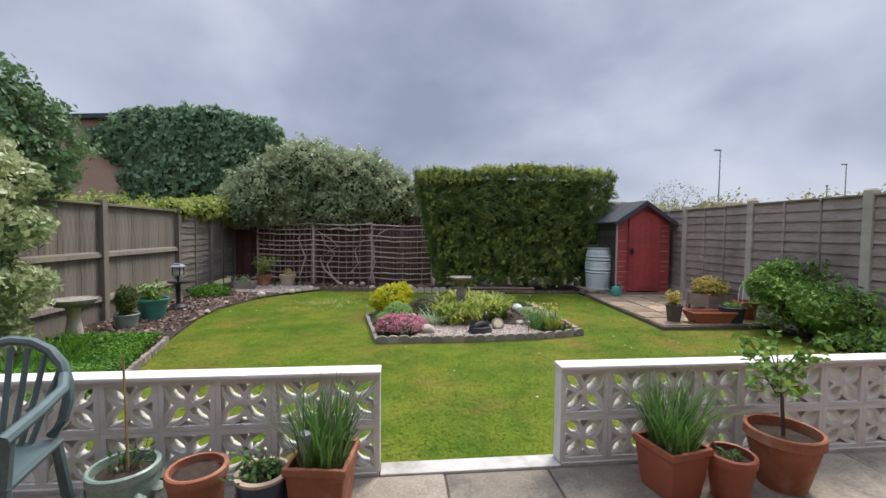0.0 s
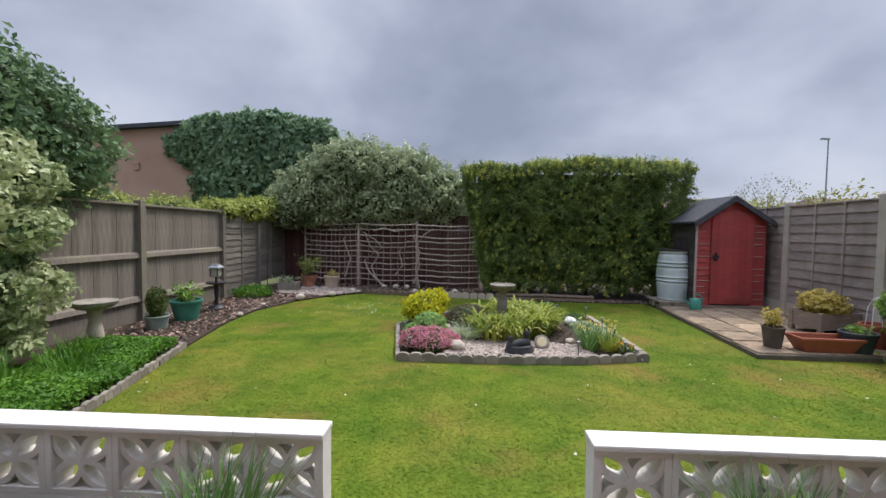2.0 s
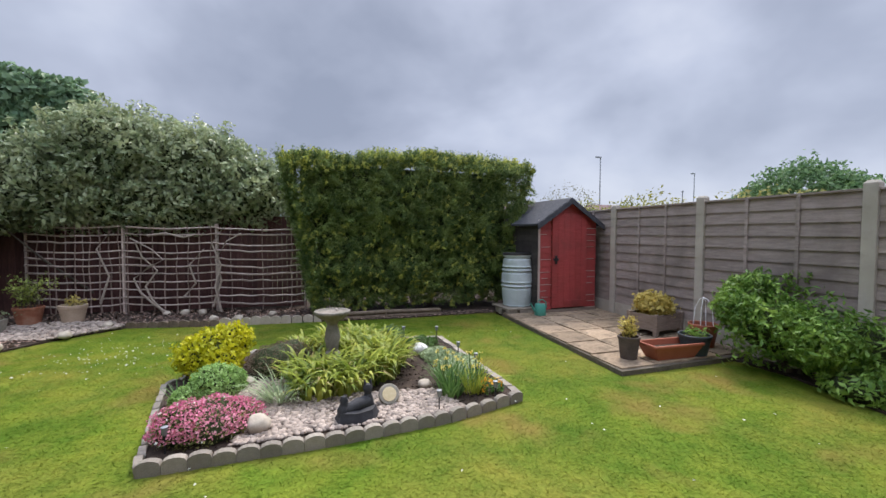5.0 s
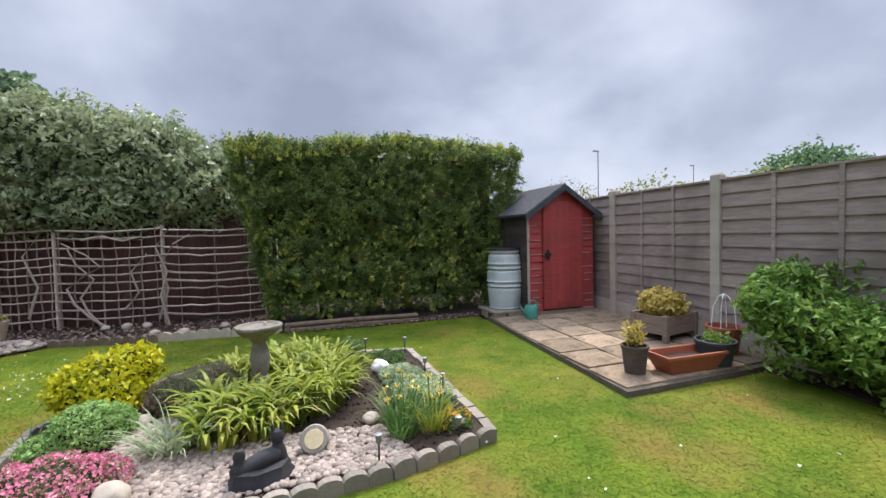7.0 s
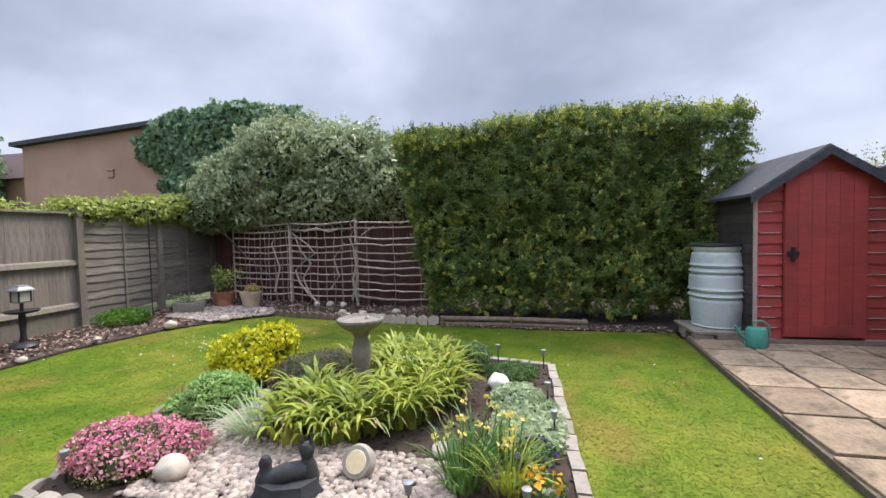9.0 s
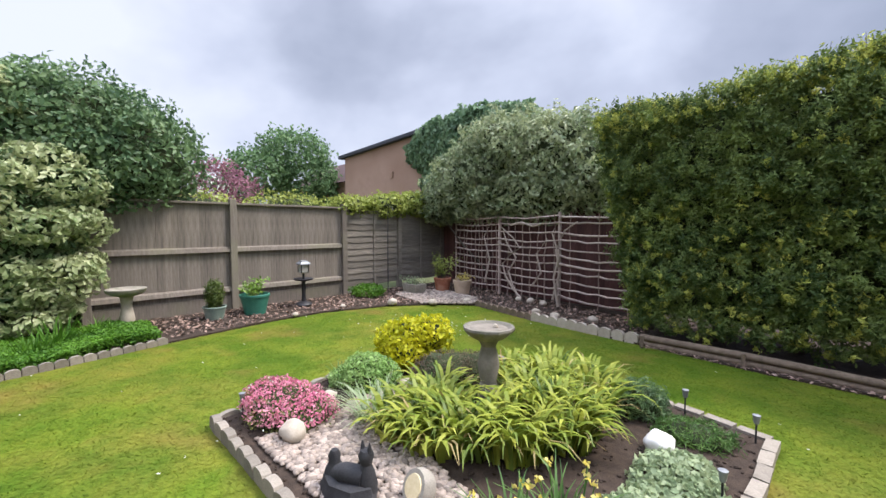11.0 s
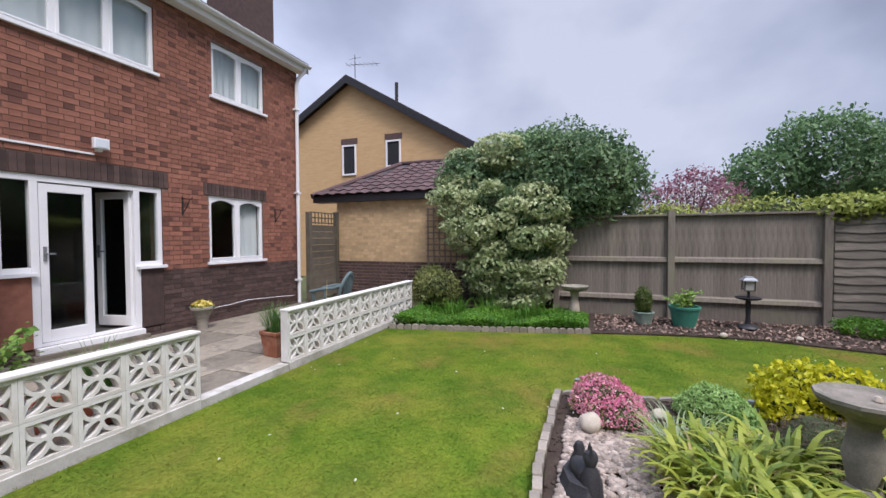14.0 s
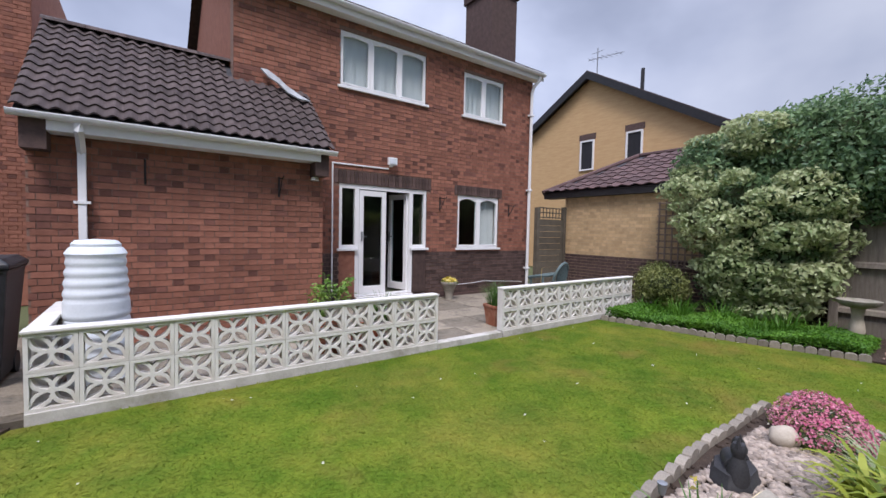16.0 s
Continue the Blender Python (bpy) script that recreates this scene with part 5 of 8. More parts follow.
def build_shed():
    root = thing("garden_shed", (5.03, 9.03, 0.0), "red stained wooden garden shed with felt roof", "shed")
    w, d, he, hr = 1.3, 1.35, 1.73, 2.16
    part("body", Shape().add([(0.02, 0.03, 0.06), (w - 0.02, 0.03, 0.06), (w - 0.02, 0.03, he), (w / 2, 0.03, hr - 0.03), (0.02, 0.03, he), (0.02, d, 0.06), (w - 0.02, d, 0.06), (w - 0.02, d, he), (w / 2, d, hr - 0.03), (0.02, d, he)],
                             [(0, 1, 2, 3, 4), (9, 8, 7, 6, 5), (0, 4, 9, 5), (1, 6, 7, 2), (0, 5, 6, 1)]), SHED_DARK, root)
    for k in range(14):                                     # lap boards beside the door
        z = 0.08 + k * 0.118
        for xa, xb in ((0.0, 0.27), (1.05, w)):
            part("lap_board", Shape().add([(xa, 0.0, z), (xb, 0.0, z), (xb, 0.03, z), (xa, 0.03, z), (xa, 0.016, z + 0.122), (xb, 0.016, z + 0.122), (xb, 0.03, z + 0.122), (xa, 0.03, z + 0.122)],
                                          [(0, 3, 2, 1), (4, 5, 6, 7), (0, 1, 5, 4), (1, 2, 6, 5), (2, 3, 7, 6), (3, 0, 4, 7)]), SHED_RED, root)
            if rng.random() < 0.75:
                a = xa + rng.uniform(0, 0.06)
                part("worn_edge", Shape().box(a, -0.003, z - 0.004, min(xb, a + rng.uniform(0.12, 0.24)), 0.004, z + 0.006), WORN_EDGE, root)
        part("lap_board", Shape().box(-0.004, 0.03, z, 0.02, d, z + 0.112), SHED_DARK, root)
    part("gable_panel", Shape().add([(0.0, 0.004, 1.73), (w, 0.004, 1.73), (w / 2, 0.004, hr - 0.02), (0.0, 0.03, 1.73), (w, 0.03, 1.73), (w / 2, 0.03, hr - 0.02)],
                                    [(0, 1, 2), (5, 4, 3), (0, 3, 4, 1), (1, 4, 5, 2), (2, 5, 3, 0)]), SHED_RED, root)
    door = part("door", Shape().box(0.27, -0.022, 0.1, 1.05, 0.0, 1.9), SHED_RED, root, "red boarded door", bevel=0.003)
    for i in range(6):
        part("door_board", Shape().box(0.275 + i * 0.129, -0.034, 0.11, 0.275 + i * 0.129 + 0.126, -0.022, 1.89), SHED_RED, door)
    part("kick_patch", Shape().box(0.55, -0.042, 0.14, 0.95, -0.034, 0.24), SHED_RED, door, bevel=0.002)
    part("latch", Shape().box(0.29, -0.055, 1.0, 0.40, -0.034, 1.05).box(0.33, -0.065, 0.94, 0.36, -0.034, 1.1), BLACK, door)
    part("corner_strip", Shape().box(-0.015, -0.012, 0.06, 0.015, 0.02, 1.76), WORN_EDGE, root, "pale worn corner strip")
    part("sill", Shape().box(0.0, -0.03, 0.02, w, 0.06, 0.075), PLANTER_WOOD, root)
    sl = (hr - he) / (w / 2)
    for sgn, nm in ((-1, "roof_panel"), (1, "roof_panel")):
        xe, ze = w / 2 + sgn * (w / 2 + 0.1), hr - sl * (w / 2 + 0.1)
        part(nm, Shape().add([(w / 2, -0.1, hr), (xe, -0.1, ze), (xe, d + 0.1, ze), (w / 2, d + 0.1, hr), (w / 2, -0.1, hr + 0.035), (xe, -0.1, ze + 0.035), (xe, d + 0.1, ze + 0.035), (w / 2, d + 0.1, hr + 0.035)],
                             [(0, 1, 2, 3), (4, 7, 6, 5), (0, 4, 5, 1), (1, 5, 6, 2), (2, 6, 7, 3), (3, 7, 4, 0)]), FELT, root)
        part("barge_board", Shape().add([(w / 2, -0.1, hr - 0.08), (xe, -0.1, ze - 0.08), (xe, -0.1, ze + 0.02), (w / 2, -0.1, hr + 0.02), (w / 2, -0.12, hr - 0.08), (xe, -0.12, ze - 0.08), (xe, -0.12, ze + 0.02), (w / 2, -0.12, hr + 0.02)],
                                        [(0, 1, 2, 3), (4, 7, 6, 5), (0, 4, 5, 1), (1, 5, 6, 2), (2, 6, 7, 3), (3, 7, 4, 0)]), FELT, root)


build_shed()
bp = thing("butt_stand", (4.78, 9.5, 0), "low stand of pale bricks under the water butt", "stand")
for x, y in ((-0.22, -0.3), (0.02, -0.31), (-0.24, -0.05), (0.05, 0.1), (-0.2, 0.15), (0.2, -0.3)):
    part("brick", Shape().box(-0.105, -0.05, 0, 0.105, 0.05, 0.1), EDGE_STONE, bp, bevel=0.006, at=pose(x, y, -0.03, 0, 0, rng.uniform(-9, 9)))
part("slab", Shape().box(-0.33, -0.36, 0.07, 0.31, 0.3, 0.11), PAVING, bp, bevel=0.01)


def water_butt(name, at, r, h, material, rings, label, lid, domed, groove=0.026):
    root = thing(name, at, label, "water butt")
    prof = [(r * 0.86, 0), (r * 0.92, 0.02)]
    n = 60
    for i in range(n + 1):
        z = 0.03 + (h - 0.06) * i / n
        f = i / n
        rr = r * (0.86 + 0.14 * math.sin(math.pi * min(1, f * 0.92 + 0.06)))
        for c in rings:
            rr -= groove * math.exp(-((z / h - c) / 0.014) ** 2)
            rr += groove * 0.54 * math.exp(-((z / h - c - 0.035) / 0.014) ** 2)
        prof.append((rr, z))
    if domed:
        prof += [(r * 0.93, h), (r * 0.8, h + 0.05), (r * 0.74, h + 0.06), (r * 0.74, h + 0.085), (r * 0.62, h + 0.115), (0.02, h + 0.125)]
    else:
        prof += [(r * 0.93, h - 0.01)]
    part("body", Shape().lathe(prof, 40), material, root, smooth=True)
    if lid:
        part("lid", Shape().lathe([(r * 0.94, h - 0.01), (r * 0.96, h + 0.012), (r * 0.9, h + 0.025), (0.02, h + 0.03)], 40), BLACK, root, "black lid", smooth=True)
    return root


water_butt("water_butt", (4.84, 9.5, 0.11), 0.30, 1.0, BUTT_GREEN, (0.36, 0.43, 0.66, 0.73, 0.93), "pale green ribbed plastic water butt with black lid", True, False)
wb = water_butt("patio_water_butt", (4.3, 1.95, 0.0), 0.235, 1.13, BUTT_GREY, (0.1, 0.18, 0.26, 0.34, 0.42, 0.5, 0.66, 0.74, 0.82, 0.9), "pale grey ribbed water butt with domed lid", False, True, 0.009)
part("tap", Shape().tube([(0.0, 0.23, 0.25), (0, 0.29, 0.25), (0, 0.3, 0.21)], 0.014), BLACK, wb)

can = thing("watering_can", (4.97, 8.88, 0.022), "teal plastic watering can beside the shed", "watering can")
part("body", Shape().lathe([(0.10, 0), (0.105, 0.01), (0.098, 0.18), (0.085, 0.205), (0.05, 0.21)], 24), TEAL, can, smooth=True)
part("spout", Shape().tube([(-0.08, 0, 0.05), (-0.15, -0.01, 0.12), (-0.22, -0.02, 0.23)], 0.024, 0.013, 10), TEAL, can, smooth=True)
part("handle", Shape().tube([(-0.05, 0, 0.2), (-0.03, 0, 0.27), (0.05, 0, 0.285), (0.12, 0, 0.23), (0.13, 0, 0.13), (0.1, 0, 0.08)], 0.011, n=8), TEAL, can, smooth=True)


# ---- pots ----
def pot(name, at, r, h, material, label, rim=0.02, rimh=0.05, foot=0.72, fill=0.82, soil=True, group="pots", belly=0.0, category="plant pot"):
    root = thing(name, at, label, category, group)
    prof = [(r * foot, 0)]
    for i in range(1, 8):
        f = i / 8
        prof.append((r * (foot + (0.94 - foot) * f + belly * math.sin(math.pi * f)), (h - rimh) * f))
    prof += [(r * 0.94, h - rimh), (r * 0.95 + rim * 0.3, h - rimh + 0.003), (r, h - rimh + 0.012), (r, h - 0.006), (r - 0.008, h), (r - 0.02, h - 0.003), (r * 0.86, h * fill), (0.01, h * fill - 0.002)]
    part("body", Shape().lathe(prof, 32), material, root, smooth=True)
    if soil:
        s = Shape().lathe([(r * 0.87, h * fill), (r * 0.6, h * fill + 0.012), (0.02, h * fill + 0.016)], 20)
        s.v = [(x, y, z + 0.006 * math.sin(40 * x) * math.sin(37 * y)) for x, y, z in s.v]
        part("soil", s, SOIL, root)
    return root


def square_pot(name, at, a, h, material, label, turn=0):
    root = thing(name, at, label, "plant pot", "pots")
    root.rotation_euler = (0, 0, radians(turn))
    part("body", Shape().square_lathe([(a * 0.74, a * 0.74, 0), (a * 0.93, a * 0.93, h - 0.045), (a, a, h - 0.04), (a, a, h), (a - 0.022, a - 0.022, h), (a * 0.88, a * 0.88, h - 0.05)]), material, root, bevel=0.008)
    part("soil", Shape().box(-a * 0.85, -a * 0.85, h - 0.055, a * 0.85, a * 0.85, h - 0.045), SOIL, root)
    return root


def sprigs(parent, name, n, height, spread, leaf, size, material, stem=TWIG, z0=0.0, per=14):
    """Thin upright stems with small leaves."""
    s, pts = Shape(), []
    for _ in range(n):
        a, r = rng.uniform(0, 6.28), spread * 0.4 * math.sqrt(rng.random())
        bx, by = r * math.cos(a), r * math.sin(a)
        hh = height * rng.uniform(0.6, 1.05)
        tx, ty = bx + rng.normal(0, spread * 0.5), by + rng.normal(0, spread * 0.5)
        s.tube([(bx, by, z0), ((bx + tx) / 2 + rng.normal(0, 0.01), (by + ty) / 2, z0 + hh * 0.5), (tx, ty, z0 + hh)], 0.005, 0.002, 4)
        for _ in range(per):
            f = rng.uniform(0.25, 1.05)
            pts.append((bx + (tx - bx) * f + rng.normal(0, leaf), by + (ty - by) * f + rng.normal(0, leaf), z0 + hh * f + rng.normal(0, leaf * 0.6)))
    part("stem", s, stem, parent, kind="stuff")
    pts = np.array(pts)
    part(name, leaf_mesh(name, pts, np.tile((0, 0, 1.0), (len(pts), 1)), size, size * 0.5, material, 0.9, 0.1), None, parent, kind="stuff")


p = pot("glazed_bowl", (-1.25, 2.24, 0.0), 0.152, 0.29, GLAZE_GREEN, "green glazed round planter with a cane and seedling", belly=0.1, foot=0.6, category="planter")
part("cane", Shape().tube([(0.02, 0.0, 0.2), (0.0, 0.01, 0.82)], 0.006, 0.005, 6), STRAW, p, "thin bamboo cane")
sprigs(p, "seedling_leaves", 5, 0.14, 0.1, 0.02, 0.035, CHIVE, z0=0.25, per=9)
for i in range(9):
    a = i * 2 * math.pi / 9
    part("relief", Shape().lathe([(0.005, -0.03), (0.035, 0), (0.005, 0.03)], 8), GLAZE_GREEN, p, at=Matrix.Translation((0.158 * math.cos(a), 0.158 * math.sin(a), 0.17)), smooth=True)
pot("terracotta_pot", (-0.90, 2.21, 0.0), 0.138, 0.28, TERRACOTTA, "plain terracotta pot filled with bare soil", fill=0.85)
p = pot("blue_pot", (-0.585, 2.19, 0.0), 0.126, 0.25, GLAZE_BLUE, "dark blue glazed pot with cream rim", belly=0.08)
part("rim", Shape().lathe([(0.119, 0.232), (0.130, 0.236), (0.130, 0.25), (0.109, 0.254), (0.105, 0.24)], 32, closed=False), PALE_POT, p, "cream unglazed rim", smooth=True)
for i in range(8):
    a = i * 2 * math.pi / 8
    part("motif", Shape().box(-0.025, -0.002, -0.012, 0.025, 0.002, 0.012), WHITE_BLOCK, p, at=pose(0.127 * math.cos(a), 0.127 * math.sin(a), 0.14, 0, 0, math.degrees(a) + 90))
sprigs(p, "leaves", 12, 0.12, 0.11, 0.025, 0.04, CHIVE, z0=0.2, per=14)
p = square_pot("square_pot", (-0.30, 2.22, 0.0), 0.152, 0.31, TERRACOTTA, "square terracotta pot of tall chives", -8)
part("chive_clump", strap_shape(210, 0.38, 0.008, 0.12, 0.95, 0.5, 4), CHIVE, p, at=(0, 0, 0.27), kind="stuff")
part("solar_light", Shape().lathe([(0.006, 0), (0.006, 0.1), (0.02, 0.11), (0.032, 0.19), (0.03, 0.2), (0.005, 0.205)], 14), LAMP_METAL, p, "small steel solar light", at=pose(-0.06, -0.1, 0.26), smooth=True)
p = square_pot("square_pot", (1.60, 2.24, 0.0), 0.142, 0.28, BRIGHT_TERRA, "square orange-brown pot of tall chives", 12)
part("chive_clump", strap_shape(230, 0.4, 0.008, 0.12, 0.9, 0.55, 4), CHIVE, p, at=(0, 0, 0.25), kind="stuff")
p = pot("terracotta_pot", (1.885, 2.15, 0.0), 0.122, 0.25, BRIGHT_TERRA, "orange-brown pot with sparse seedlings")
sprigs(p, "leaves", 7, 0.06, 0.12, 0.02, 0.035, CHIVE, z0=0.2, per=8)
p = pot("wide_pot", (2.28, 2.23, 0.0), 0.19, 0.33, TERRACOTTA, "wide terracotta pot with a small leafy sapling", rim=0.04, rimh=0.06, foot=0.62)
s, pts = Shape(), []
s.tube([(0, 0, 0.28), (-0.02, 0, 0.5), (-0.03, 0.02, 0.62)], 0.012, 0.007)
for i in range(13):
    a = i * 2.4
    b = Vector((-0.03, 0.02, 0.5 + 0.012 * i))
    q = b + Vector((0.2 * math.cos(a), 0.17 * math.sin(a), rng.uniform(0.02, 0.3)))
    s.tube([b, (b + q) / 2 + Vector((0, 0, 0.03)), q], 0.005, 0.002, 4)
    for _ in range(20):
        f = rng.uniform(0.35, 1.1)
        pts.append(b + (q - b) * f + Vector(rng.normal(0, 0.025, 3)))
part("stem", s, TWIG, p, kind="stuff")
pts = np.array([tuple(v) for v in pts])
part("leaves", leaf_mesh("leaves", pts, np.tile((0, 0, 1.0), (len(pts), 1)), 0.055, 0.035, BUSH_LEAF, 0.7, 0.2), None, p, kind="stuff")
p = pot("flower_bowl", (-1.05, 0.02, 0.0), 0.17, 0.36, STONE, "stone footed bowl of yellow flowers by the house", foot=0.45, belly=-0.15)
pp, nn = lump_points([(0, 0, 0.38, 0.15, 0.15, 0.07)], 260, 0.7, 0.33)
part("flowers", leaf_mesh("flowers", pp, nn, 0.05, 0.045, YELLOW_FLOWER, 0.5), None, p, kind="stuff")
pp, nn = lump_points([(0, 0, 0.34, 0.17, 0.17, 0.06)], 200, 0.7, 0.3)
part("leaves", leaf_mesh("leaves", pp, nn, 0.05, 0.03, CHIVE, 0.6), None, p, kind="stuff")
p = thing("corner_plant", (1.95, 0.95, 0.0), "straggly leafy shrub growing against the house corner", "shrub")
sprigs(p, "leaves", 12, 0.62, 0.2, 0.04, 0.06, BUSH_LEAF, per=22)

# pots on the shed patio
p = pot("wooden_tub", (4.52, 6.3, 0.022), 0.13, 0.27, surface("dark_tub", (0.06, 0.045, 0.04), (0.13, 0.10, 0.085), 8, 0.8, 0.4, 80), "small dark tub with a golden-leaved plant", rimh=0.03)
sprigs(p, "leaves", 16, 0.27, 0.13, 0.03, 0.045, GOLD_LEAF, z0=0.22, per=26)
p = thing("trough", (5.03, 6.17, 0.022), "empty orange-brown plastic trough planter", "planter")
p.rotation_euler = (0, 0, radians(-4))
part("body", Shape().square_lathe([(0.27, 0.1, 0), (0.345, 0.15, 0.15), (0.36, 0.165, 0.152), (0.36, 0.165, 0.185), (0.335, 0.14, 0.185), (0.31, 0.125, 0.11)]), BRIGHT_TERRA, p, bevel=0.006)
part("soil", Shape().box(-0.31, -0.125, 0.105, 0.31, 0.125, 0.115), SOIL, p)
p = pot("black_pot", (5.44, 6.17, 0.022), 0.19, 0.25, surface("slate_plastic", (0.03, 0.04, 0.045), (0.065, 0.08, 0.088), 5, 0.5, 0.1, 60), "dark slate plastic pot with low green plant", rimh=0.04)
sprigs(p, "leaves", 12, 0.11, 0.16, 0.03, 0.05, BUSH_LEAF, z0=0.2, per=14)
p = pot("orange_pot", (5.88, 6.4, 0.022), 0.18, 0.30, BRIGHT_TERRA, "orange pot with a white wire obelisk", rimh=0.05)
ob = Shape()
for i in range(4):
    a = i * math.pi / 2 + 0.4
    ob.tube([(0.12 * math.cos(a), 0.12 * math.sin(a), 0.25), (0.10 * math.cos(a), 0.10 * math.sin(a), 0.5), (0.05 * math.cos(a), 0.05 * math.sin(a), 0.62), (0, 0, 0.65)], 0.005, n=5)
part("wire_obelisk", ob, UPVC, p, "white wire frame")
p = thing("wooden_planter", (5.9, 7.2, 0.022), "square wooden planter box of golden foliage", "planter")
p.rotation_euler = (0, 0, radians(8))
for x, y in ((-0.29, -0.22), (0.29, -0.22), (-0.29, 0.22), (0.29, 0.22)):
    part("leg", Shape().box(x - 0.03, y - 0.03, 0, x + 0.03, y + 0.03, 0.32), PLANTER_WOOD, p, bevel=0.004)
for k in range(2):
    for y in (-0.235, 0.215):
        part("side_board", Shape().box(-0.27, y, 0.08 + k * 0.115, 0.27, y + 0.02, 0.19 + k * 0.115), PLANTER_WOOD, p)
    for x in (-0.305, 0.285):
        part("side_board", Shape().box(x, -0.2, 0.08 + k * 0.115, x + 0.02, 0.2, 0.19 + k * 0.115), PLANTER_WOOD, p)
part("soil", Shape().box(-0.28, -0.21, 0.1, 0.28, 0.21, 0.26), SOIL, p)
pp, nn = lump_points([(0, 0, 0.4, 0.3, 0.26, 0.2), (-0.12, 0.05, 0.45, 0.18, 0.18, 0.16)], 2600, 0.6, 0.25)
part("foliage", leaf_mesh("foliage", pp, nn, 0.06, 0.035, GOLD_LEAF, 0.8, 0.5), None, p, "golden leaves")

# ---- centre bed ----
BED = [(-0.19, 5.58), (0.95, 5.57), (1.95, 5.64), (2.70, 5.82), (2.70, 8.06), (2.1, 8.2), (0.3, 8.2), (-0.45, 7.2)]
solid("centre_bed", Shape().poly(BED, -0.12, -0.012), SOIL, "raised soil bed in the middle of the lawn", "flower bed", "structure")


def edging(name, pts, material, label, piece=0.15, height=0.12, depth=0.05, z0=-0.07, scallop=True):
    root = thing(name, (pts[0][0], pts[0][1], z0), label, "edging", kind="structure")
    s = Shape()
    n = 6
    top = [(-0.48 * piece, 0)] + [(0.48 * piece * -math.cos(math.pi * i / n), height * (0.7 + (0.3 if scallop else 0.22) * (math.sin(math.pi * i / n) if scallop else 1))) for i in range(n + 1)] + [(0.48 * piece, 0)]
    k = len(top)
    s.add([(x, -depth / 2, z) for x, z in top] + [(x, depth / 2, z) for x, z in top], [tuple(range(k)), tuple(range(2 * k - 1, k - 1, -1))] + [(i, k + i, k + (i + 1) % k, (i + 1) % k) for i in range(k)])
    me = s.mesh("edging_piece", material)
    for (xa, ya), (xb, yb) in zip(pts, pts[1:]):
        d = math.hypot(xb - xa, yb - ya)
        m = max(1, round(d / piece))
        for i in range(m):
            f = (i + 0.5) / m
            part("edging_piece", me, None, root, at=pose(xa + (xb - xa) * f - pts[0][0], ya + (yb - ya) * f - pts[0][1], rng.uniform(-0.006, 0.006), rng.normal(0, 2), 0, math.degrees(math.atan2(yb - ya, xb - xa)) + rng.normal(0, 2.5)))
    return root


edging("bed_edging_front", [(-0.22, 5.55), (0.95, 5.54), (1.95, 5.6), (2.74, 5.79)], EDGE_STONE, "scalloped grey-brown stone edging of the bed", 0.15, 0.115, 0.055)
edging("bed_edging_side", [(2.74, 5.81), (2.73, 8.09), (2.1, 8.23)], EDGE_STONE, "flat pale stone edging of the bed", 0.2, 0.085, 0.075, scallop=False)
edging("bed_edging_back", [(2.1, 8.23), (0.3, 8.2), (-0.48, 7.2), (-0.22, 5.58)], EDGE_STONE, "low stone edging of the bed", 0.16, 0.085, 0.05)
edging("strip_edging", [(-2.27, 2.7), (-2.36, 3.2), (-2.57, 4.3), (-2.95, 5.8)], EDGE_STONE, "scalloped concrete edging beside the lawn", 0.115, 0.1, 0.045)
edging("back_edging", [(-1.85, 10.44), (-0.45, 10.14)], LOG, "brown scalloped edging of the back border", 0.16, 0.12, 0.05)
edging("back_edging_pale", [(-0.45, 10.14), (0.5, 10.03), (1.22, 9.95)], PALE_STONE, "pale scalloped edging of the back border", 0.17, 0.15, 0.05)
le = thing("log_edging", (1.25, 9.92, 0), "round timber rails edging the hedge bed", "edging", kind="structure")
for k in range(2):
    part("rail", Shape().tube([(0, 0, -0.02 + k * 0.075), (1.1, -0.05, -0.01 + k * 0.075), (2.1, -0.1, -0.02 + k * 0.07)], 0.042, 0.038, 10), LOG, le, smooth=True)
for x in (0.05, 1.05, 2.05):
    part("peg", Shape().tube([(x, -0.1, -0.1), (x, -0.1, 0.1)], 0.02, n=8), LOG, le)


def icos():
    bm = bmesh.new()
    bmesh.ops.create_icosphere(bm, subdivisions=1, radius=1)
    v = np.array([tuple(q.co) for q in bm.verts])
    f = np.array([[q.index for q in t.verts] for t in bm.faces])
    bm.free()
    return v, f


ICO_V, ICO_F = icos()


def stones(name, xy, size, z, material, label, category, flat=0.55, kind="stuff", smooth=True):
    n = len(xy)
    sc = size * rng.uniform(0.55, 1.4, (n, 1, 1)) * np.stack([rng.uniform(0.8, 1.3, n), rng.uniform(0.7, 1.0, n), rng.uniform(flat * 0.7, flat * 1.2, n)], 1)[:, None, :]
    an = rng.uniform(0, 6.28, n)
    v = ICO_V[None] * sc * rng.uniform(0.85, 1.15, (n, len(ICO_V), 1))
    c, s = np.cos(an)[:, None], np.sin(an)[:, None]
    x, y = v[..., 0] * c - v[..., 1] * s, v[..., 0] * s + v[..., 1] * c
    zz = z if np.ndim(z) else np.full(n, z)
    V = np.stack([x + xy[:, :1], y + xy[:, 1:2], v[..., 2] + zz[:, None]], -1).reshape(-1, 3)
    F = (ICO_F[None] + (np.arange(n) * len(ICO_V))[:, None, None]).reshape(-1, 3)
    me = bpy.data.meshes.new(name)
    me.from_pydata(V.tolist(), [], F.tolist())
    if smooth:
        me.polygons.foreach_set("use_smooth", [True] * len(me.polygons))
    me.materials.append(material)
    return solid(name, me, None, label, category, kind)


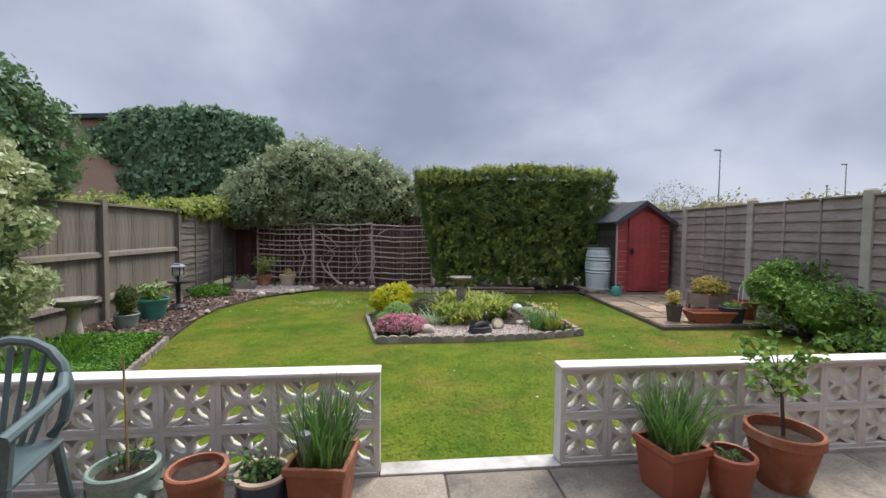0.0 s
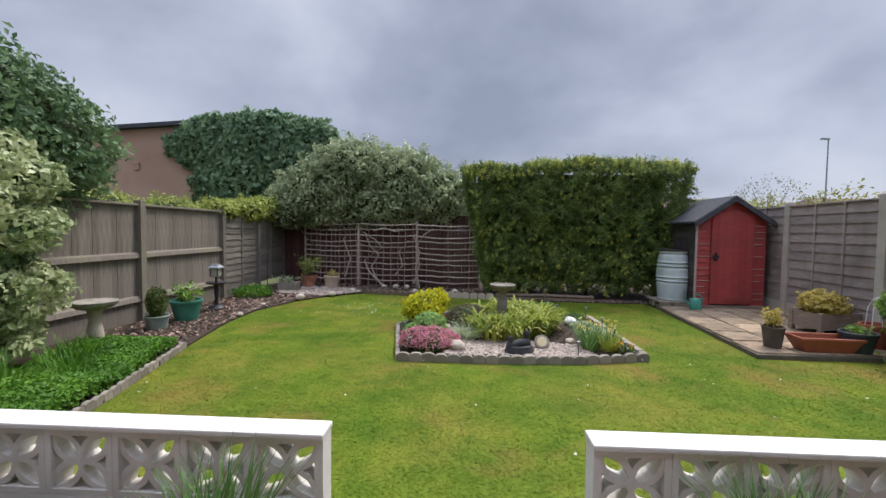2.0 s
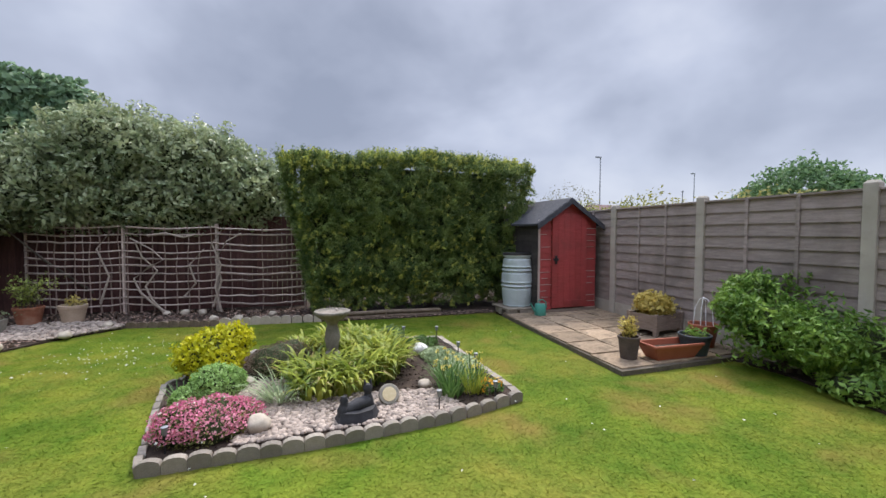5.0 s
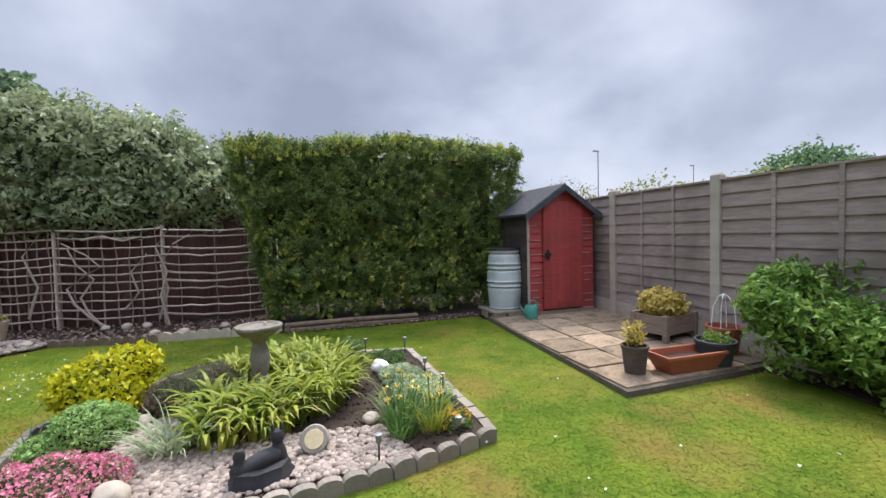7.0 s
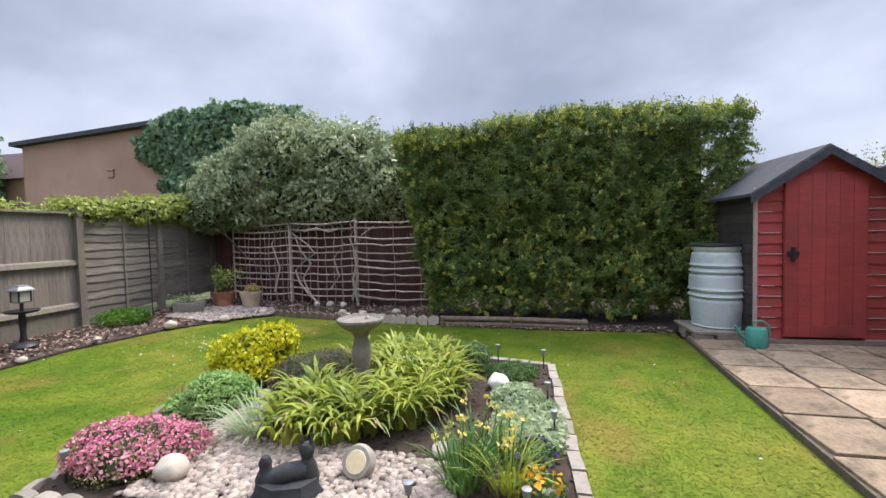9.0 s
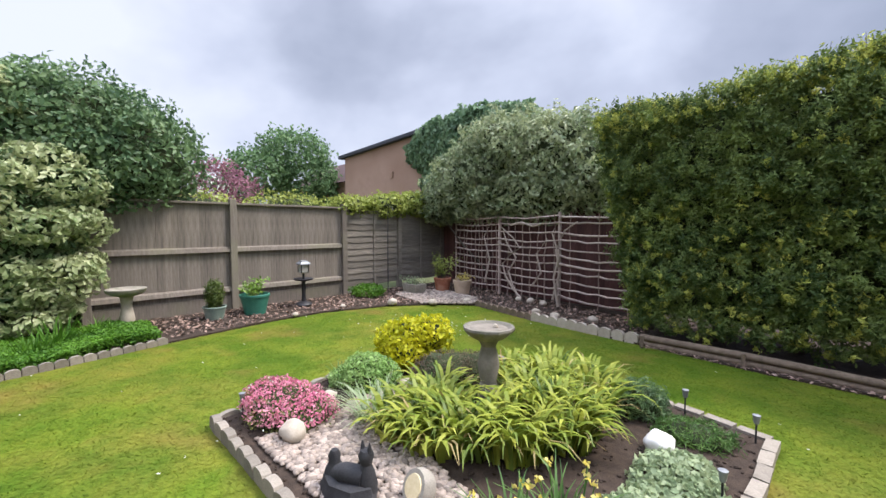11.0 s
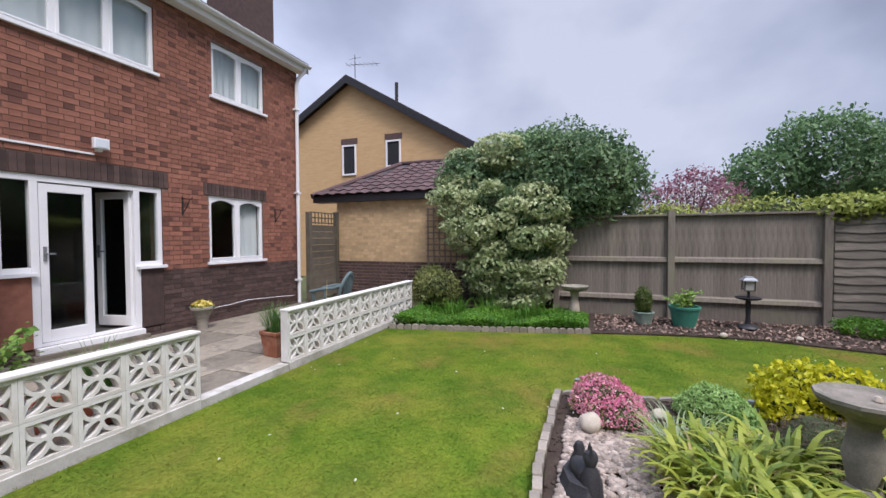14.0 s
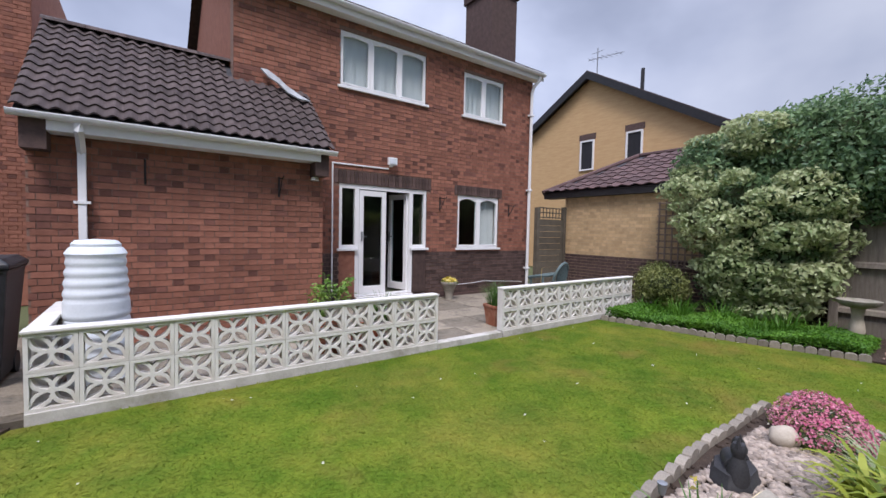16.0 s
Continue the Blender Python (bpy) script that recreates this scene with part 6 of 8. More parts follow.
PEB_A = [(0.3, 5.66), (2.15, 5.68), (2.0, 6.2), (1.5, 6.28), (0.85, 6.42), (0.55, 7.0), (0.2, 6.95), (0.25, 6.4), (0.45, 6.1)]
stones("pebbles", scatter(PEB_A, 6500), 0.025, 0.004, PEBBLE, "pale pinkish rounded pebbles in the bed", "pebbles")
stones("corner_pebbles", scatter([(-3.7, 10.0), (-2.6, 9.75), (-1.85, 10.4), (-2.2, 10.9), (-3.4, 11.2), (-3.9, 10.6)], 2200), 0.036, -0.01, PEBBLE, "pale pebbles around the corner pots", "pebbles")
stones("bed_crumbs", scatter(BED, 1500), 0.014, -0.008, SOIL, "loose soil crumbs in the centre bed", "soil")


def rock(name, at, r, material, label, squash=0.7):
    bm = bmesh.new()
    bmesh.ops.create_icosphere(bm, subdivisions=3, radius=r)
    off = Vector((at[0] * 3, at[1] * 5, 0))
    for v in bm.verts:
        v.co *= 1 + 0.22 * noise.noise(v.co / r * 1.2 + off) + 0.07 * noise.noise(v.co / r * 3 + off)
        v.co.z *= squash
    me = bpy.data.meshes.new(name)
    bm.to_mesh(me)
    bm.free()
    me.polygons.foreach_set("use_smooth", [True] * len(me.polygons))
    me.materials.append(material)
    return solid(name, me, None, label, "rock", at=(at[0], at[1], at[2] + r * squash * 0.8))


rock("boulder", (0.48, 5.84, -0.01), 0.085, PALE_STONE, "rounded pale boulder beside the pink cushion plant", 0.9)
rock("white_stone", (2.24, 7.42, -0.01), 0.09, surface("white_stone_mat", (0.62, 0.6, 0.55), (0.75, 0.73, 0.69), 8, 0.8, 0.3, 100), "smooth white stone in the bed", 0.8)
for x, y, r in ((0.05, 6.35, 0.06), (2.3, 6.45, 0.06), (1.95, 6.3, 0.07), (0.3, 6.95, 0.07), (0.6, 6.75, 0.07), (2.58, 5.98, 0.05)):
    rock("bed_stone", (x, y, -0.01), r, PALE_STONE if r > 0.055 else STONE, "weathered stone lying in the centre bed", 0.6)
for x, y, r in ((-2.4, 9.85, 0.08), (-2.9, 9.3, 0.09), (-0.6, 10.5, 0.07), (-0.2, 10.4, 0.075), (-1.2, 11.25, 0.075), (-0.9, 11.2, 0.07), (-1.5, 11.3, 0.06), (0.35, 10.55, 0.08), (-2.1, 10.45, 0.07), (-3.3, 8.5, 0.05), (-3.25, 7.6, 0.05)):
    rock("border_stone", (x, y, -0.03), r, PALE_STONE, "pale rounded stone in the bark border", 0.75)

wood_end = surface("cut_wood", (0.62, 0.50, 0.28), (0.74, 0.63, 0.40), 14, 0.8, 0.2, 60)
sl_ = thing("log_slice", (1.53, 6.02, 0.0), "short log slice showing its pale cut face", "log")
part("bark", Shape().lathe([(0.085, -0.04), (0.095, 0), (0.085, 0.04)], 20), STONE, sl_, at=pose(0, 0, 0.075, 62, 0, -8), smooth=True)
part("cut_face", Shape().lathe([(0.062, 0.0405), (0.06, 0.046)], 20), wood_end, sl_, "pale cut wood", at=pose(0, 0, 0.075, 62, 0, -8))

# dark animal statue: one plain shape
s = Shape()
s.lathe([(0.17, 0), (0.165, 0.03), (0.15, 0.05), (0.14, 0.09), (0.11, 0.1), (0.02, 0.105)], 7, Matrix.Diagonal((1.15, 0.75, 1, 1)))
s.lathe([(0.06, 0.05), (0.075, 0.12), (0.055, 0.2), (0.035, 0.24), (0.05, 0.28), (0.05, 0.30), (0.036, 0.325), (0.01, 0.33)], 14, Matrix.Translation((0.1, 0.03, -0.03)) @ Matrix.Diagonal((0.8, 0.8, 0.9, 1)))
s.lathe([(0.05, 0.05), (0.055, 0.1), (0.04, 0.13), (0.03, 0.15), (0.035, 0.18), (0.02, 0.21), (0.008, 0.215)], 12, Matrix.Translation((-0.11, 0.0, 0)))
for ex in (0.075, 0.125):
    s.lathe([(0.016, 0.24), (0.012, 0.27), (0.003, 0.305)], 6, Matrix.Translation((ex, 0.03, 0)))
s.tube([(-0.1, 0, 0.08), (0.0, -0.02, 0.13), (0.09, 0.02, 0.12)], 0.05, 0.055, 10)
solid("statue", s, surface("black_stone", (0.018, 0.018, 0.02), (0.05, 0.05, 0.053), 12, 0.7, 0.4, 100), "dark weathered stone animal statue among pebbles", "statue", at=pose(1.22, 5.8, -0.005, 0, 0, 10), smooth=True)

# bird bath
# weathered stone, darkened so that the colour holds the bowl's underside shade
SHADED_STONE = surface("shaded_weathered_stone", (0.13, 0.118, 0.095), (0.28, 0.25, 0.21), 9, 0.9, 0.5, 130, stain=(0.10, 0.105, 0.075), stain_scale=5)
bb = thing("bird_bath", (1.13, 7.08, -0.012), "old stone bird bath on a baluster stem", "bird bath")
part("base", Shape().square_lathe([(0.15, 0.15, 0), (0.15, 0.15, 0.06), (0.12, 0.12, 0.09)]), SHADED_STONE, bb, bevel=0.01)
part("stem", Shape().lathe([(0.1, 0.08), (0.11, 0.12), (0.085, 0.2), (0.06, 0.24), (0.07, 0.3), (0.085, 0.38), (0.07, 0.46), (0.055, 0.52), (0.075, 0.56), (0.09, 0.58)], 24), SHADED_STONE, bb, smooth=True)
part("bowl", Shape().lathe([(0.08, 0.57), (0.13, 0.59), (0.18, 0.63), (0.197, 0.655), (0.195, 0.672), (0.175, 0.672), (0.15, 0.655), (0.02, 0.645)], 12), SHADED_STONE, bb, smooth=False)
part("crust", Shape().lathe([(0.15, 0.655), (0.12, 0.664), (0.02, 0.667)], 14), EDGE_STONE, bb)
part("pebble", Shape().lathe([(0.002, 0.662), (0.02, 0.67), (0.012, 0.69), (0.002, 0.695)], 8), PALE_STONE, bb, at=(0.05, 0.02, 0))

# plants of the centre bed
pink = shrub("pink_cushion", (0.12, 5.95, -0.012), [(0, 0, 0.07, 0.32, 0.28, 0.19), (0.14, 0.06, 0.06, 0.26, 0.25, 0.15), (-0.15, -0.04, 0.08, 0.22, 0.22, 0.19)], 4200, 0.022, 0.01, leafy("cushion_leaf", (0.12, 0.15, 0.04), (0.27, 0.28, 0.09)),
      "mound of pink cushion flowers", "flowers", stems=0, zmin=0.0, extra=[("flower_carpet", 7500, 0.019, 0.018, PINK_FLOWER, 0.07, None), ("pale_flowers", 160, 0.022, 0.02, WHITE_FLOWER, 0.03, None)], core=0.8, rough=0.1)
shrub("yellow_shrub", (-0.06, 7.35, -0.012), [(0, 0, 0.26, 0.3, 0.3, 0.24), (0.15, 0.1, 0.33, 0.22, 0.22, 0.2), (-0.14, -0.08, 0.24, 0.22, 0.24, 0.2), (0.05, -0.12, 0.2, 0.25, 0.22, 0.18)], 6500, 0.05, 0.03, YELLOW_LEAF,
      "bright yellow-leaved rounded shrub", stems=3, zmin=0.0, inner=0.6)
shrub("green_cushion", (0.02, 6.72, -0.012), [(0.02, 0, 0.1, 0.22, 0.22, 0.2), (-0.16, -0.1, 0.05, 0.16, 0.15, 0.11), (0.12, 0.1, 0.09, 0.16, 0.16, 0.15)], 11000, 0.03, 0.014, leafy("cushion_green", (0.20, 0.36, 0.09), (0.42, 0.60, 0.22)),
      "soft bright green cushion plant", "plant", stems=0, zmin=0.0, core=0.8, rough=0.1)
shrub("heather_mound", (0.55, 7.2, -0.012), [(0, 0, 0.12, 0.3, 0.32, 0.2), (0.12, 0.22, 0.12, 0.26, 0.26, 0.18)], 5000, 0.035, 0.008, HEATHER, "brown faded heather mound", "plant", stems=0, zmin=0.0, core=0.85, rough=0.08)
shrub("stonecrop_mat", (2.48, 6.95, -0.012), [(0, -0.2, 0.01, 0.26, 0.5, 0.09), (-0.08, 0.2, 0.01, 0.22, 0.32, 0.09), (-0.1, -0.35, 0.01, 0.2, 0.25, 0.1)], 9000, 0.04, 0.036, GREY_LEAF, "pale grey-green spreading stonecrop mat", "plant", stems=0, zmin=0.0, core=0.6, rough=0.08)
shrub("dark_tuft", (1.95, 7.88, -0.012), [(0, 0, 0.1, 0.2, 0.18, 0.16)], 1800, 0.06, 0.008, DEEP_LEAF, "small dark green tufted plant", "plant", stems=0, zmin=0.0)
shrub("grey_tuft", (2.35, 7.75, -0.012), [(0, 0, 0.03, 0.25, 0.18, 0.09)], 1300, 0.06, 0.008, CHIVE, "low dull green ground plant", "plant", stems=0, zmin=0.0)
clumps = [(0.92, 6.42, 0.42, 70), (1.0, 6.62, 0.46, 90), (0.82, 6.85, 0.45, 80), (1.35, 6.6, 0.48, 95), (1.6, 6.75, 0.5, 100), (1.75, 7.1, 0.5, 100), (1.45, 7.2, 0.52, 100), (1.35, 7.55, 0.5, 90), (1.7, 7.5, 0.48, 90), (1.2, 7.85, 0.46, 80), (1.55, 7.9, 0.44, 70), (0.85, 7.75, 0.4, 60), (1.2, 6.45, 0.44, 80)]
for x, y, l, n in clumps:
    root = thing("strap_plant", (x, y, -0.012), "arching yellow-green strap-leaved clump", "plant", "strap-leaved clumps")
    part("leaves", strap_shape(int(n * 0.85), l * 0.95, 0.046, 0.19, 1.12, 0.78, 7), STRAP, root, kind="stuff")
    part("shaded_leaves", strap_shape(int(n * 0.5), l * 0.85, 0.03, 0.2, 1.0, 0.9, 6), SHADED_STRAP, root, "deeper green leaves for shade in the clump", kind="stuff")
    part("dry_leaves", strap_shape(12, l, 0.02, 0.14, 0.7, 1.3, 4), STRAW, root, "dry straw-coloured leaves", kind="stuff")
root = thing("strap_plant", (0.62, 6.4, -0.012), "low grey-green spiky clump", "plant", "strap-leaved clumps")
part("leaves", strap_shape(110, 0.4, 0.012, 0.1, 0.6, 0.7, 4), GREY_LEAF, root, kind="stuff")
root = thing("spiky_plant", (-0.2, 6.62, -0.012), "small spiky green plant by the cushion", "plant")
part("leaves", strap_shape(40, 0.22, 0.012, 0.06, 0.8, 0.6, 4), CHIVE, root, kind="stuff")
for x, y, n in ((2.12, 6.0, 70), (2.35, 6.02, 60), (2.2, 6.3, 50)):
    root = thing("daffodil_clump", (x, y, -0.012), "fading daffodils with yellow flowers", "flowers", "daffodils")
    part("leaves", strap_shape(n, 0.34, 0.014, 0.09, 0.85, 0.7, 4), STRAP if x > 2.3 else CHIVE, root, kind="stuff")
    st, fl = Shape(), []
    for i in range(7):
        q = (rng.normal(0, 0.08), rng.normal(0, 0.08), rng.uniform(0.24, 0.38))
        st.tube([(q[0] * 0.3, q[1] * 0.3, 0), (q[0] * 0.8, q[1] * 0.8, q[2] * 0.6), q], 0.004, 0.003, 4)
        fl += [(q[0] + rng.normal(0, 0.012), q[1] + rng.normal(0, 0.012), q[2] + rng.normal(0, 0.01)) for _ in range(6)]
    part("flower_stem", st, CHIVE, root)
    fl = np.array(fl)
    part("flower_head", leaf_mesh("flowers", fl, np.tile((0.5, -0.8, 0.4), (len(fl), 1)), 0.028, 0.02, YELLOW_FLOWER, 0.7), None, root, kind="stuff")
for nm, x, y, m, lab in (("purple_flowers", 2.5, 6.35, PURPLE_FLOWER, "small purple violas in the bed"), ("orange_flowers", 2.52, 6.0, leafy("orange_flower", (0.75, 0.30, 0.02), (0.85, 0.5, 0.05)), "small orange pansies by the edging")):
    shrub(nm, (x, y, -0.012), [(0, 0, 0.05, 0.14, 0.11, 0.06)], 320, 0.035, 0.02, CHIVE, lab, "flowers", stems=0, zmin=0.0, core=0, extra=[("flowers", 70, 0.04, 0.038, m, 0.06, None)])
for x, y in ((-0.05, 6.98), (-0.1, 5.72), (2.63, 7.1), (2.64, 6.6), (2.65, 7.98), (2.2, 8.12), (1.9, 5.72), (2.45, 5.75)):
    root = thing("solar_light", (x, y, -0.012), "slim steel solar garden light stake", "garden light", "solar lights")
    part("stake", Shape().tube([(0, 0, 0), (0, 0, 0.14)], 0.006, n=8), BLACK, root)
    part("head", Shape().lathe([(0.012, 0.13), (0.016, 0.14), (0.022, 0.18), (0.024, 0.19), (0.004, 0.195)], 14), LAMP_METAL, root, smooth=True)

# ---- left border ----
STRIP = [(-2.34, 2.72), (-2.42, 3.2), (-2.62, 4.3), (-3.0, 5.75), (-3.9, 5.75), (-3.9, 4.3), (-3.6, 3.2), (-3.4, 2.72)]
xy = scatter(STRIP, 52000)
z = -0.02 + 0.17 * np.sqrt(rng.random(len(xy))) * (0.8 + 0.25 * np.sin(xy[:, 1] * 5))
root = thing("green_edging_plants", (0, 0, 0), "dense fresh green low border plants", "plants", kind="stuff")
part("leaves", leaf_mesh("leaves", np.column_stack([xy, z]), np.tile((0.25, 0, 1.0), (len(xy), 1)), 0.045, 0.02, STRIP_LEAF, 0.7, -0.5), None, root, kind="stuff")
for x, y, l, n in ((-3.3, 3.5, 0.4, 80), (-3.4, 4.1, 0.42, 80), (-3.55, 4.8, 0.4, 70), (-3.2, 3.0, 0.36, 60), (-3.6, 5.2, 0.34, 60), (-3.25, 4.6, 0.3, 60), (-3.75, 3.3, 0.42, 60)):
    root = thing("bulb_clump", (x, y, -0.03), "clump of green bulb leaves in the border", "plant", "bulb clumps")
    part("leaves", strap_shape(n, l, 0.016, 0.16, 0.9, 0.55, 4), STRIP_LEAF, root, kind="stuff")
# old low bird bath
root = thing("old_bird_bath", (-3.86, 5.52, -0.03), "mossy stone bird bath with a pale stem", "bird bath")
part("stem", Shape().lathe([(0.11, 0), (0.12, 0.04), (0.075, 0.1), (0.09, 0.18), (0.08, 0.26), (0.06, 0.36), (0.075, 0.48), (0.1, 0.52)], 20), PALE_STONE, root, smooth=True)
part("bowl", Shape().lathe([(0.1, 0.5), (0.17, 0.52), (0.225, 0.56), (0.235, 0.6), (0.215, 0.605), (0.17, 0.58), (0.02, 0.57)], 24), STONE, root, smooth=True)
p = pot("glazed_pot", (-3.95, 6.62, -0.03), 0.17, 0.2, GLAZE_GREEN, "green glazed pot with a small clipped conifer", rimh=0.03)
pp, nn = lump_points([(0, 0, 0.38, 0.135, 0.135, 0.23)], 2600, 0.7, 0.17)
part("conifer", leaf_mesh("conifer", pp, nn, 0.04, 0.014, leafy("dwarf_conifer", (0.05, 0.09, 0.02), (0.16, 0.21, 0.05)), 0.6, -0.6), None, p, kind="stuff")
p = pot("green_pot", (-3.92, 7.22, -0.03), 0.235, 0.33, GREEN_PLASTIC, "large teal-green plastic pot of leafy plants", rim=0.03, rimh=0.05, foot=0.68)
sprigs(p, "leaves", 16, 0.3, 0.22, 0.035, 0.07, BUSH_LEAF, z0=0.26, per=20)
root = thing("solar_bird_bath", (-3.97, 8.1, -0.03), "dark metal solar lantern on a small bird bath stand", "garden lantern")
part("foot", Shape().lathe([(0.13, 0), (0.15, 0.03), (0.13, 0.06), (0.05, 0.09)], 18), BLACK, root, smooth=True)
part("stem", Shape().lathe([(0.045, 0.08), (0.03, 0.2), (0.04, 0.35), (0.035, 0.46)], 12), BLACK, root, smooth=True)
part("tray", Shape().lathe([(0.04, 0.45), (0.16, 0.475), (0.18, 0.5), (0.17, 0.505), (0.03, 0.485)], 20), BLACK, root, smooth=True)
part("neck", Shape().lathe([(0.02, 0.49), (0.02, 0.6)], 10), BLACK, root)
part("lantern", Shape().square_lathe([(0.05, 0.05, 0.6), (0.065, 0.065, 0.62), (0.065, 0.065, 0.75), (0.05, 0.05, 0.76)]), surface("frosted_lantern", (0.30, 0.29, 0.26), (0.42, 0.41, 0.38), 8, 0.4, 0.1, 60), root)
for x in (-0.066, 0.066):
    for y in (-0.066, 0.066):
        part("lantern_bar", Shape().box(x - 0.007, y - 0.007, 0.61, x + 0.007, y + 0.007, 0.76), BLACK, root)
part("cap", Shape().square_lathe([(0.1, 0.1, 0.76), (0.095, 0.095, 0.775), (0.06, 0.06, 0.81), (0.055, 0.055, 0.83)]), LAMP_METAL, root)
root = thing("shepherd_hook", (-3.95, 10.0, -0.03), "thin dark metal garden hook", "garden hook")
part("rod", Shape().tube([(0, 0, 0), (0, 0, 1.75), (0.05, 0, 1.86), (0.14, 0, 1.86), (0.18, 0, 1.78)], 0.01, n=6), BLACK, root)
p = thing("stone_trough", (-3.65, 10.48, -0.02), "pale stone trough with leafy plants", "planter")
part("body", Shape().square_lathe([(0.2, 0.14, 0), (0.23, 0.16, 0.2), (0.2, 0.13, 0.2), (0.19, 0.12, 0.15)]), STONE, p, bevel=0.01)
sprigs(p, "leaves", 16, 0.2, 0.25, 0.04, 0.05, GREY_LEAF, z0=0.14, per=16)
p = pot("terracotta_pot", (-3.4, 11.1, -0.02), 0.2, 0.3, TERRACOTTA, "terracotta pot with a loose shrub")
sprigs(p, "leaves", 22, 0.55, 0.32, 0.05, 0.055, LIME_LEAF, z0=0.24, per=28)
p = pot("pale_pot", (-2.82, 11.12, -0.02), 0.2, 0.3, PALE_POT, "pale clay pot with a small golden plant", rimh=0.07)
sprigs(p, "leaves", 12, 0.2, 0.2, 0.03, 0.045, GOLD_LEAF, z0=0.24, per=18)
shrub("border_fern", (-4.05, 9.55, -0.03), [(0, 0, 0.1, 0.4, 0.3, 0.15)], 1600, 0.07, 0.02, STRIP_LEAF, "low green border plant by the fence", "plant", stems=0, zmin=0.0, core=0)
shrub("fence_climber", (-4.75, 10.2, 0), [(0, -0.6, 1.85, 0.3, 0.5, 0.24), (0.05, 0.4, 1.9, 0.35, 0.7, 0.3), (0.05, 1.3, 1.95, 0.4, 0.7, 0.35), (-0.2, 2.0, 1.6, 0.4, 0.5, 0.6)], 6500, 0.085, 0.055, LIME_LEAF, "yellow-green ivy along the fence top", "climber", stems=2, zmin=1.4)
shrub("golden_hedge", (-7.5, 9.5, 0), [(0, -2.2, 1.6, 0.6, 1.2, 0.62), (0, 0, 1.65, 0.6, 1.4, 0.66), (0, 2.2, 1.65, 0.6, 1.4, 0.68), (0, 4.3, 1.65, 0.6, 1.4, 0.7)], 9000, 0.1, 0.05, LIME_LEAF, "pale golden hedge behind the board fence", "hedge", stems=3, zmin=0.5)
shrub("right_border_plants", (5.85, 4.35, -0.03), [(0, 0, 0.15, 0.25, 0.4, 0.22), (-0.15, 0.35, 0.1, 0.25, 0.3, 0.15), (0.1, -0.5, 0.2, 0.22, 0.4, 0.25)], 2400, 0.07, 0.035, BUSH_LEAF, "mixed low green border plants by the fence", "plants", stems=0, zmin=0.0)

# ---- woven trellis ----
TA, TB = Vector((-3.88, 12.02, 0)), Vector((0.95, 10.98, 0))
tdir = (TB - TA).normalized()
tlen = (TB - TA).length
for pi in range(3):
    a, b = pi * tlen / 3, (pi + 1) * tlen / 3 - 0.03
    root = thing("woven_trellis", TA + tdir * a, "rough woven stick trellis panel against the fence", "trellis", "trellis panels")
    root.rotation_euler = (0, 0, math.atan2(tdir.y, tdir.x))
    w = b - a
    nh = 11
    for k in range(nh):
        z = 0.16 + 1.46 * k / (nh - 1) + rng.normal(0, 0.012)
        sag = rng.uniform(0.01, 0.05)
        pts = [(w * q / 8 + rng.normal(0, 0.004), 0.012 * (-1) ** q, z - sag * math.sin(math.pi * q / 8) + rng.normal(0, 0.006)) for q in range(9)]
        part("cross_stick", Shape().tube(pts, 0.0195 * rng.uniform(0.75, 1.15), 0.015, 6), STICK, root, smooth=True)
    nv = (11, 8, 3)[pi]
    for k in range(nv):
        x = w * (k + 0.5) / nv + rng.normal(0, 0.02)
        pts = [(x + rng.normal(0, 0.012), 0.012 * (-1) ** (k + q), 0.0 + 1.65 * q / 6) for q in range(7)]
        part("upright_stick", Shape().tube(pts, 0.012 * rng.uniform(0.7, 1.3), 0.009, 6), DARK_STICK, root, smooth=True)
    for x in (0.0, w):
        part("stake", Shape().tube([(x, 0.03, -0.05), (x, 0.03, 1.68)], 0.018, n=8), STICK, root)
vine = thing("bare_vine", TA + tdir * 2.2 + Vector((0, -0.06, 0)), "twisted bare climber stems on the trellis", "climber")
for pts in ([(0.2, 0, 0), (0.0, 0, 0.15), (-0.25, 0, 0.4), (-0.35, 0, 0.65), (-0.1, 0, 0.85), (0.15, 0, 1.0), (-0.05, 0, 1.2), (-0.4, 0, 1.4)],
            [(0.15, 0, 0), (-0.05, 0, 0.25), (-0.15, 0, 0.5), (0.05, 0, 0.8), (-0.2, 0, 1.05), (-0.3, 0, 1.3)],
            [(-0.1, 0, 1.45), (0.2, 0, 1.5), (0.5, 0, 1.42), (0.75, 0, 1.48)],
            [(1.15, -0.05, 0), (1.05, -0.05, 0.5), (1.15, -0.05, 0.9), (1.0, -0.05, 1.3), (1.2, -0.05, 1.6)],
            [(1.0, 0, 0.1), (1.15, 0, 0.6), (1.05, 0, 1.0), (1.25, 0, 1.35), (1.5, 0, 1.5)],
            [(0.5, 0, 0.3), (0.7, 0, 0.55), (0.6, 0, 0.9), (0.85, 0, 1.2)], [(-0.9, 0, 0.2), (-0.75, 0, 0.7), (-0.95, 0, 1.2), (-0.7, 0, 1.55)]):
    part("stem", Shape().tube([(x, y + rng.normal(0, 0.01) - 0.03 - x * 0.215, z) for x, y, z in pts], 0.022, 0.012, 7), OLD_STEM, vine, smooth=True)
bk = scatter([(-4.5, 5.85), (-3.05, 5.85), (-3.2, 7.2), (-3.25, 8.1), (-2.95, 9.2), (-2.45, 9.9), (-1.9, 10.45), (-0.45, 10.18), (1.2, 10.0), (1.0, 11.2), (-3.8, 12.1), (-4.5, 12.1)], 9500)
pp = np.column_stack([bk, np.full(len(bk), -0.018) + 0.018 * rng.random(len(bk))])
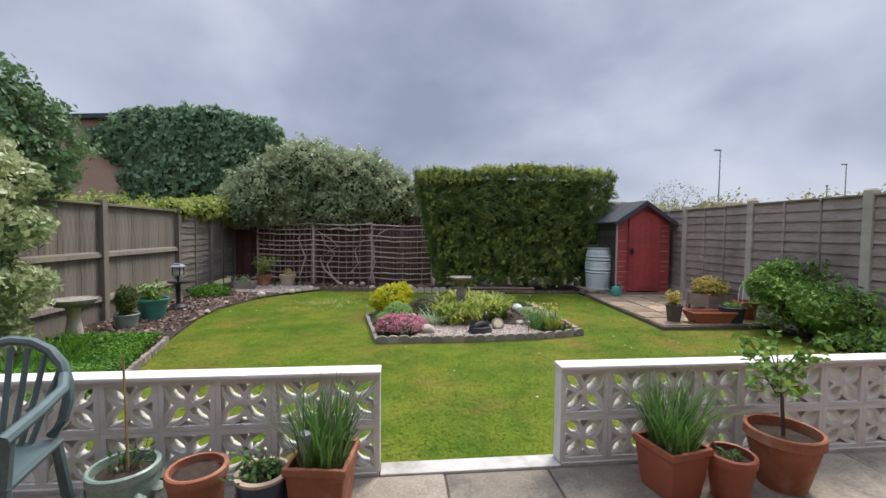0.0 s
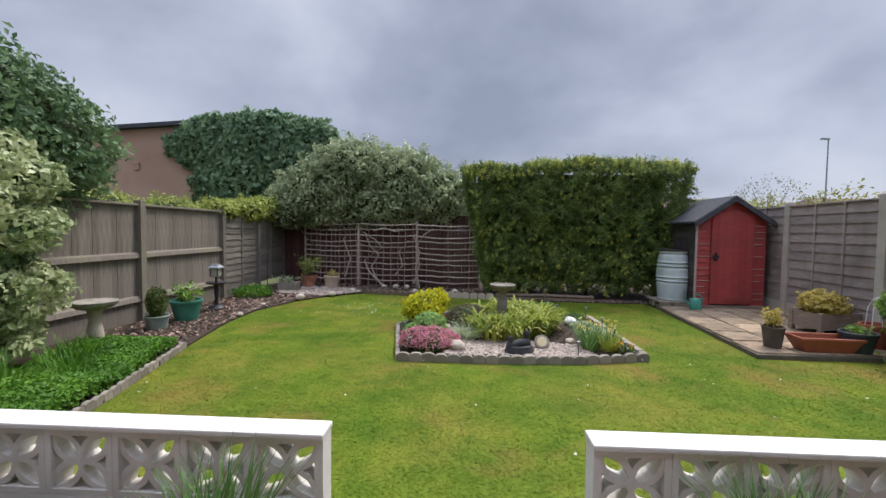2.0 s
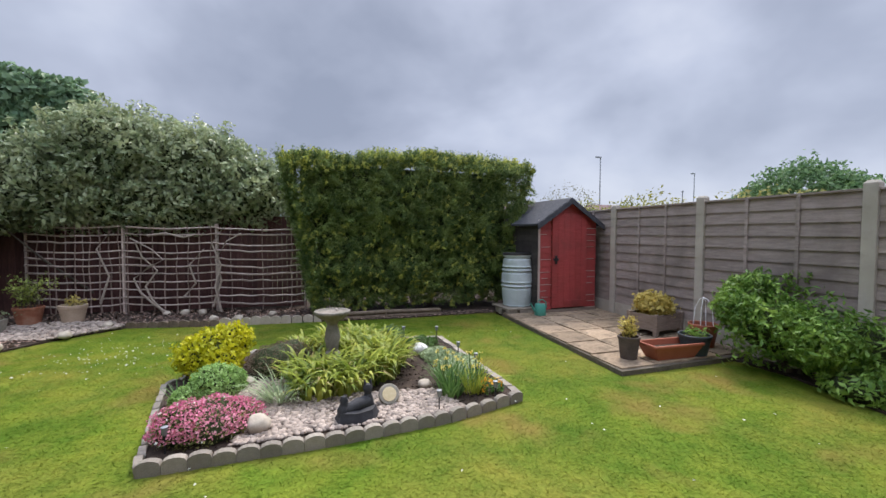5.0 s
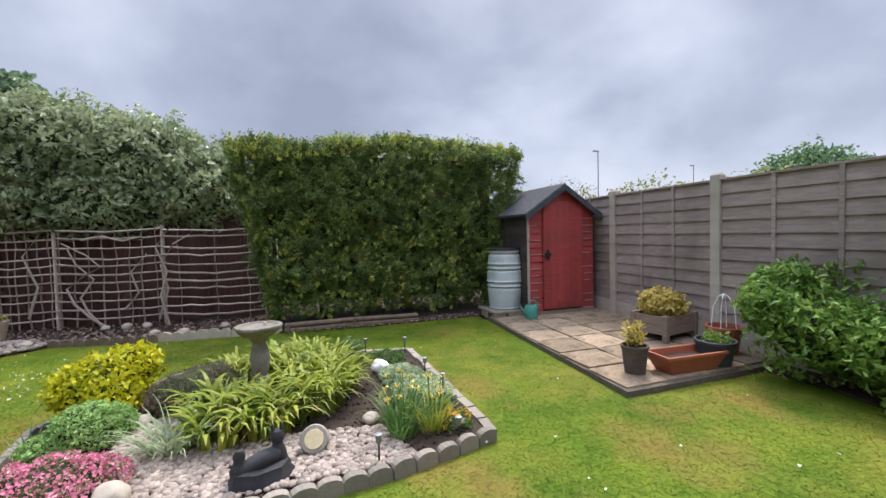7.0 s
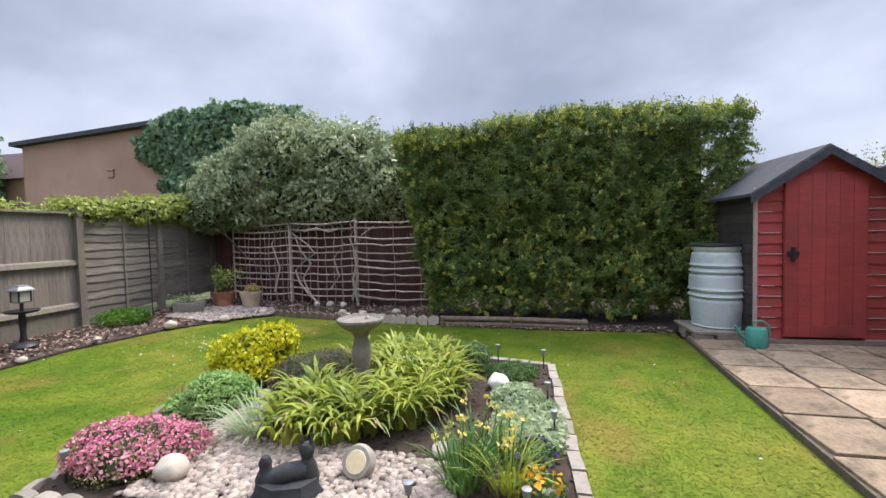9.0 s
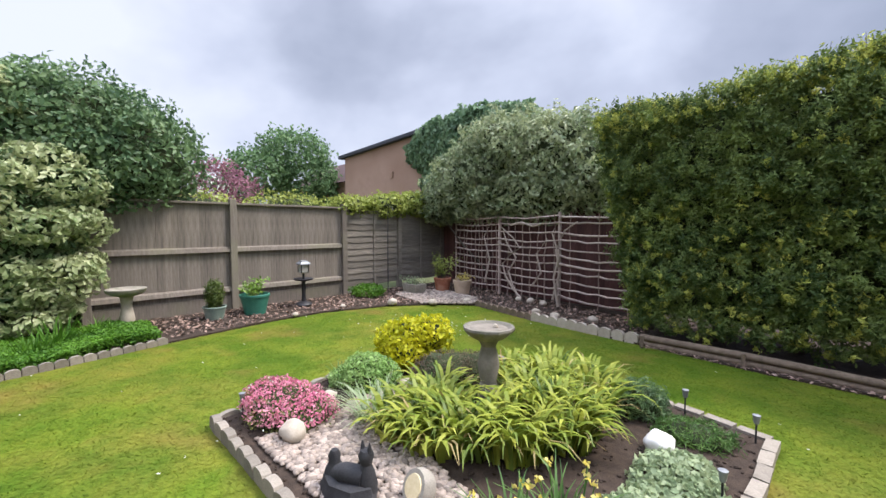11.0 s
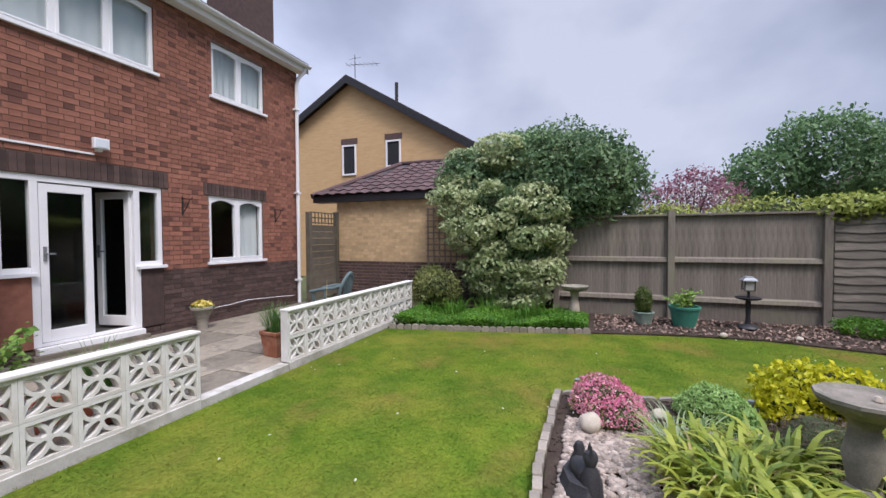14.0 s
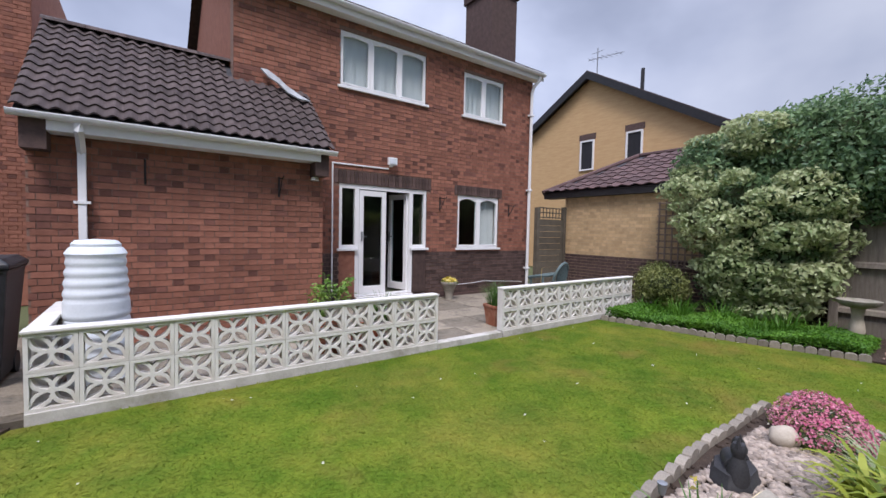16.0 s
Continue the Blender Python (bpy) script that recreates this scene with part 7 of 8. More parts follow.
solid("bark_chips", leaf_mesh("bark_chips", pp, np.tile((0, 0, 1.0), (len(pp), 1)), 0.062, 0.032, BARK, 0.35), None, "mixed brown bark chips on the border", "bark chips", "stuff")
hb = scatter([(1.3, 9.75), (4.4, 9.6), (4.4, 9.95), (1.3, 10.1)], 900)
pp = np.column_stack([hb, np.full(len(hb), -0.02)])
solid("leaf_litter", leaf_mesh("leaf_litter", pp, np.tile((0, 0, 1.0), (len(pp), 1)), 0.05, 0.02, BARK, 0.3), None, "dry litter under the hedge", "leaf litter", "stuff")

# lawn daisies and fallen petals
dz = scatter(LAWN, 520)
dz = np.vstack([dz[:90], np.column_stack([rng.normal(-1.4, 0.45, 130), rng.normal(8.6, 0.4, 130)])])
pp = np.column_stack([dz, np.full(len(dz), LAWN_Z + 0.03)])
solid("lawn_daisies", leaf_mesh("lawn_daisies", pp, np.tile((0, 0, 1.0), (len(pp), 1)), 0.022, 0.02, WHITE_FLOWER, 0.3), None, "scattered small daisies in the lawn", "daisies", "stuff")

# ---- plastic chair ----
ch = thing("garden_chair", (-1.70, 2.0, 0.0), "faded green plastic garden chair with slatted back", "chair")
ch.rotation_euler = (0, 0, radians(14))
part("seat", Shape().square_lathe([(0.22, 0.2, 0.39), (0.235, 0.215, 0.41), (0.235, 0.215, 0.425), (0.2, 0.18, 0.415)]), CHAIR_GREEN, ch, bevel=0.01)
for x in (-0.21, 0.21):
    part("leg", Shape().tube([(x * 1.12, -0.22, 0), (x, -0.19, 0.4), (x * 1.12, -0.2, 0.62)], 0.026, 0.022, 8), CHAIR_GREEN, ch, smooth=True)
    part("leg", Shape().tube([(x * 1.1, 0.26, 0), (x, 0.19, 0.4)], 0.026, 0.024, 8), CHAIR_GREEN, ch, smooth=True)
    part("armrest", Shape().tube([(x * 1.12, -0.24, 0.62), (x * 1.25, -0.05, 0.66), (x * 1.22, 0.15, 0.68), (x * 1.05, 0.25, 0.72)], 0.027, 0.022, 8), CHAIR_GREEN, ch, smooth=True)
arc = [(0.245 * math.cos(a), 0.22 + 0.09 * max(0, math.sin(a)), 0.62 + 0.27 * math.sin(a)) for a in np.linspace(-0.75, math.pi + 0.75, 15)]
part("back_frame", Shape().tube(arc, 0.024, n=8), CHAIR_GREEN, ch, smooth=True)
for i in range(7):
    f = (i - 3) / 3
    part("back_slat", Shape().tube([(0.11 * f, 0.2, 0.42), (0.16 * f, 0.25, 0.62), (0.2 * f, 0.3 - 0.02 * abs(f), 0.86 - 0.1 * f * f)], 0.013, n=6), CHAIR_GREEN, ch, smooth=True)

# ---- house fittings ----
cd = thing("cable_conduit", (1.31, HY, 0.0), "white plastic cable conduit round the door", "conduit")
part("conduit_run", Shape().box(-0.012, 0, 0.1, 0.012, 0.02, 2.555).box(-1.1, 0, 2.531, -0.012, 0.02, 2.555), UPVC, cd)
sl2 = thing("security_light", (0.17, HY, 2.61), "small square white security floodlight", "wall light")
part("bracket", Shape().box(-0.03, 0, -0.03, 0.03, 0.06, 0.03), UPVC, sl2)
part("head", Shape().box(-0.09, 0.05, 0.0, 0.09, 0.11, 0.14), UPVC, sl2, bevel=0.008)
part("lens", Shape().box(-0.07, 0.11, 0.02, 0.07, 0.116, 0.12), BUTT_GREY, sl2)
al = thing("alarm_bell", (1.96, GY + 0.0, 2.08), "small white triangular alarm sounder", "alarm")
part("case", Shape().add([(-0.06, 0, 0), (0.06, 0, 0), (0.0, 0, 0.15), (-0.06, 0.05, 0), (0.06, 0.05, 0), (0.0, 0.05, 0.15)], [(0, 1, 2), (5, 4, 3), (0, 3, 4, 1), (1, 4, 5, 2), (2, 5, 3, 0)]), UPVC, al, bevel=0.004)
for x, y, z in ((2.45, GY, 1.95), (3.95, GY, 2.0), (-3.0, HY, 1.9), (-1.0, HY, 1.95)):
    br = thing("basket_bracket", (x, y, z), "black iron hanging basket bracket", "bracket", "basket brackets")
    part("plate", Shape().box(-0.012, 0, -0.14, 0.012, 0.012, 0.14), BLACK, br)
    part("arm", Shape().tube([(0, 0.01, 0.12), (0, 0.2, 0.1), (0, 0.24, 0.13)], 0.008), BLACK, br)
    part("brace", Shape().tube([(0, 0.01, -0.12), (0, 0.1, -0.02), (0, 0.17, 0.1)], 0.007), BLACK, br)
hs = thing("washing_line", (-3.5, HY, 0.0), "thin pale cord hanging along the dark base", "cord")
part("cord", Shape().tube([(0.0, 0.03, 0.19), (0.6, 0.03, 0.235), (1.25, 0.03, 0.275), (1.6, 0.03, 0.25), (2.0, 0.03, 0.24)], 0.006, n=5), UPVC, hs)
bn = thing("wheelie_bin", (5.15, 1.55, 0.0), "dark wheeled rubbish bin beside the wall", "rubbish bin")
part("body", Shape().square_lathe([(0.21, 0.25, 0.05), (0.28, 0.32, 0.98), (0.3, 0.34, 1.0)]), BLACK, bn, bevel=0.02)
part("lid", Shape().square_lathe([(0.3, 0.35, 1.0), (0.3, 0.35, 1.04), (0.24, 0.3, 1.09)]), BLACK, bn, bevel=0.015)
for x in (-0.2, 0.2):
    part("wheel", Shape().lathe([(0.1, -0.025), (0.1, 0.025)], 18, pose(x, -0.25, 0.1, 0, 90, 0)), BLACK, bn)

# ---- beyond the garden ----
for x, y, h, arm in ((46.0, 55.0, 13.6, 0.9), (75.0, 62.0, 13.5, 0.9), (52, 34, 9.0, 0.8), (60, 52, 8.5, 0.1)):
    lp = thing("street_lamp", (x, y, -0.12), "tall grey street lamp on the road beyond", "street lamp", "street lamps")
    part("column", Shape().tube([(0, 0, 0), (0, 0, h)], 0.11, 0.07, 8), LAMP_METAL, lp, smooth=True)
    part("lantern", Shape().box(-arm, -0.12, h - 0.05, 0.1, 0.12, h + 0.15), LAMP_METAL, lp)
shrub("far_hedge", (8.2, 8.5, 0), [(0.0, -6, 1.4, 0.8, 1.6, 0.72), (0, -3.6, 1.4, 0.8, 1.6, 0.78), (0, -1.2, 1.45, 0.8, 1.6, 0.8), (0, 1.2, 1.5, 0.8, 1.6, 0.85), (0, 3.5, 1.5, 0.8, 1.6, 0.9), (0, 5.6, 1.5, 0.8, 1.5, 0.95)], 15000, 0.09, 0.045,
      leafy("golden_hedge_leaf", (0.20, 0.22, 0.06), (0.42, 0.40, 0.14)), "golden-green hedge beyond the lap fence", "hedge", stems=4, zmin=0.3)


def tree(name, at, h, crown, count, leaf, material, label, trunk=0.18, zmin=1.0):
    root = thing(name, at, label, "tree")
    part("trunk", Shape().tube([(0, 0, 0), (0.05, 0.03, h * 0.3), (0.0, 0, h * 0.6)], trunk, trunk * 0.45, 9), TWIG, root, smooth=True)
    for i in range(7):
        a = i * 2.4
        cx, cy, cz, rx, ry, rz = crown[i % len(crown)]
        part("limb", Shape().tube([(0, 0, h * (0.25 + 0.04 * i)), (cx * 0.5 + 0.3 * rx * math.cos(a), cy * 0.5 + 0.3 * ry * math.sin(a), cz * 0.8), (cx + 0.6 * rx * math.cos(a), cy + 0.6 * ry * math.sin(a), cz + rz * 0.4)], trunk * 0.4, trunk * 0.1, 6), TWIG, root)
    pp, nn = lump_points(crown, count, 0.45, zmin)
    part("crown", leaf_mesh("crown", pp, nn, leaf, leaf * 0.6, material, 0.9, 0.3), None, root, kind="stuff")
    return root


tree("plum_tree", (-11.3, 8.7, -0.1), 3.6, [(0, 0, 2.9, 0.9, 0.9, 0.75), (0.2, -0.8, 2.6, 0.8, 0.8, 0.6), (-0.2, 0.8, 2.7, 0.8, 0.8, 0.6), (0, 0.2, 3.1, 0.6, 0.7, 0.6)], 5000, 0.11, PURPLE_LEAF, "plum tree in dusky pink blossom", 0.1)
tree("green_tree", (-22, 15.8, -0.1), 7, [(0, -1.6, 4.6, 1.8, 2.0, 1.6), (0, 1.4, 4.6, 1.8, 2.1, 1.6), (0, 0.6, 6.0, 1.8, 2.4, 1.6), (0, -2.6, 3.8, 1.3, 1.2, 1.1), (0, 2.6, 3.8, 1.3, 1.2, 1.1)], 20000, 0.24, GRASS_FAR, "rounded green garden tree in new leaf", 0.22)
tree("blossom_tree", (-20, 10.5, -0.1), 4.5, [(0, 0, 3.2, 1.2, 1.6, 1.1)], 1500, 0.15, WHITE_FLOWER, "small pale blossom tree behind the fence", 0.1)
tree("distant_tree", (34, 21, -0.1), 8, [(0, 0, 4.6, 2.5, 3.0, 2.2), (0, -2.6, 4.0, 2, 2, 1.6), (0, 2.6, 3.8, 2, 2, 1.6)], 15000, 0.3, GRASS_FAR, "broad green tree beyond the road", 0.3)
tree("pale_tree", (21.3, 30, -0.1), 6.0, [(0, 0, 4.2, 2.2, 2.0, 1.5), (1.2, 0, 3.6, 1.6, 1.4, 1.2), (-1.2, 0, 3.6, 1.6, 1.4, 1.2)], 1500, 0.15, PALE_BUSH, "thin pale tree just coming into leaf", 0.12)
for x, y, w, d, eh, rh in ((22, 42, 12, 7, 3.2, 4.9), (45, 48, 16, 8, 4.0, 5.6), (50, 24, 12, 8, 3.0, 4.9), (-24, 22, 9, 6, 4.4, 6.4)):
    hs = thing("distant_house", (x, y, -0.1), "brown-roofed brick house in the distance", "house", "distant houses")
    part("wall", Shape().box(-w / 2, -d / 2, 0, w / 2, d / 2, eh), RENDER_WALL, hs)
    part("roof", Shape().add([(-w / 2 - .3, -d / 2 - .3, eh), (w / 2 + .3, -d / 2 - .3, eh), (w / 2 + .3, d / 2 + .3, eh), (-w / 2 - .3, d / 2 + .3, eh), (-w / 2 + 1.2, 0, rh), (w / 2 - 1.2, 0, rh)],
                             [(0, 1, 5, 4), (2, 3, 4, 5), (1, 2, 5), (3, 0, 4), (3, 2, 1, 0)]), PLUM_TILE, hs)
    for i in range(3):
        wn = part("window", Shape().box(-0.5, -0.03, 0, 0.5, 0.02, 1.1), UPVC, hs, at=(-w / 3 + i * w / 3, -d / 2 - 0.02, 1.2))
        part("pane", Shape().box(-0.44, -0.04, 0.06, 0.44, -0.031, 1.04), BLACK, wn)
ae = thing("tv_aerial", (NHX - 0.4, -3.0, 7.5), "thin metal roof aerial on the gable", "aerial")
part("mast", Shape().tube([(0, 0, 0), (0, 0, 1.1)], 0.02, n=6), LAMP_METAL, ae)
part("boom", Shape().tube([(0, -0.4, 0.75), (0, 1.1, 0.6)], 0.012, n=5), LAMP_METAL, ae)
for i in range(7):
    part("rod", Shape().tube([(-0.2, -0.3 + i * 0.2, 0.74 - i * 0.02), (0.2, -0.3 + i * 0.2, 0.74 - i * 0.02)], 0.008, n=4), LAMP_METAL, ae)
part("loop", Shape().tube([(0, -0.25, 0.95), (0, 0.25, 0.95)], 0.01, n=4), LAMP_METAL, ae)
fl = thing("roof_flue", (NHX - 1.2, -1.6, 6.5), "thin dark flue pipe on the roof", "flue")
part("pipe", Shape().tube([(0, 0, 0), (0, 0, 1.1)], 0.07, n=8), BLACK, fl)
tl = thing("wall_trellis", (NX + 0.02, 2.3, 0.72), "brown square wooden trellis on the garage wall", "trellis")
for i in range(10):
    part("slat", Shape().box(0, 0.02 + i * 0.135, 0, 0.014, 0.05 + i * 0.135, 1.38), PLANTER_WOOD, tl)
for i in range(11):
    part("slat", Shape().box(0.014, 0, 0.01 + i * 0.132, 0.028, 1.3, 0.04 + i * 0.132), PLANTER_WOOD, tl)

# ---- bricks and tiles ----


def box_mesh(name, lx, ly, lz, material):
    return Shape().box(-lx / 2, -ly / 2, -lz / 2, lx / 2, ly / 2, lz / 2).mesh(name, material)


def brick_face(parent, x0, x1, z0, z1, y, holes, material, single, axis="x", base=None, base_z=0.0, length=0.215, height=0.065, gap=0.011, burnt=None):
    """Proud bricks on a wall along x (or y), the ones in the stretch `single` (x from, to, z from, to) as parts, the rest joined."""
    rest, rest_base, rest_burnt, lib, count = Shape(), Shape(), Shape(), {}, 0
    row, z = 0, z0
    while z < z1 - 0.02:
        zt = min(z + height, z1)
        x, k = x0 - 0.2825 * (row % 2), row % 2
        while x < x1:
            size = length if k % 2 == 0 else length / 2 - gap / 2      # stretcher, then header
            header = k % 2 == 1
            k += 1
            a, b = max(x, x0), min(x + size, x1)
            x += size + gap
            if b - a < 0.02:
                continue
            pieces = [(a, b)]
            for h in holes:
                if h[2] < zt and z < h[3]:
                    pieces = [q for p in pieces for q in ((p[0], min(p[1], h[0])), (max(p[0], h[1]), p[1])) if q[1] - q[0] > 0.02]
            for a2, b2 in pieces:
                if b2 - a2 < 0.02:
                    continue
                is_base = base is not None and (z + zt) / 2 < base_z
                is_burnt = burnt is not None and not is_base and rng.random() < (0.42 if header else 0.07)
                m = base if is_base else burnt if is_burnt else material
                d = 0.012 + rng.uniform(-0.0015, 0.0015)
                c = ((a2 + b2) / 2, (z + zt) / 2)
                if single and single[0] < c[0] < single[1] and single[2] < c[1] < single[3] and count < 300 and axis == "x":
                    key = (round(b2 - a2, 2), round(zt - z, 3), is_base, is_burnt)
                    if key not in lib:
                        lib[key] = box_mesh("brick", b2 - a2, 0.02, zt - z, m)
                    part("brick", lib[key], None, parent, at=(c[0], y - 0.01 + d - 0.008, c[1]))
                    count += 1
                else:
                    s = rest_base if is_base else rest_burnt if is_burnt else rest
                    y0, y1 = y - 0.02, y + d - 0.008
                    if axis == "x":
                        s.add([(a2, y1, z), (b2, y1, z), (b2, y1, zt), (a2, y1, zt), (a2, y0, z), (b2, y0, z), (b2, y0, zt), (a2, y0, zt)],
                              [(1, 0, 3, 2), (0, 1, 5, 4), (1, 2, 6, 5), (2, 3, 7, 6), (3, 0, 4, 7)])
                    else:
                        s.add([(y1, a2, z), (y1, b2, z), (y1, b2, zt), (y1, a2, zt), (y0, a2, z), (y0, b2, z), (y0, b2, zt), (y0, a2, zt)],
                              [(0, 1, 2, 3), (4, 5, 1, 0), (5, 6, 2, 1), (6, 7, 3, 2), (7, 4, 0, 3)])
        z += height + 0.010
        row += 1
    part("brickwork", rest, material, parent, kind="stuff")
    if rest_burnt.v:
        part("burnt_brickwork", rest_burnt, burnt, parent, "dark burnt bricks", kind="stuff")
    if rest_base.v:
        part("base_brickwork", rest_base, base, parent, "dark brown brick base", kind="stuff")


lint = [(-0.78, 1.28, 2.20, 2.44), (-2.78, -1.38, 2.17, 2.38), ]
brick_face(wall_house, HOUSE_X0, HOUSE_X1, -0.02, EAVE, HY - 0.004, list(OPEN.values()) + lint, BRICK, (-0.6, 1.85, 2.2, 3.9), base=DARK_BRICK, base_z=0.93, burnt=BURNT_BRICK)
for xa, xb, za, zb in lint:
    n = round((xb - xa) / 0.076)
    me = box_mesh("soldier_brick", 0.066, 0.03, zb - za - 0.012, DARK_BRICK)
    for i in range(n):
        part("soldier_brick", me, None, wall_house, at=(xa + (i + 0.5) * (xb - xa) / n, HY - 0.012, (za + zb) / 2))
brick_face(wall_garage, GX0, GX1, -0.02, GEAVE, GY - 0.004, [], BRICK, (2.0, 4.2, 0.65, 2.05), burnt=BURNT_BRICK)
brick_face(thing("wall_neighbour_garage_bricks", (0, 0, 0), "pale yellow garage brickwork with dark base", "brickwork", kind="structure"), -0.08, 6.0, -0.02, 2.34, NX - 0.004, [], YELLOW_BRICK, None, axis="y", base=DARK_BRICK, base_z=0.9)

wsh = thing("wall_side_house_bricks", (0, 0, 0), "dull red brickwork of the house next door", "brickwork", kind="structure")
brick_face(wsh, 5.56, 7.6, 0.5, 6.58, -3.594, [], BRICK, None, burnt=BURNT_BRICK)

# rolled roof tiles


def tile_mesh(name, w, l, material, roll=0.046, rolls=1):
    s = Shape()
    n = 10 * rolls
    top = [(w * (i / n - 0.5), roll * 0.5 * (1 + math.sin(2 * math.pi * rolls * i / n - 0.6))) for i in range(n + 1)]
    vs, fs = [], []
    for y, dz in ((0.0, 0.026), (l, 0.0)):
        vs += [(x, y, z + dz) for x, z in top]
        vs += [(x, y, z + dz - 0.018) for x, z in top]
    k = n + 1
    for i in range(n):
        fs += [(i, i + 1, 2 * k + i + 1, 2 * k + i), (k + i + 1, k + i, 3 * k + i, 3 * k + i + 1), (i + 1, i, k + i, k + i + 1)]
    s.add(vs, fs)
    return s.mesh(name, material, smooth=True)


groof = thing("roof_garage", (0, 1.0, 2.47), "brown rolled-tile pitched roof over the extension", "roof", kind="structure")
PIT = 41.0
TILE = tile_mesh("roof_tile", 0.30, 0.23, ROOF_TILE, 0.036, 2)
GAUGE = 0.183
cols, rows = 11, 12
for r in range(rows):
    for c in range(cols):
        y, z = -r * GAUGE * math.cos(radians(PIT)), 0.03 + r * GAUGE * math.sin(radians(PIT))
        x = 1.78 + 0.145 + c * 0.293
        if x < HOUSE_X1 + 0.05 and y + 1.0 < HY + 0.12:
            continue
        part("roof_tile", TILE, None, groof, at=pose(x, y, z + rng.uniform(-0.003, 0.003), PIT, 0, 180) @ pose(0, 0, 0, 0, 0, rng.normal(0, 0.4)) @ Matrix.Diagonal((1, 1, 1, 1)))
yr = -rows * GAUGE * math.cos(radians(PIT))
zr = rows * GAUGE * math.sin(radians(PIT))
part("deck", Shape().add([(1.82, 0.0, -0.05), (4.98, 0.0, -0.05), (4.98, yr, zr - 0.05), (1.82, yr, zr - 0.05), (1.82, 0, 0.0), (4.98, 0, 0.0), (4.98, yr, zr), (1.82, yr, zr)],
                         [(0, 3, 2, 1), (4, 5, 6, 7), (0, 1, 5, 4), (1, 2, 6, 5), (2, 3, 7, 6), (3, 0, 4, 7)]), FELT, groof)
part("rear_slope", Shape().add([(HOUSE_X1 + 0.02, yr, zr), (4.98, yr, zr), (4.98, yr - 1.9, 0.0), (HOUSE_X1 + 0.02, yr - 1.9, 0.0)], [(0, 1, 2, 3)]), ROOF_TILE, groof)
for i in range(5):
    part("ridge_tile", Shape().add([(x, 0.11 * math.sin(a), 0.09 * math.cos(a)) for x in (0, 0.44) for a in np.linspace(-1.4, 1.4, 7)], [(k, k + 1, 8 + k, 7 + k) for k in range(6)]), ROOF_TILE, groof, smooth=True,
         at=(HOUSE_X1 + i * 0.425, yr, zr + 0.02))
part("fascia", Shape().box(1.95, -0.07, -0.15, 4.75, -0.045, -0.03), UPVC, groof, bevel=0.004)
part("soffit", Shape().box(1.95, -0.3, -0.15, 4.75, -0.07, -0.135), UPVC, groof)
gp = [(-0.045 + 0.055 + 0.055 * math.cos(a), 0.0 - 0.055 * math.sin(a)) for a in np.linspace(0, math.pi, 8)]
gp += [(y * 0.92 + 0.001, z * 0.92 + 0.004) for y, z in gp[::-1]]
part("gutter", Shape().add([(1.74, y, z) for y, z in gp] + [(5.02, y, z) for y, z in gp], [(i, (i + 1) % 16, 16 + (i + 1) % 16, 16 + i) for i in range(16)] + [tuple(range(8)), tuple(range(16, 24))]), UPVC, groof, smooth=True)
part("corbel", Shape().box(1.83, -0.3, -0.34, 2.02, -0.06, -0.04), DARK_BRICK, groof)
part("corbel", Shape().box(4.75, -0.3, -0.34, 4.95, -0.06, -0.04), DARK_BRICK, groof)
lead = [(2.44, -0.26, 3.84), (2.30, -0.17, 3.70), (2.20, -0.09, 3.60), (2.06, 0.02, 3.46), (1.92, 0.12, 3.37)]
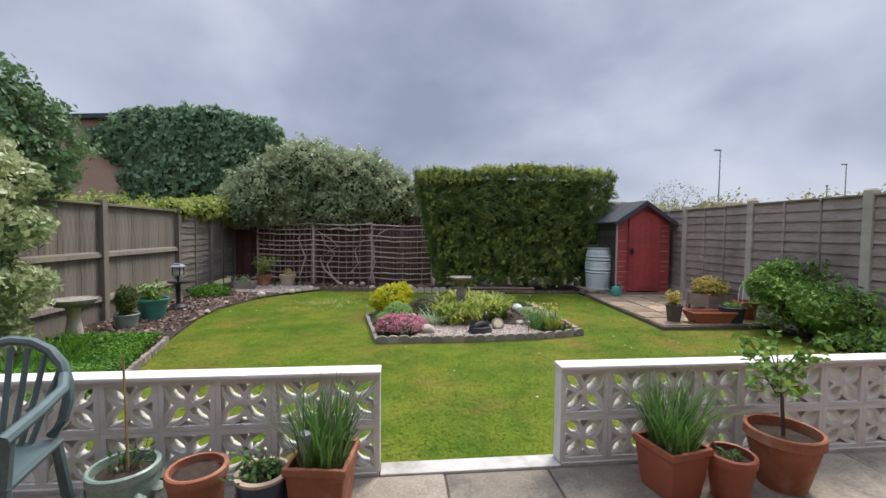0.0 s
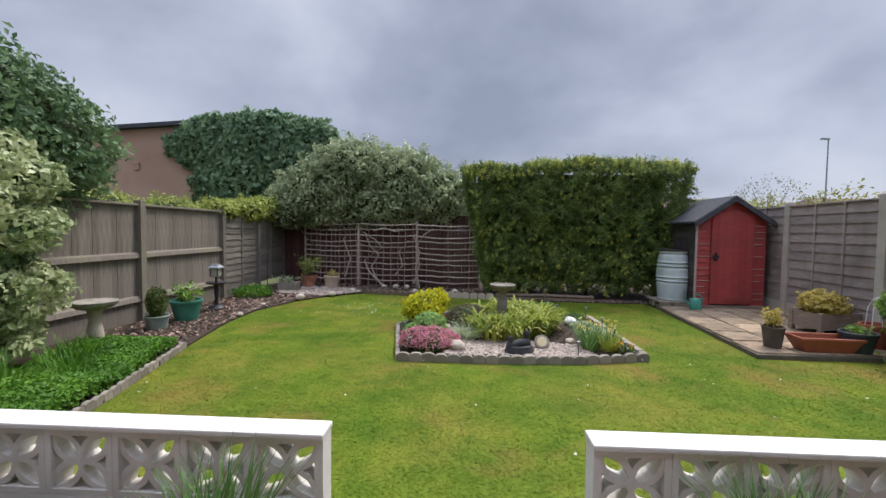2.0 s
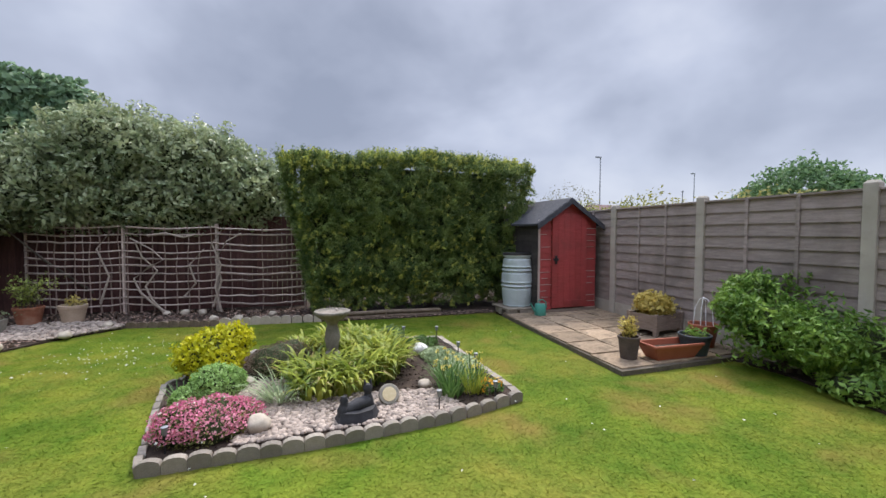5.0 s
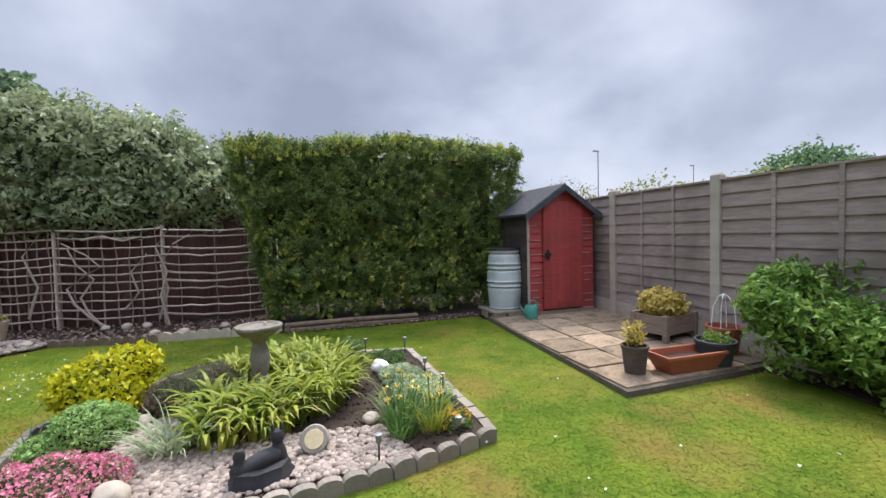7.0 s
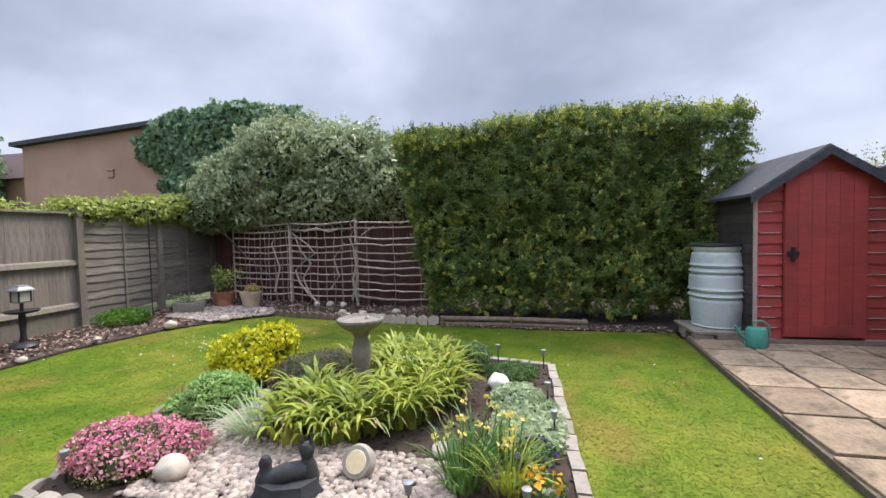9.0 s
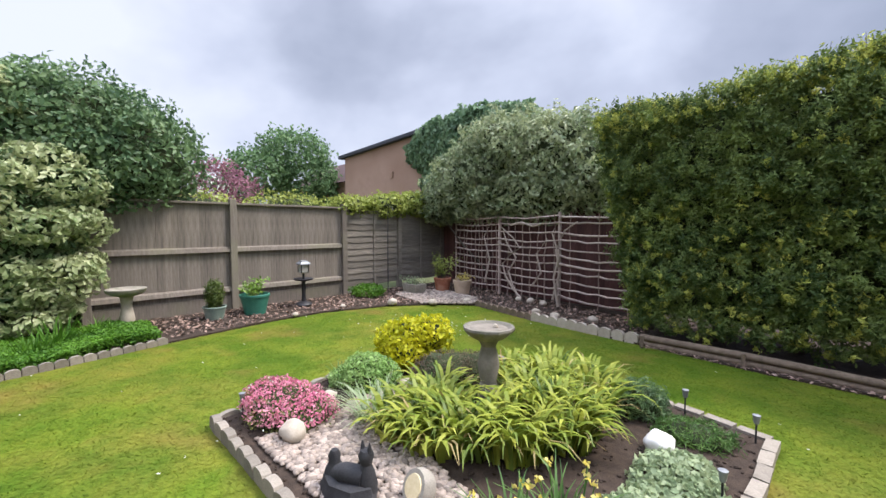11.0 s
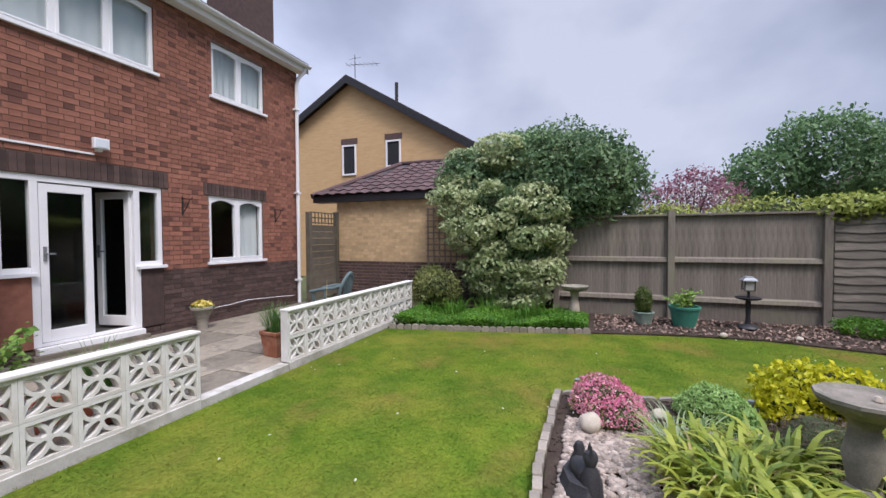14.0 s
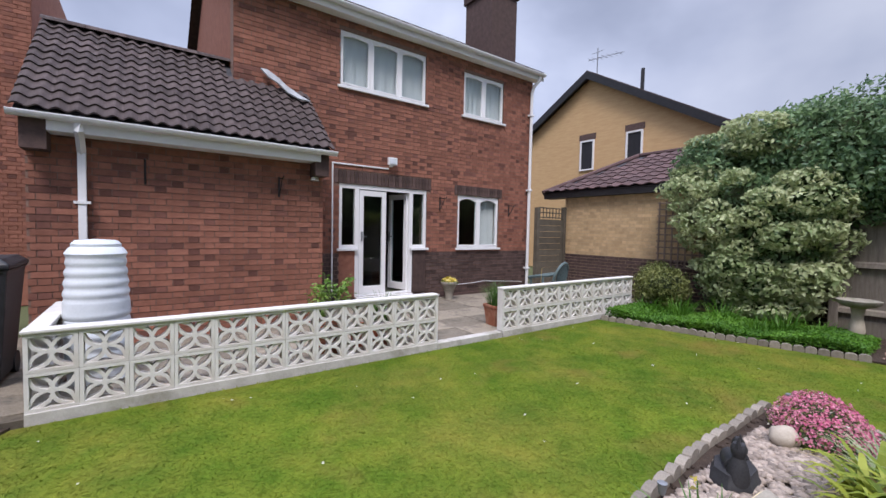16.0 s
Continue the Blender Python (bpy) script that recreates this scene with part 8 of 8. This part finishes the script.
for k, (p, q) in enumerate(zip(lead, lead[1:])):
    w0, w1 = 0.05 + 0.035 * (k % 2), 0.09 - 0.04 * (k % 2) + 0.03 * (k > 2)
    part("flashing", Shape().add([(p[0] - w0, p[1], p[2] - 1.47), (p[0] + w0, p[1], p[2] - 1.47), (q[0] + w1, q[1], q[2] - 1.47), (q[0] - w1, q[1], q[2] - 1.47),
                                  (p[0] - w0, p[1] + 0.012, p[2] - 1.455), (p[0] + w0, p[1] + 0.012, p[2] - 1.455), (q[0] + w1, q[1] + 0.012, q[2] - 1.455), (q[0] - w1, q[1] + 0.012, q[2] - 1.455)],
                                 [(0, 3, 2, 1), (4, 5, 6, 7), (0, 1, 5, 4), (1, 2, 6, 5), (2, 3, 7, 6), (3, 0, 4, 7)]), LEAD, groof, "dull lead flashing", at=pose(0, -1.0, -1.0))
gd = thing("garage_downpipe", (4.5, GY, 0.0), "square white downpipe on the extension wall", "downpipe")
part("pipe", Shape().box(-0.035, 0.03, 0.05, 0.035, 0.1, 2.15), UPVC, gd, bevel=0.004)
part("offset", Shape().tube([(0, 0.065, 2.14), (0, 0.2, 2.28), (0, 0.3, 2.34), (0, 0.3, 2.44)], 0.04, n=4), UPVC, gd)
part("clip", Shape().box(-0.07, 0.0, 1.6, 0.07, 0.11, 1.63), UPVC, gd)

NT = tile_mesh("roof_tile", 0.30, 0.36, PLUM_TILE, 0.034)
for r in range(9):
    for c in range(22):
        if c * 0.3 < 0.16 * r:
            continue
        part("roof_tile", NT, None, nroof, at=pose(0.16 - r * 0.29 * math.cos(radians(24)), -0.35 + 0.15 + c * 0.3, 0.06 + r * 0.29 * math.sin(radians(24)), 24, 0, 90))
part("deck", Shape().add([(0.12, -0.4, 0.04), (0.12, 6.4, 0.04), (-2.4, 6.4, 1.17), (-2.4, 0.8, 1.17)], [(0, 1, 2, 3)]), FELT, nroof)
part("hip_slope", Shape().add([(0.12, -0.4, 0.05), (-2.4, 0.8, 1.19), (-4.9, -0.4, 0.05)], [(0, 1, 2)]), PLUM_TILE, nroof)
part("rear_slope", Shape().add([(-2.4, 0.8, 1.17), (-2.4, 6.4, 1.17), (-4.9, 6.4, 0.04), (-4.9, -0.4, 0.04)], [(0, 1, 2, 3)]), PLUM_TILE, nroof)
part("hip_tiles", Shape().tube([(0.14, -0.42, 0.06), (-2.4, 0.8, 1.2)], 0.07, n=8).tube([(-2.4, 0.8, 1.2), (-2.4, 6.4, 1.2)], 0.07, n=8), PLUM_TILE, nroof)
